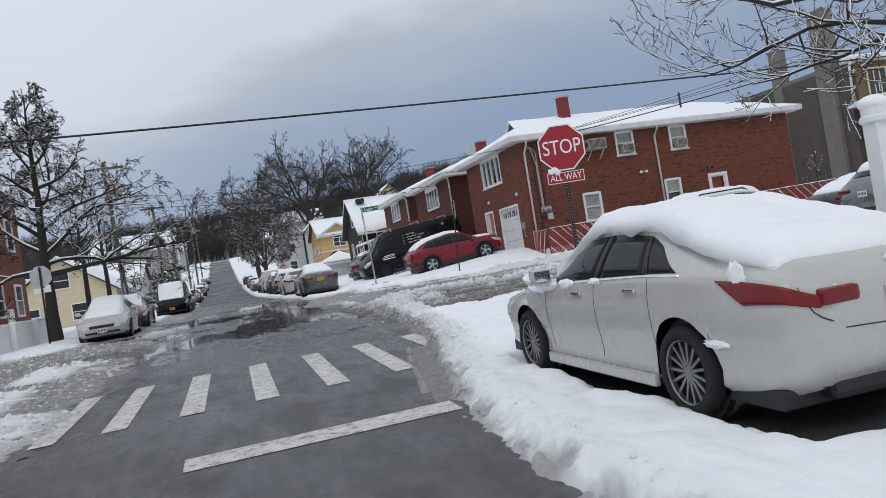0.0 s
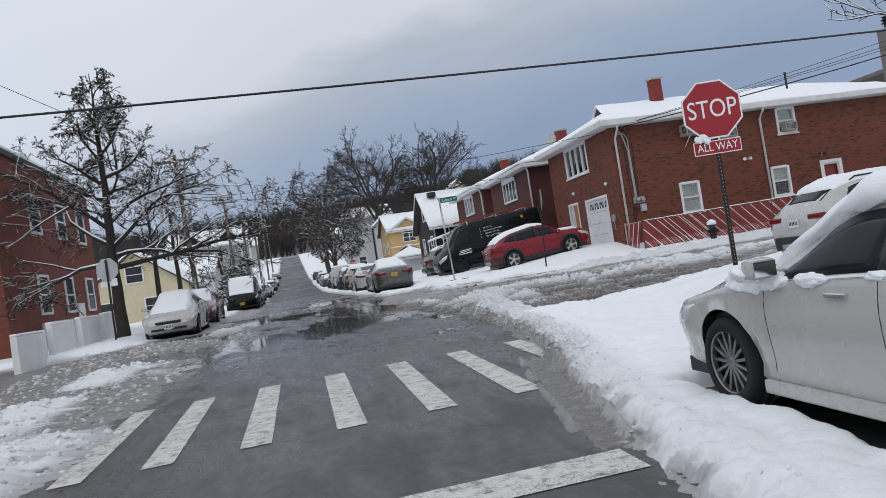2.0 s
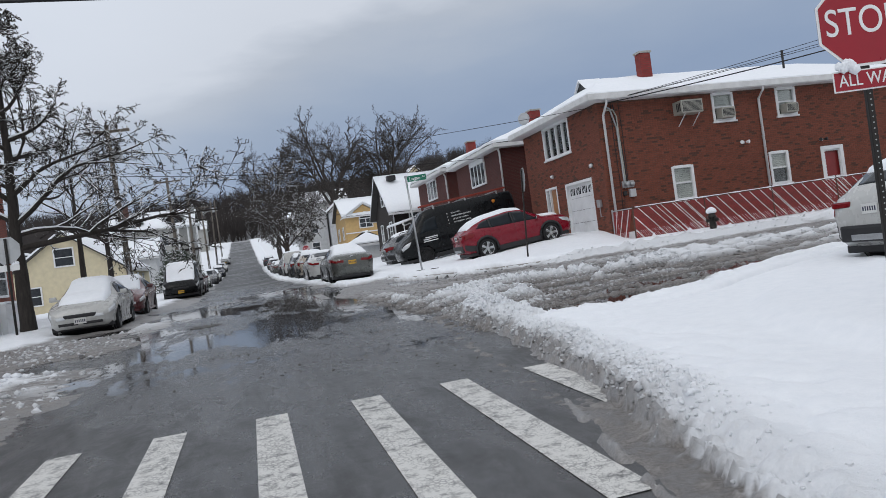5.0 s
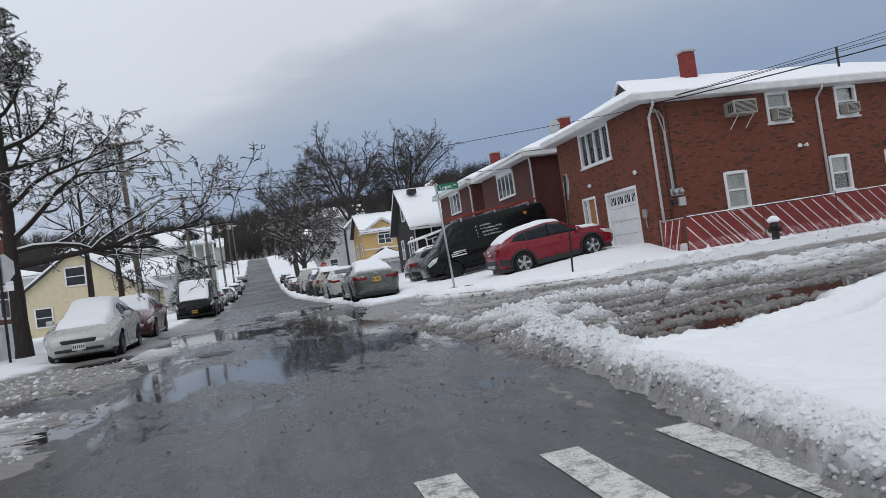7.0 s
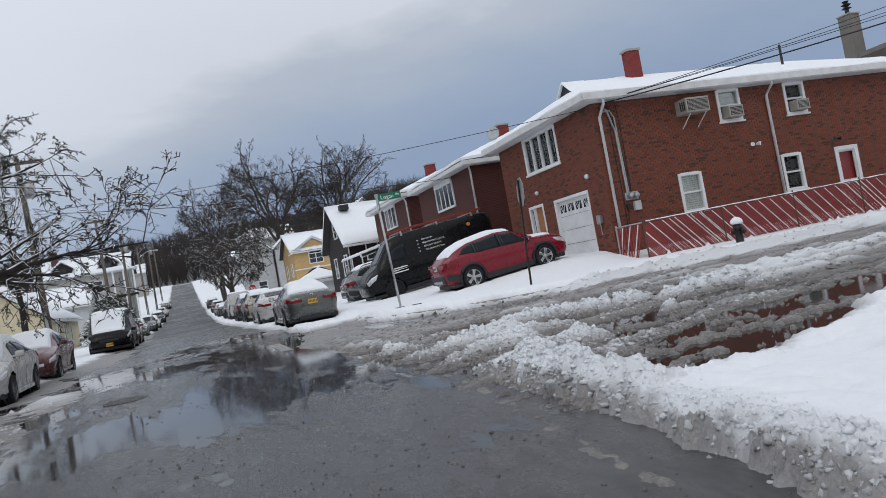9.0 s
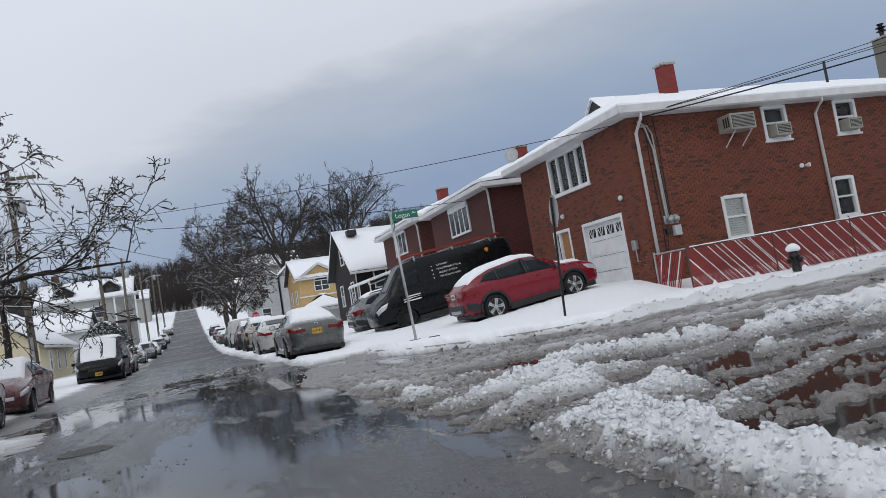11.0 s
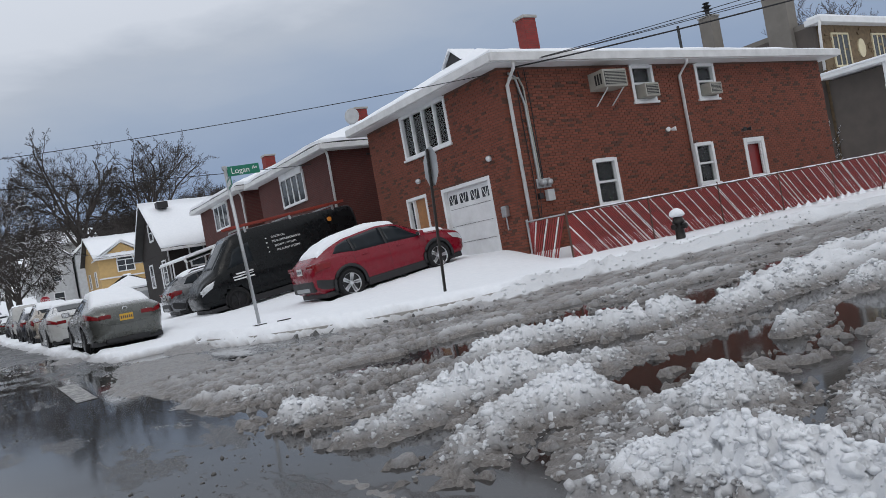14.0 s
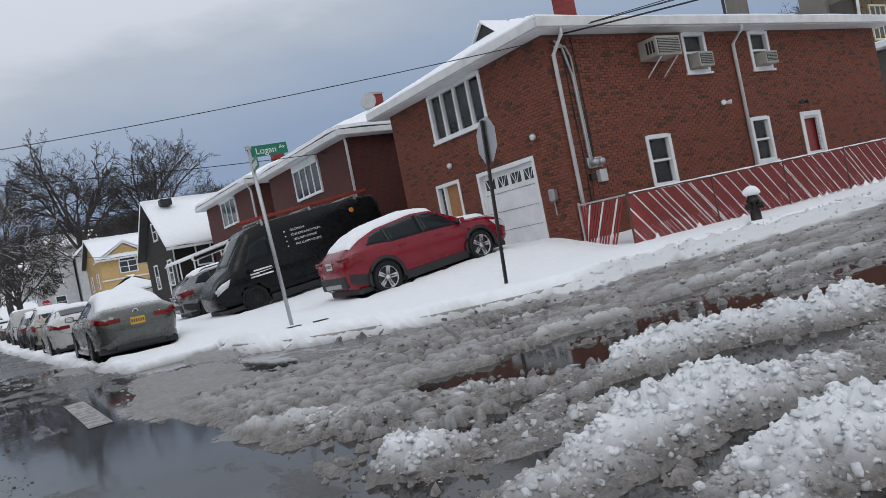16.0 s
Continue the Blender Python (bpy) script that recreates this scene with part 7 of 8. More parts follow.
def crown_tree(label, base, fork, centre, radii, r0, seed, limbs=10, bark=None, group="tall trees", snow=0.0, droop=0.0):
    """A large leafless tree: a trunk that forks into limbs which fill a rounded crown with fine twigs."""
    rnd = random.Random(seed)
    c = thing("bare_tree", label, "tree", Matrix.Translation(base), group)
    o = Vector(base)
    f, ctr = Vector(fork) - o, Vector(centre) - o
    R = Vector(radii)
    trunk, crown, white = Twigs(), Twigs(), Twigs()
    bend = [Vector((0, 0, -0.4)).lerp(f, k / 6) + Vector((rnd.gauss(0, 0.12), rnd.gauss(0, 0.12), 0)) * (0 < k < 6) for k in range(7)]
    trunk.tube(bend, [r0 * (1.25 - 0.5 * k / 6) for k in range(7)], 10)

    def inside(p):
        q = p - ctr
        return (q.x / R.x) ** 2 + (q.y / R.y) ** 2 + (q.z / R.z) ** 2

    def branch(p, d, ln, r, lev, goal=None):
        n = (7, 5, 4, 3, 3)[lev - 1]
        pts, rad, q = [p.copy()], [r], p.copy()
        for i in range(n):
            k = (i + 1) / n
            if goal is not None:
                d = (d * 0.6 + (goal - q).normalized() * (0.25 + 0.5 * k)).normalized()
            j = 0.10 + 0.05 * lev
            d = (d + Vector((rnd.gauss(0, j), rnd.gauss(0, j), rnd.gauss(0, j) + 0.03 - droop * 0.05 * lev))).normalized()
            q = q + d * ln / n
            pts.append(q.copy())
            rad.append(max(0.018, r * (1 - 0.72 * k)))
        crown.tube(pts, rad, 6 if lev == 1 else 4 if lev == 2 else 3)
        if snow and rnd.random() < snow:
            white.tube([v + Vector((0, 0, w * 0.7)) for v, w in zip(pts, rad)], [w * 0.8 for w in rad], 3)
        if lev == 5:
            return
        m = (8, 6, 5, 4)[lev - 1]
        for j in range(m):
            k = 0.22 + 0.78 * (j + rnd.random()) / m
            i = min(n - 1, int(k * n))
            b = pts[i].lerp(pts[i + 1], k * n - i)
            way = (pts[i + 1] - pts[i]).normalized()
            out = (b - ctr).normalized()
            side = Vector((rnd.gauss(0, 1), rnd.gauss(0, 1), rnd.gauss(0.1 - droop, 0.8))).normalized()
            dd = (way * 0.7 + side * 0.75 + out * 0.35).normalized()
            l2 = ln * (0.42 + 0.22 * rnd.random())
            if inside(b + dd * l2) > 1.08:
                l2 *= 0.55
            branch(b, dd, l2, max(0.013, r * (1 - 0.7 * k) * 0.6), lev + 1)

    for k in range(limbs):
        a = 2.4 * k + rnd.gauss(0, 0.25)
        h = -0.25 + 1.2 * (k + 0.5) / limbs
        w = math.sqrt(max(0.05, 1 - min(h, 0.98) ** 2))
        goal = ctr + Vector((R.x * w * math.cos(a), R.y * w * math.sin(a), R.z * h)) * 0.93
        start = f.lerp(Vector((0, 0, 0)), 0.25 * rnd.random())
        d0 = ((goal - start).normalized() + Vector((0, 0, 0.7))).normalized()
        branch(start, d0, (goal - start).length * 1.05, r0 * (0.35 + 0.15 * rnd.random()), 1, goal)
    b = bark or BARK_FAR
    trunk.make("trunk", b, c)
    crown.make("crown", b, c, "dense bare branches and twigs")
    if white.v:
        white.make("branch_snow", SNOW, c, "snow along the branches")
    return c


crown_tree("large spreading bare tree with rounded crown behind the houses", (16.6, 125, at(16.6, 125)), (14.9, 125, 12.2), (14.2, 125, 17.6), (6.4, 6.0, 7.4), 0.62, 7)
crown_tree("large broad bare tree with rounded crown behind the houses", (24.0, 128, at(24, 128)), (25.0, 128, 11.5), (27.0, 128, 17.2), (7.2, 6.5, 7.6), 0.66, 19)
crown_tree("dense bare tree with snowy twigs beside the far street", (5.4, 100, at(5.4, 100)), (5.5, 100, 5.0), (5.7, 100, 9.4), (4.6, 4.6, 5.4), 0.34, 41, 9, group="", snow=0.25, droop=0.5)
crown_tree("bare tree with thin crown up the far street", (6.5, 140, at(6.5, 140)), (6.5, 140, 10.0), (6.3, 140, 16.0), (6.2, 6, 7.2), 0.42, 43, 7)
bare_tree("bare tree with snowy twigs reaching over the pavement", (12.4, 9.4, at(12.4, 9.4)), 8.8, 0.2, 57, [(3.9, (-4.6, 0.8, 4.2), 0.085), (4.2, (-4.5, -0.4, 4.8), 0.075), (4.4, (-4.2, 1.8, 4.6), 0.07), (3.8, (-3.7, 2.0, 3.9), 0.06), (3.7, (-3.4, 0.4, 3.5), 0.055), (4.5, (-4.0, 0.6, 5.4), 0.06)], first=0.5, count=8, spread=0.8, density=1.4, rmin=0.005)
for i, (x_, y_, h_) in enumerate(((60, 50, 13), (67, 51.5, 13))):
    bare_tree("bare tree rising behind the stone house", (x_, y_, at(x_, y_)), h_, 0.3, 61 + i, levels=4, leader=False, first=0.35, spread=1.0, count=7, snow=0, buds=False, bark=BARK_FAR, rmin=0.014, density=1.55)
bare_tree("small bare shrub tree beside the stone house", (31.3, 33.4, at(31.3, 33.4)), 2.6, 0.05, 71, levels=3, first=0.2, count=9, snow=0.5, group="")


def far_woods():
    """Leafless woods on the far slopes: thousands of small twiggy crowns."""
    rnd = random.Random(3)
    v, f = [], []

    def tree(x, y, h):
        z = float(lie(x, y)) - 0.5
        for k in range(24):
            a = rnd.random() * 6.28
            s = h * (0.10 + 0.28 * rnd.random())
            zz = z + h * (0.15 + 0.45 * rnd.random())
            tx, ty, tz = x + math.cos(a) * s, y + math.sin(a) * s * 0.6, zz + h * (0.25 + 0.3 * rnd.random())
            w = h * 0.011
            n = len(v)
            v.extend([(x - w, y, zz - h * 0.15), (x + w, y, zz - h * 0.15), (tx, ty, tz)])
            f.append((n, n + 1, n + 2))
            for q in (0.4, 0.7):
                mx, my, mz = x + (tx - x) * q, y + (ty - y) * q, zz + (tz - zz) * q
                n = len(v)
                b = rnd.random() * 6.28
                v.extend([(mx - w * 0.6, my, mz), (mx + w * 0.6, my, mz), (mx + math.cos(b) * s * 0.5, my + math.sin(b) * s * 0.3, mz + s * 0.4)])
                f.append((n, n + 1, n + 2))
        n = len(v)
        v.extend([(x - h * 0.014, y, z), (x + h * 0.014, y, z), (x, y, z + h * 0.6)])
        f.append((n, n + 1, n + 2))
    for _ in range(3200):
        y = 160 + 520 * rnd.random() ** 0.8
        x = rnd.uniform(-0.55, 0.75) * (y + 60)
        if -14 < x < 16 and y < 330:
            continue
        if y < 220 and x < 30:
            continue
        if x < -10 and y < 260 and rnd.random() < 0.6:
            continue
        tree(x, y, 11 + 6 * rnd.random())
    for _ in range(420):
        y = rnd.uniform(140, 300)
        tree(rnd.choice((-1, 1)) * rnd.uniform(15, 75), y, 9 + 5 * rnd.random())
    me = bpy.data.meshes.new("far_woods")
    me.from_pydata(v, [], f)
    me.materials.append(WOODS)
    tagged(new("far_woods", me), "leafless brown-grey woods on the far hillside", "woods", kind="stuff")


WOODS = plain("winter_woods", (0.050, 0.043, 0.041), 0.95, var=0.4, scale=0.05, bump=0, fine=0.4)
far_woods()


def evergreen(x, y, h, r, seed):
    """A snow-laden evergreen: drooping sprays of small leaves, clumps of snow on them."""
    rnd = random.Random(seed)
    c = thing("evergreen_shrub", "dark evergreen shrub laden with snow", "shrub", Matrix.Translation((x, y, at(x, y))))
    lv, sn = Twigs(), Twigs()
    for _ in range(900):
        a, k = rnd.random() * 6.28, rnd.random()
        rr = r * (1 - k * 0.75) * (0.6 + 0.45 * rnd.random())
        p = Vector((math.cos(a) * rr, math.sin(a) * rr, 0.3 + k * h))
        for _ in range(4):
            q = p + Vector((rnd.gauss(0, 0.12), rnd.gauss(0, 0.12), rnd.gauss(0, 0.1)))
            n = len(lv.v)
            d = Vector((math.cos(a) * 0.22, math.sin(a) * 0.22, -0.12 + 0.1 * rnd.random()))
            s = Vector((-math.sin(a) * 0.06, math.cos(a) * 0.06, 0.0))
            lv.v += [tuple(q - s), tuple(q + d * 0.5 + Vector((0, 0, 0.03))), tuple(q + s), tuple(q + d)]
            lv.f += [(n, n + 1, n + 3), (n + 1, n + 2, n + 3)]
        if rnd.random() < 0.33:
            b = 0.09 + 0.12 * rnd.random()
            n = len(sn.v)
            for i in range(6):
                t = i * math.pi / 3
                sn.v.append((p.x + b * math.cos(t) * (0.7 + 0.6 * rnd.random()), p.y + b * math.sin(t), p.z + 0.05))
            sn.v.append((p.x, p.y, p.z + 0.05 + b * 0.6))
            sn.f += [(n + i, n + (i + 1) % 6, n + 6) for i in range(6)]
    lv.make("foliage", LEAF, c, smooth=False)["kind"] = "stuff"
    sn.make("snow", SNOW, c, "clumps of snow")["kind"] = "stuff"
    part("stem", T([(0, 0, -0.2), (0, 0, h * 0.8)], [0.09, 0.03], 8), BARK, c)


LEAF = plain("evergreen_leaf", (0.035, 0.05, 0.03), 0.6, var=0.5)
evergreen(-5.0, 72, 3.2, 2.3, 5)
evergreen(-4.6, 76, 2.8, 1.8, 6)

# ---- poles and wires ----


def wire(pts, r=0.012, sag=0.0, name="overhead_wire", label="thin black overhead cable"):
    a, b = Vector(pts[0]), Vector(pts[1])
    n = 22
    path = [a.lerp(b, i / n) - Vector((0, 0, sag * 4 * (i / n) * (1 - i / n))) for i in range(n + 1)]
    return tagged(link_mesh(name, T(path, r, 5), WIRE), label, "cable", "overhead cables")


def utility_pole(x, y, ztop, arm=True, lean=0.0, seed=0, lamp=False):
    z = at(x, y)
    h = ztop - z
    c = thing("utility_pole", "weathered wooden utility pole carrying cables", "utility pole", Matrix.Translation((x, y, z)) @ Matrix.Rotation(radians(lean), 4, "Y"), "utility poles")
    part("pole", T([(0, 0, -0.3), (0, 0, h * 0.5), (0, 0, h)], [0.17, 0.145, 0.11], 12), POLEWOOD, c, smooth=True)
    if arm:
        part("crossarm", B((-1.15, -0.06, h - 0.45), (1.15, 0.06, h - 0.3), 0.01), POLEWOOD, c)
        for s in (-1, 1):
            part("brace", T([(s * 0.7, -0.07, h - 0.42), (0, -0.12, h - 1.1)], 0.02, 6), STEEL, c)
        for u in (-1.05, -0.55, 0.55, 1.05):
            part("insulator", lathe(bmesh.new(), [(0.03, 0.0), (0.05, 0.05), (0.03, 0.09), (0.05, 0.12), (0.015, 0.17)], 10, Matrix.Translation((u, 0, h - 0.3)) @ Matrix.Rotation(radians(90), 4, "X")), GREYWHITE, c)
    if seed % 2 == 0:
        part("transformer", lathe(bmesh.new(), [(0.2, 0.0), (0.24, 0.04), (0.24, 0.75), (0.2, 0.8), (0.05, 0.86)], 16, Matrix.Translation((0.34, 0, h - 2.1)) @ Matrix.Rotation(radians(90), 4, "X")), STEEL, c, smooth=True)
    if lamp:
        part("lamp_arm", T([(0, 0, h - 1.6), (1.2, 0, h - 0.9), (2.2, 0, h - 0.85)], 0.035, 8), STEEL, c)
        part("lamp_head", B((2.1, -0.12, h - 0.95), (2.8, 0.12, h - 0.8), 0.05), STEEL, c)
    part("cable_guard", B((-0.06, -0.2, 0.1), (0.06, -0.14, 2.4), 0.01), STEEL, c)
    return c


POLES = [(-5.75, 50.5, 10.9), (-5.4, 79, 11.6), (-5.2, 98, 12.2), (-4.9, 128, 13.6), (-4.5, 152, 16.5), (-4.3, 185, 20)]
for i, (x_, y_, z_) in enumerate(POLES):
    utility_pole(x_, y_, z_, i in (0, 1, 3), -1.5 if i == 0 else 0.8 * (-1) ** i, i, i == 3)
for (a, b) in zip(POLES, POLES[1:]):
    for dx, dz in ((-1.0, -0.15), (0.55, -0.15), (0.1, -2.6), (0.12, -3.1)):
        wire([(a[0] + dx, a[1], a[2] + dz), (b[0] + dx, b[1], b[2] + dz)], 0.016, 0.55)
wire([(-14, 14.4, 4.85), (34, 15.5, 5.4)], 0.02, 0.3, label="thick black cable slung across the street")
wire([(-5.6, 50.4, 8.1), (13.45, 31.9, 6.2)], 0.011, 0.3)
wire([(-5.6, 50.4, 8.0), (13.4, 44.0, 6.2)], 0.014, 0.3)
wire([(13.95, 31.5, 6.25), (33, 18.0, 8.6)], 0.022, 0.45)
for dz, yy in ((0.5, 18.5), (1.0, 19.0), (0.15, 17.5)):
    wire([(14.1, 31.5, 6.35), (34, yy, 8.6 + dz)], 0.010, 0.3)
wire([(-5.6, 50.6, 8.3), (13.0, 92, 7.0)], 0.016, 0.5)
wire([(-5.4, 79, 9.6), (13.0, 100, 8.0)], 0.016, 0.4)
wire([(-5.75, 50.5, 10.6), (-20, -4, 14)], 0.014, 0.5)
wire([(-5.75, 50.5, 9.0), (-16, 40, 6)], 0.012, 0.3)


# ---- the other houses ----


def face_matrix(x0, x1, y0, y1, face):
    if face == "S":
        return at_wall((x0, y0), (1, 0))
    if face == "E":
        return at_wall((x1, y0), (0, 1))
    return Matrix.Translation((x0, y0, 0)) @ Matrix(((0, 1, 0, 0), (1, 0, 0, 0), (0, 0, 1, 0), (0, 0, 0, 1)))


def flat_window(parent, m, u0, u1, z0, z1, panes=1, sash=True, frame=None, arch=False):
    """A window of a farther house: casing, sash bars and dark panes, proud of the wall."""
    f = 0.10
    bm = bmesh.new()
    box(bm, (u0 - f, -0.07, z0 - f), (u0, 0.02, z1 + f), 0.01)
    box(bm, (u1, -0.07, z0 - f), (u1 + f, 0.02, z1 + f), 0.01)
    box(bm, (u0, -0.07, z1), (u1, 0.02, z1 + f), 0.01)
    box(bm, (u0, -0.09, z0 - f), (u1, 0.02, z0), 0.01)
    for i in range(1, panes):
        x = u0 + (u1 - u0) * i / panes
        box(bm, (x - 0.04, -0.06, z0), (x + 0.04, 0.02, z1), 0.005)
    if sash:
        box(bm, (u0, -0.055, (z0 + z1) / 2 - 0.03), (u1, 0.02, (z0 + z1) / 2 + 0.03), 0.005)
    bmesh.ops.transform(bm, matrix=m, verts=bm.verts)
    w = part("window", bm, frame or WHITE, parent)
    for i in range(panes):
        a, b = u0 + (u1 - u0) * i / panes, u0 + (u1 - u0) * (i + 1) / panes
        part("pane", B((a, -0.03, z0), (b, -0.012, z1), 0, m), PANE, w)
    if arch:
        r = (u1 - u0) / 2
        pts = [(u0 + r + r * math.cos(t), z1 + f + r * math.sin(t)) for t in np.linspace(0, math.pi, 12)]
        part("arched_pane", prism(bmesh.new(), pts, 0.03, m @ Matrix.Translation((0, -0.04, 0))), PANE, w)
        bm = bmesh.new()
        tube(bm, [m @ Vector((x, -0.04, z)) for x, z in pts], 0.06, 6)
        part("arched_casing", bm, frame or WHITE, w)
    return w


def house(name, label, x0, x1, y0, y1, z0, z1, mat, roof, rise, axis="x", windows=(), over=0.35, courses=0.0, course_mat=None):
    h = thing(name, label, "house", kind="structure")
    part("walls", B((x0, y0, z0), (x1, y1, z1)), mat, h)
    if courses:
        # lapped boards
        n = int((z1 - z0) / courses)
        for k in range(n):
            z = z0 + k * courses
            bm = bmesh.new()
            box(bm, (x0 - 0.02, y0 - 0.025, z), (x1 + 0.02, y0 + 0.01, z + courses * 0.93))
            if k % 1 == 0:
                box(bm, (x0 - 0.025, y0, z), (x0 + 0.01, y1, z + courses * 0.93))
                box(bm, (x1 - 0.01, y0, z), (x1 + 0.025, y1, z + courses * 0.93))
            part("board", bm, course_mat or mat, h)
    if roof == "gable":
        gable_roof(h, x0, x1, y0, y1, z1, rise, axis, over, gable_mat=mat)
        bm = bmesh.new()
        if axis == "x":
            for yy in (y0 - over - 0.06, y1 + over):
                zz = z1 - rise / ((y1 - y0) / 2) * over
                box(bm, (x0 - over, yy, zz - 0.06), (x1 + over, yy + 0.06, zz + 0.1), 0.01)
        else:
            for xx in (x0 - over - 0.06, x1 + over):
                zz = z1 - rise / ((x1 - x0) / 2) * over
                box(bm, (xx, y0 - over, zz - 0.06), (xx + 0.06, y1 + over, zz + 0.1), 0.01)
        part("gutter", bm, GUTTER, h)
    elif roof == "hip":
        part("soffit", B((x0 - over, y0 - over, z1), (x1 + over, y1 + over, z1 + 0.1), 0.01), WHITE, h)
        bm = bmesh.new()
        box(bm, (x0 - over - 0.08, y0 - over - 0.08, z1 + 0.02), (x1 + over, y0 - over - 0.003, z1 + 0.22), 0.015)
        box(bm, (x0 - over - 0.08, y0 - over, z1 + 0.02), (x0 - over - 0.003, y1 + over, z1 + 0.22), 0.015)
        part("gutter", bm, GUTTER, h)
        hip_roof("roof", h, x0, x1, y0, y1, z1 + 0.1, rise, over, ridge_axis=axis)
    else:
        part("parapet", B((x0 - 0.1, y0 - 0.1, z1), (x1 + 0.1, y1 + 0.1, z1 + 0.22), 0.02), BLACKTRIM if roof == "dark" else WHITE, h)
        part("roof_snow", B((x0 - 0.08, y0 - 0.08, z1 + 0.224), (x1 + 0.08, y1 + 0.08, z1 + 0.36), 0.05), SNOW, h, "white snow blanket")
    for face, *w in windows:
        kw = w.pop() if isinstance(w[-1], dict) else {}
        flat_window(h, face_matrix(x0, x1, y0, y1, face), *w, **kw)
    return h


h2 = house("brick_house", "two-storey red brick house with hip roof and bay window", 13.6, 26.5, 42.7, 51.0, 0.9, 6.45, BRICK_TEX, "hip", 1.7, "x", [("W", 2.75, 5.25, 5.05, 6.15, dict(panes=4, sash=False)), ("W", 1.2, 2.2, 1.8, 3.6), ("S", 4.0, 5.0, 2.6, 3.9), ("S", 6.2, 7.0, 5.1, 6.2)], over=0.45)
part("white_panel", B((13.5, 45.4, 6.15), (13.62, 48.0, 6.44), 0.01), WHITE, h2)
pipe(h2, [(13.35, 42.35, 6.5), (13.5, 42.55, 6.2), (13.52, 42.62, 1.4)])
pipe(h2, [(15.2, 42.6, 6.2), (16.2, 42.6, 6.1), (16.3, 42.62, 1.4)], 0.035, BLACKTRIM, "conduit")
chimney(h2, 17.6, 47.2, 7.2, 9.0, 0.6, 0.6)
l_ = thing("satellite_dish", "pale round satellite dish on the snowy roof", "satellite dish", Matrix.Translation((16.0, 45.0, 7.75)))
part("dish", lathe(bmesh.new(), [(0.02, 0.09), (0.2, 0.06), (0.34, 0.0), (0.34, -0.02), (0.2, 0.03), (0.02, 0.06)], 20, Matrix.Rotation(radians(20), 4, "X") @ Matrix.Translation((0, 0, 0.5))), GREYWHITE, l_, smooth=True)
part("mast", T([(0, 0.1, -0.3), (0, 0.1, 0.45)], 0.025), STEEL, l_)
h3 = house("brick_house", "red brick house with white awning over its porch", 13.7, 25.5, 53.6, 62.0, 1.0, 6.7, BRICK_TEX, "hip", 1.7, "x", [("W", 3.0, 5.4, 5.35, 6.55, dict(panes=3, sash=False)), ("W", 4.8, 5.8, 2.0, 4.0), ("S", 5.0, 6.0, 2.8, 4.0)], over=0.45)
part("white_panel", B((13.6, 56.5, 6.57), (13.72, 59.2, 6.69), 0.01), WHITE, h3)
pipe(h3, [(13.35, 53.3, 6.7), (13.55, 53.5, 6.4), (13.6, 53.53, 1.4)])
chimney(h3, 17.0, 58.0, 7.5, 9.1, 0.6, 0.6)
aw = thing("porch_awning", "white scalloped metal awning on thin posts with snow", "awning")
bm = bmesh.new()
prism(bm, [(10.9, 3.85), (13.66, 4.45), (13.66, 4.53), (10.9, 3.93)], 6.2, Matrix.Translation((0, 56.2, 0)))
part("canopy", bm, WHITE, aw)
for k in range(21):
    part("valance", lathe(bmesh.new(), [(0.14, 0.0), (0.14, 0.02)], 10, Matrix.Translation((11.0 + k * 0.13, 56.2 - 0.01, 3.80 + k * 0.13 * 0.22))), WHITE, aw)
part("canopy_snow", prism(bmesh.new(), [(10.95, 3.94), (13.64, 4.53), (13.64, 4.66), (10.98, 4.05)], 6.1, Matrix.Translation((0, 56.25, 0))), SNOW, aw, "snow on the awning")
for px_, py_ in ((11.0, 56.3), (11.0, 59.3), (11.0, 62.3), (12.4, 56.3)):
    part("post", T([(px_, py_, at(px_, py_)), (px_, py_, 3.9 + (px_ - 11) * 0.2)], 0.04), WHITE, aw)

dk = house("dark_house", "dark brown shingled house with steep snowy roof", 11.2, 22.0, 64.3, 72.2, 1.0, 5.35, BROWN, "gable", 2.9, "x", [("S", 1.3, 2.1, 3.85, 5.1), ("S", 4.0, 4.8, 3.85, 5.1), ("W", 1.0, 1.9, 3.0, 4.4), ("W", 5.0, 5.9, 3.0, 4.4), ("W", 3.4, 4.4, 6.0, 7.0)], over=0.5, courses=0.28)
dk.location.x = 0.8
pipe(dk, [(11.15, 63.75, 5.1), (11.15, 64.2, 4.9), (11.15, 64.22, 1.3)])
part("roof_box", B((11.6, 66.9, 7.95), (12.3, 67.6, 8.35), 0.04), BLACKTRIM, dk)
sh = house("small_garage", "low garage with pointed snowy roof", 9.9, 13.2, 74.5, 78.5, 1.1, 3.0, GREYWHITE, "hip", 1.1, "x", (), 0.25)

yl = house("yellow_house", "ochre two-storey house with white trimmed windows", 10.3, 18.0, 92.0, 101.0, 1.2, 7.0, YELLOW, "gable", 2.1, "x", [("S", 1.65, 3.05, 5.55, 6.5, dict(panes=2, arch=True)), ("S", 1.55, 3.0, 3.2, 4.55, dict(panes=2)), ("S", 5.0, 5.8, 5.7, 6.8), ("W", 2.0, 3.0, 4.5, 5.8), ("W", 6.0, 7.0, 4.5, 5.8)], over=0.4)
yl.location.x = 1.6
g_ = bmesh.new()
prism(g_, [(10.1, 6.9), (12.5, 8.35), (14.9, 6.9), (14.9, 6.75), (12.5, 8.2), (10.1, 6.75)], 3.0, Matrix.Translation((0, 91.6, 0)))
part("front_gable_roof", g_, WHITE, yl)
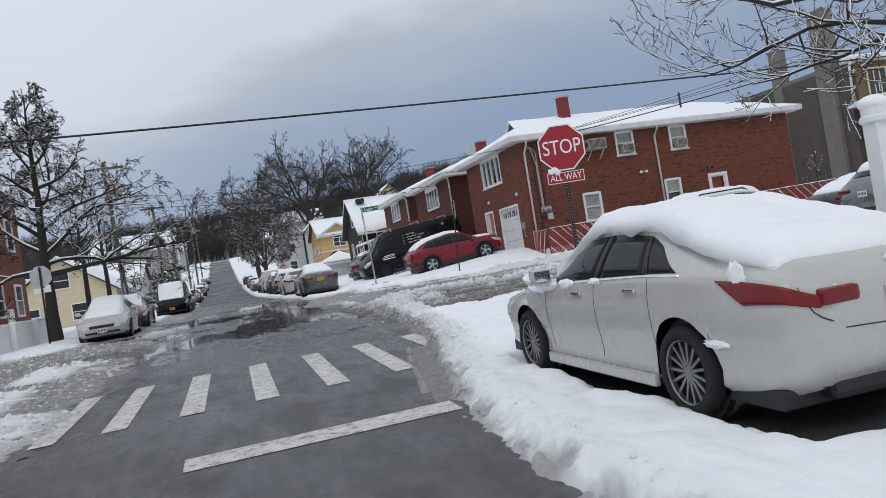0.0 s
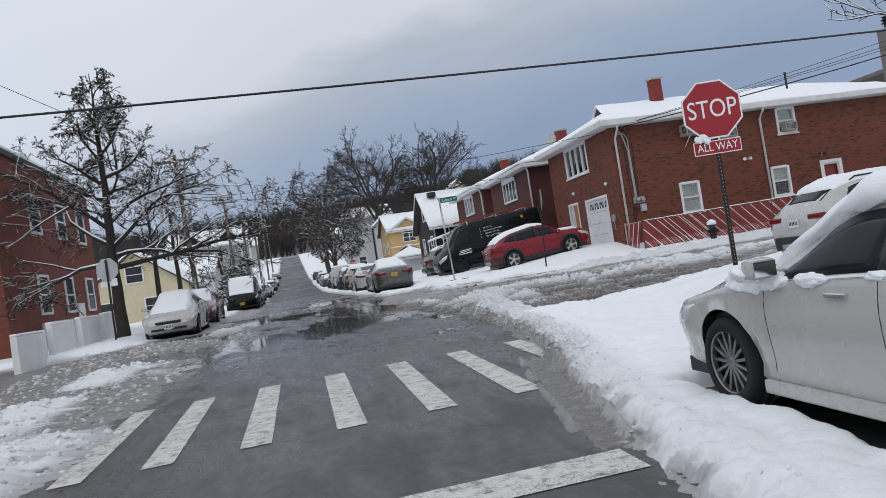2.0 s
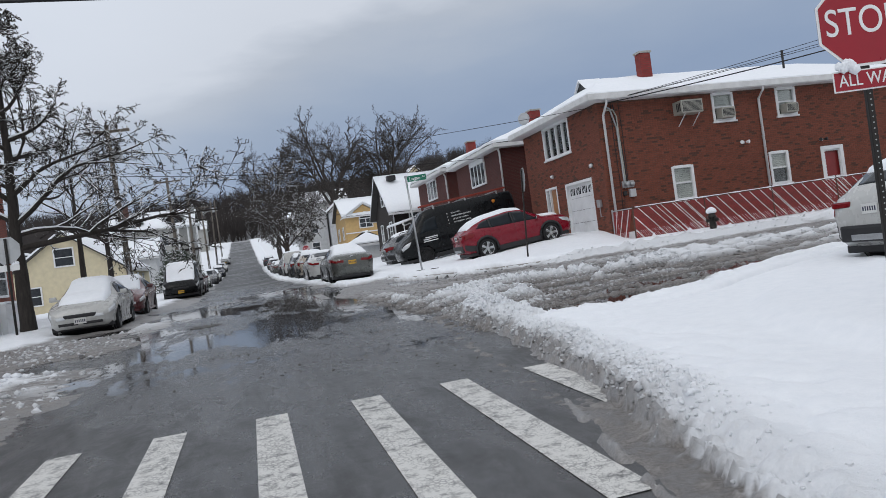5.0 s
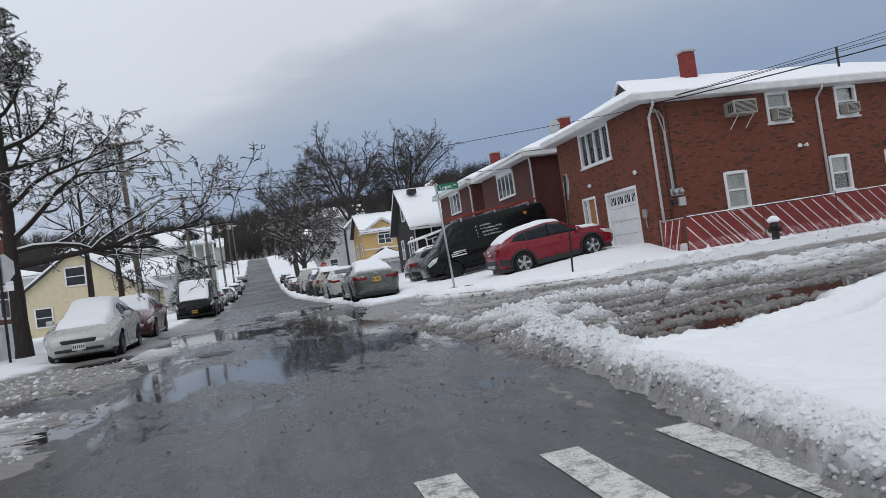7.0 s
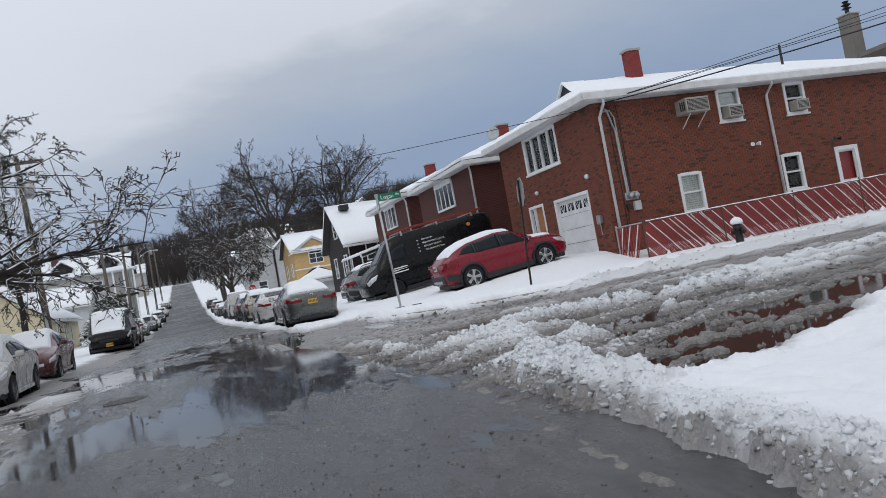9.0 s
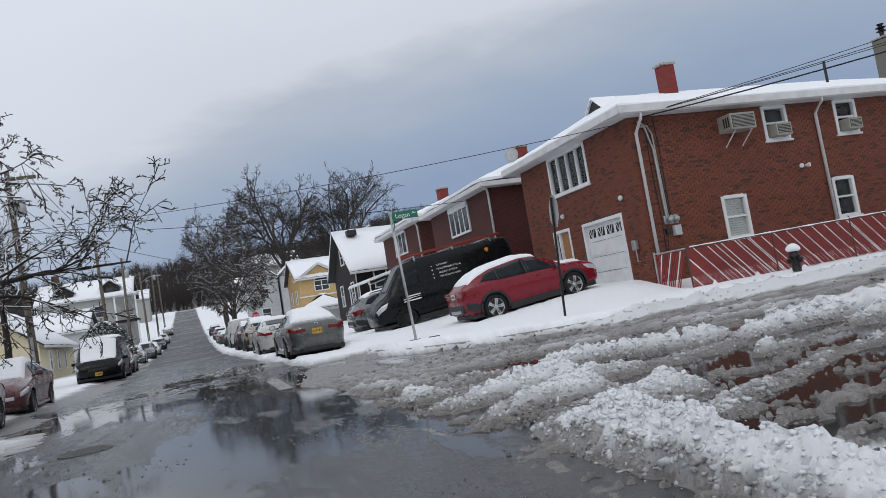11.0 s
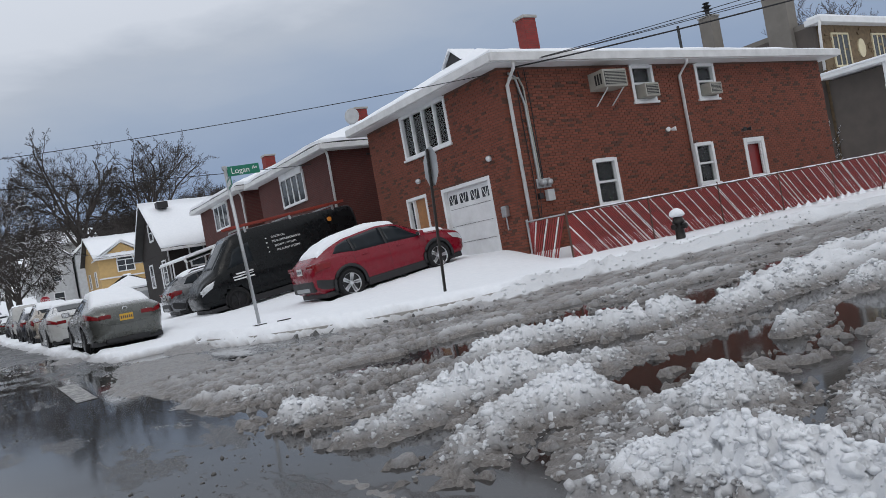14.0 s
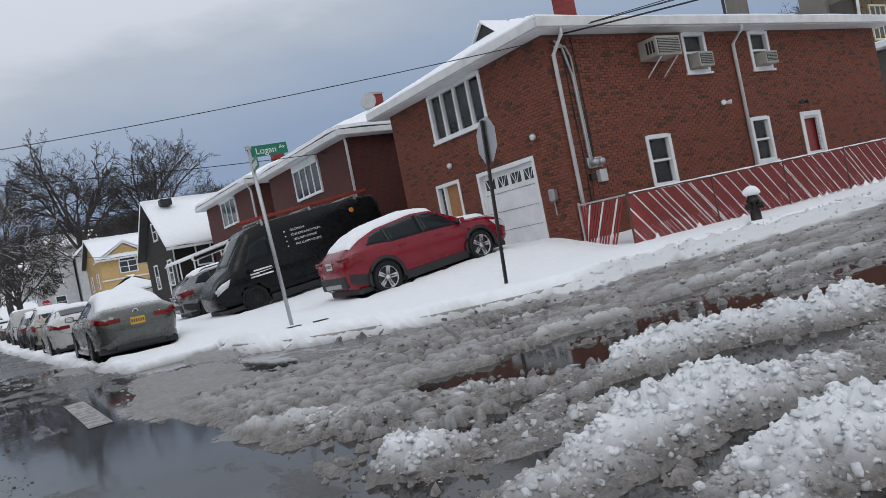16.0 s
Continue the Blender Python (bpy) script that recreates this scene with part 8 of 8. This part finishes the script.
part("front_gable_snow", prism(bmesh.new(), [(10.0, 6.95), (12.5, 8.5), (15.0, 6.95), (12.5, 8.37)], 3.1, Matrix.Translation((0, 91.55, 0))), SNOW, yl, "snow on the gable")
part("front_gable", prism(bmesh.new(), [(10.3, 6.7), (12.5, 8.15), (14.7, 6.7)], 0.3, Matrix.Translation((0, 91.98, 0))), YELLOW, yl)
part("door", B((14.1, 91.93, 2.2), (15.6, 92.02, 4.6), 0.01), DOORWOOD, yl, "brown door")
part("ledge", B((10.2, 91.85, 4.95), (18.1, 92.0, 5.08), 0.02), WHITE, yl)

house("white_house", "white gabled house with lapped siding", 8.7, 12.4, 115, 124, 1.5, 9.2, GREYWHITE, "gable", 1.6, "y", [("S", 1.3, 2.3, 6.6, 7.8), ("S", 1.3, 2.3, 4.0, 5.2)], 0.3, 0.3)
house("white_house", "pale grey gabled house beside the white one", 12.7, 16.4, 114, 124, 1.5, 9.3, GREYWHITE, "gable", 1.6, "y", [("S", 1.3, 2.3, 6.6, 7.8), ("S", 1.2, 2.4, 4.0, 5.2)], 0.3, 0.3)
house("hill_house", "pale house with snowy roof up the slope", 10.5, 19.0, 140, 149, 5.0, 13.2, GREIGE, "gable", 2.0, "x", [("S", 2.0, 3.4, 10.6, 12.0), ("S", 5.0, 6.2, 10.6, 12.0)], 0.4)
house("hill_house", "small pale gabled house high among the trees", 34.4, 39.4, 160, 166, 6.0, 17.6, CREAM, "gable", 2.4, "y", [("S", 2.0, 3.0, 16.6, 17.6)], 0.3)
house("hill_house", "far white house beside the street crest", 12, 20, 205, 214, 8.0, 15.0, GREYWHITE, "gable", 2.0, "x", [("S", 2.0, 3.0, 12, 13.4), ("S", 5.0, 6.0, 12, 13.4)], 0.4)

# west side
br = house("brick_block", "orange-red brick building with white windows", -24, -9.6, 30.5, 43.2, 0.2, 8.0, BRICK_LEFT, "dark", 0, "x", [("E", 10.4, 11.5, 2.2, 3.6), ("E", 10.2, 11.3, 5.4, 6.8), ("E", 7.0, 8.1, 2.2, 3.6), ("E", 7.0, 8.1, 5.4, 6.8), ("E", 3.6, 4.7, 2.2, 3.6), ("E", 3.6, 4.7, 5.4, 6.8)])
part("door", B((-9.62, 39.0, 0.4), (-9.53, 40.0, 2.5), 0.01), WHITE, br, "white door")
lw = thing("garden_wall", "low white rendered garden wall with snow on top", "wall", kind="structure")
for k in range(4):
    a = Vector((-7.5 + 0.19 * k * 1.0, 24.5 + 2.4 * k, 0))
    z_ = at(a.x, a.y + 1.2)
    part("wall_panel", B((a.x - 0.09, a.y, z_ - 0.4), (a.x + 0.09, a.y + 2.38, z_ + 1.02), 0.015), WHITE, lw)
    part("wall_snow", B((a.x - 0.10, a.y, z_ + 1.024), (a.x + 0.10, a.y + 2.38, z_ + 1.09), 0.03), SNOW, lw, "snow along the top")
part("wall_panel", B((-17.0, 33.9, 0.2), (-6.95, 34.1, at(-7, 34) + 1.05), 0.015), WHITE, lw)
cr = house("cream_house", "cream stucco cottage with snowy gable roof", -14.4, -6.4, 66, 80, 0.0, 3.6, CREAM, "gable", 2.9, "y", [("S", 3.4, 4.6, 4.2, 5.4), ("S", 4.6, 5.8, 1.6, 2.8), ("S", 1.2, 2.2, 1.6, 2.8), ("E", 3.0, 3.7, 1.9, 3.1), ("E", 6.0, 6.7, 1.9, 3.1), ("E", 9.0, 9.7, 1.9, 3.1)], 0.35)
cr.location.x = -1.8
part("shed_roof", prism(bmesh.new(), [(-6.4, 2.2), (-4.6, 1.7), (-4.6, 1.85), (-6.4, 2.4)], 4, Matrix.Translation((0, 81, 0))), SNOW, cr)
house("white_cottage", "white house with snowy low roofs", -31, -20, 86, 96, -1.5, 6.2, GREYWHITE, "hip", 1.6, "x", [("S", 4.0, 5.4, 3.4, 4.8, dict(panes=2)), ("S", 7.5, 8.9, 3.4, 4.8, dict(panes=2)), ("S", 5.5, 6.5, 0.5, 2.0)], 0.4)
house("white_cottage", "pale house behind the street trees", -18, -9.5, 100, 110, 0.0, 5.5, GREYWHITE, "gable", 2.2, "x", [("S", 2.0, 3.2, 3.4, 4.6), ("S", 5.0, 6.2, 3.4, 4.6)], 0.4)
STUCCO_FAR = plain("brown_chimney_brick", (0.09, 0.05, 0.042), 0.9, var=0.3)
gh = house("grey_house", "large pale grey house with dormers and snowy roof", -20, -7.2, 138, 150, 2.0, 11.6, GREIGE, "gable", 3.0, "x", [("S", 1.0, 2.4, 8.6, 10.2, dict(panes=2)), ("S", 4.4, 5.6, 8.6, 10.2), ("S", 7.6, 8.8, 8.6, 10.2), ("S", 3.0, 4.2, 5.0, 6.6), ("E", 3.0, 4.2, 8.6, 10.2), ("E", 7.0, 8.2, 8.6, 10.2)], 0.5)
for dx in (-16.5, -10.0):
    d_ = part("dormer", prism(bmesh.new(), [(dx - 1.3, 11.8), (dx + 1.3, 11.8), (dx + 1.3, 12.9), (dx, 13.9), (dx - 1.3, 12.9)], 4.0, Matrix.Translation((0, 138.6, 0))), BROWN, gh)
    part("dormer_snow", prism(bmesh.new(), [(dx - 1.6, 12.85), (dx, 14.05), (dx + 1.6, 12.85), (dx + 1.6, 13.05), (dx, 14.3), (dx - 1.6, 13.05)], 4.4, Matrix.Translation((0, 138.3, 0))), SNOW, d_)
    part("dormer_pane", B((dx - 0.5, 138.52, 12.0), (dx + 0.5, 138.58, 12.9)), PANE, d_)
chimney(gh, -17.8, 142, 13.0, 16.0, 1.0, 0.8, STUCCO_FAR)
po = part("porch", B((-9.5, 134.5, 7.2), (-6.2, 138, 7.5), 0.03), BROWN, gh, "brown two-tier porch")
for xx in (-9.3, -7.8, -6.4):
    part("porch_post", B((xx - 0.12, 134.6, 3.0), (xx + 0.12, 134.84, 11.2), 0.02), WHITE, po)
part("porch_roof", B((-9.8, 134.2, 11.2), (-5.9, 138, 11.5), 0.03), SNOW, po)
house("far_house", "far pale house under snow beyond the crest", -30, -16, 190, 200, 4.0, 13.5, GREYWHITE, "gable", 2.5, "x", [("S", 3.0, 4.4, 10, 11.6), ("S", 8.0, 9.4, 10, 11.6)], 0.4)
house("far_house", "far dark house under snow beyond the crest", -22, -9, 232, 242, 8.0, 17.0, GREIGE, "gable", 2.5, "x", [("S", 3.0, 4.4, 13, 14.6)], 0.4)

# east along the side street: the stone-fronted house and its chimneys
st = thing("stone_house", "large house of tan stone and brown stucco with tall chimneys", "house", kind="structure")
STUCCO = plain("brown_stucco", (0.10, 0.085, 0.075), 0.9, var=0.3, scale=1.5)
DULL = plain("grey_render", (0.19, 0.175, 0.155), 0.85, var=0.25, scale=1.5)
st.location = (2.2, 1.4, 0.8)
part("main_block", B((37.0, 36.0, 1.0), (52, 48, 9.0)), TAN, st, "tan stone front")
part("west_wall", B((36.6, 36.2, 1.0), (36.98, 48, 9.0), 0), STUCCO, st, "brown stucco flank")
part("roof_edge", B((36.3, 35.5, 9.0), (52.5, 36.4, 9.3), 0.03), WHITE, st)
part("flat_roof", B((36.6, 36.404, 9.0), (52, 48, 9.25)), DULL, st)
part("roof_snow", B((36.4, 35.6, 9.304), (52.4, 36.3, 9.42), 0.04), SNOW, st, "white snow blanket")
rnd = random.Random(8)
bm = bmesh.new()
for k in range(330):
    u, z = 37.05 + rnd.random() * 14.5, 1.3 + rnd.random() * 7.5
    w_, h_ = 0.18 + 0.25 * rnd.random(), 0.08 + 0.08 * rnd.random()
    box(bm, (u, 35.94 + 0.02 * rnd.random(), z), (u + w_, 36.05, z + h_))
sp = part("stone", bm, TAN, st, "rough tan stones")
sp["kind"] = "stuff"
ms = face_matrix(37, 52, 36, 48, "S")
for u0, u1, z0, z1 in ((0.9, 2.3, 6.9, 8.5), (4.8, 6.2, 6.9, 8.5), (8.8, 10.2, 6.9, 8.5)):
    flat_window(st, ms, u0, u1, z0, z1, 3, False, CREAM)
part("oval_window", lathe(bmesh.new(), [(0.5, -0.06), (0.5, 0.0), (0.3, -0.05), (0.28, 0.02)], 20, ms @ Matrix.Translation((3.55, 0, 7.8)) @ Matrix.Diagonal((0.7, 1, 1, 1))), CREAM, st)
po = part("porch_roof", B((36.0, 32.6, 6.15), (44, 36.0, 6.35), 0.03), WHITE, st, "white porch roof under snow")
part("porch_snow", B((36.0, 32.6, 6.354), (44, 35.9, 6.47), 0.05), SNOW, po)
part("porch_front", B((37.6, 33.2, 1.2), (43.6, 35.98, 6.15)), TAN, st, "stone bay under the porch roof")
flat_window(st, at_wall((37.6, 33.2), (1, 0)), 0.8, 3.2, 3.0, 5.3, 4, False, CREAM)
part("porch_post", T([(36.2, 32.9, 1.2), (36.2, 32.9, 6.15)], 0.09), WHITE, st)
pipe(st, [(36.4, 35.6, 9.2), (36.2, 35.6, 8.6), (36.2, 35.7, 6.6)], 0.07)
pipe(st, [(36.6, 32.5, 6.2), (35.6, 32.5, 5.5), (35.3, 32.5, 5.0), (35.3, 32.5, 1.3)], 0.08)
part("porch_side", B((36.9, 33.3, 1.0), (37.5, 36.0, 6.1)), STUCCO, st)
for x_, y_, w_, z_ in ((36.7, 37.8, 1.3, 12.9), (36.9, 42.2, 0.8, 11.6)):
    ch = chimney(st, x_, y_, 0.2, z_, 0.8, w_, DULL)
part("chimney_pot", lathe(bmesh.new(), [(0.12, 0.0), (0.12, 0.35), (0.28, 0.4), (0.1, 0.5), (0.28, 0.62), (0.1, 0.7), (0.2, 0.82)], 14, Matrix.Translation((36.9, 42.2, 11.65)) @ Matrix.Rotation(radians(90), 4, "X")), BLACKTRIM, st)
part("flank_annexe", B((33.0, 44.0, 1.0), (36.55, 52, 8.2)), DULL, st)

# white picket post and panel beside the parked saloon
vf = thing("vinyl_fence", "white vinyl fence post with snowy cap and lattice panel", "fence")
Z5 = at(5.9, 5.5)
part("post", B((5.82, 5.42, Z5 - 0.2), (5.98, 5.58, 2.16), 0.012), WHITE, vf)
part("post_cap", lathe(bmesh.new(), [(0.10, 0.0), (0.13, 0.02), (0.13, 0.06), (0.11, 0.08), (0.11, 0.14), (0.06, 0.2), (0.01, 0.22)], 16, Matrix.Translation((5.9, 5.5, 2.14)) @ Matrix.Rotation(radians(90), 4, "X")), WHITE, vf)
bm = bmesh.new()
bmesh.ops.create_icosphere(bm, subdivisions=3, radius=0.13, matrix=Matrix.Translation((5.9, 5.5, 2.33)) @ Matrix.Diagonal((1, 1, 0.6, 1)))
part("cap_snow", bm, SNOW, vf, "dome of snow", True)
part("top_rail", B((5.98, 5.46, 1.98), (8.4, 5.54, 2.10), 0.01), WHITE, vf)
part("mid_rail", B((5.98, 5.46, 1.62), (8.4, 5.54, 1.70), 0.01), WHITE, vf)
for k in range(16):
    part("picket", B((6.0 + k * 0.15, 5.475, Z5 + 0.05), (6.13 + k * 0.15, 5.525, 1.62), 0.006), WHITE, vf)
for k in range(12):
    for s in (-1, 1):
        part("lattice", T([(6.05 + k * 0.2 - s * 0.12, 5.5 + s * 0.012, 1.70), (6.05 + k * 0.2 + s * 0.12, 5.5 + s * 0.012, 1.98)], 0.012, 4), WHITE, vf)

# low white fence and clutter at the next crossing
wf = thing("white_fence", "low white fence before the yellow house", "fence")
for k in range(14):
    part("panel", B((6.5 + k * 0.75, 84.0, 1.2), (7.2 + k * 0.75, 84.08, 2.7), 0.01), WHITE, wf)
    part("post", B((6.42 + k * 0.75, 83.97, 1.1), (6.5 + k * 0.75, 84.11, 2.8), 0.01), WHITE, wf)

# more parked cars down the street
src = {o.name: o for o in scene.objects}
for key, x, y, hd in (("white_saloon", -3.7, 79, -90), ("grey_suv", -3.6, 93, -90), ("white_saloon", -3.6, 106, -90), ("navy_suv", -3.5, 122, -90), ("white_hatchback", -3.4, 140, -90), ("navy_suv", 4.3, 81, 90), ("grey_saloon", 4.3, 97, 90), ("white_hatchback", 4.3, 106, 90), ("grey_suv", 4.4, 120, 90), ("navy_suv", 4.3, 136, 90), ("grey_saloon", -3.3, 165, -90)):
    copy_thing(src[key], stand(x, y, hd))
car("dark_saloon", "dark saloon under snow on the side street", "car", stand(21.0, 20.2, 12), SEDAN, P_NAVY, (-1.36, 1.44), 0.33, "sedan", [(-2.2, 2.0, 0.14)], 10)
car("grey_estate", "grey off-road car with snow on its flanks", "car", stand(18.6, 16.0, 0), scaled(CROSS, 1.0, 1.02, 1.12), P_GREY, (-1.36, 1.28), 0.36, "suv", [(-1.8, 0.6, 0.1)], 6, PLATE_W)

# black van: rack, ladder, lettering
vn = src["black_van"]
for x in (-2.2, -0.6, 1.0):
    part("rack_bar", B((x - 0.03, -0.85, 2.53), (x + 0.03, 0.85, 2.58), 0.01), STEEL, vn)
    for s in (-1, 1):
        part("rack_foot", B((x - 0.04, s * 0.82 - 0.03, 2.38), (x + 0.04, s * 0.82 + 0.03, 2.54), 0.01), STEEL, vn)
LADDER = plain("orange_red_ladder", (0.24, 0.028, 0.014), 0.5, var=0.3)
ld = thing("ladder", "orange-red ladder lying on the van's roof rack", "ladder", vn.matrix_basis.copy())
for s in (0.35, 0.75):
    part("rail", B((-2.7, s - 0.02, 2.585), (1.6, s + 0.02, 2.67), 0.008), LADDER, ld)
for k in range(14):
    part("rung", T([(-2.55 + k * 0.3, 0.36, 2.63), (-2.55 + k * 0.3, 0.74, 2.63)], 0.016, 6), STEEL, ld)
VS = Matrix.Translation((0, 1.015, 0)) @ Matrix.Rotation(radians(180), 4, "Z") @ FACE
for k, (wd, x0) in enumerate((("ELECTRICAL", 0.32), ("TELECOMMUNICATIONS", 0.32), ("SECURITY SYSTEMS", 0.32), ("FIRE ALARM SYSTEMS", 0.32))):
    zz = 2.02 - k * 0.15
    t_ = text_mesh("lettering", wd, 0.09, Matrix.Translation((x0 - 0.0, 0.0, zz)) @ Matrix.Translation((-0.30 * len(wd) / 10 * 1.0, 0.985 - 0.03 * (zz - 1.5), 0)) @ Matrix.Rotation(radians(180), 4, "Z") @ FACE, SIGNWHITE, vn, 0.003)
    part("bullet", lathe(bmesh.new(), [(0.022, 0.955), (0.022, 0.995)], 8, Matrix.Translation((0.46, 0, zz))), SIGNWHITE, vn)
for k in range(3):
    part("lettering_bar", B((1.15, 1.02, 1.14 - k * 0.085), (1.85, 1.037, 1.185 - k * 0.085)), SIGNWHITE, vn)
part("emblem", lathe(bmesh.new(), [(0.08, 0.955), (0.08, 0.985), (0.05, 0.99)], 16, Matrix.Translation((-1.9, 0, 2.12))), AMBER, vn)

# bricks of the corner house nearest the street, one by one
cache = {}
for p, q, za, zb, pr in HOUSE_SINGLE:
    key = round(q - p, 3)
    if key not in cache:
        me = bpy.data.meshes.new("brick")
        w_, h_, e = q - p, zb - za, 0.004
        me.from_pydata([(0, 0.01, 0), (w_, 0.01, 0), (w_, 0.01, h_), (0, 0.01, h_), (e, -0.013, e), (w_ - e, -0.013, e), (w_ - e, -0.013, h_ - e), (e, -0.013, h_ - e)], [], [(4, 5, 6, 7), (0, 1, 5, 4), (1, 2, 6, 5), (2, 3, 7, 6), (3, 0, 4, 7), (0, 3, 2, 1)])
        me.materials.append(BRICK)
        cache[key] = me
    b_ = new("brick", cache[key])
    b_.parent = WS
    b_.location = SIDE @ Vector((p, 0, za))
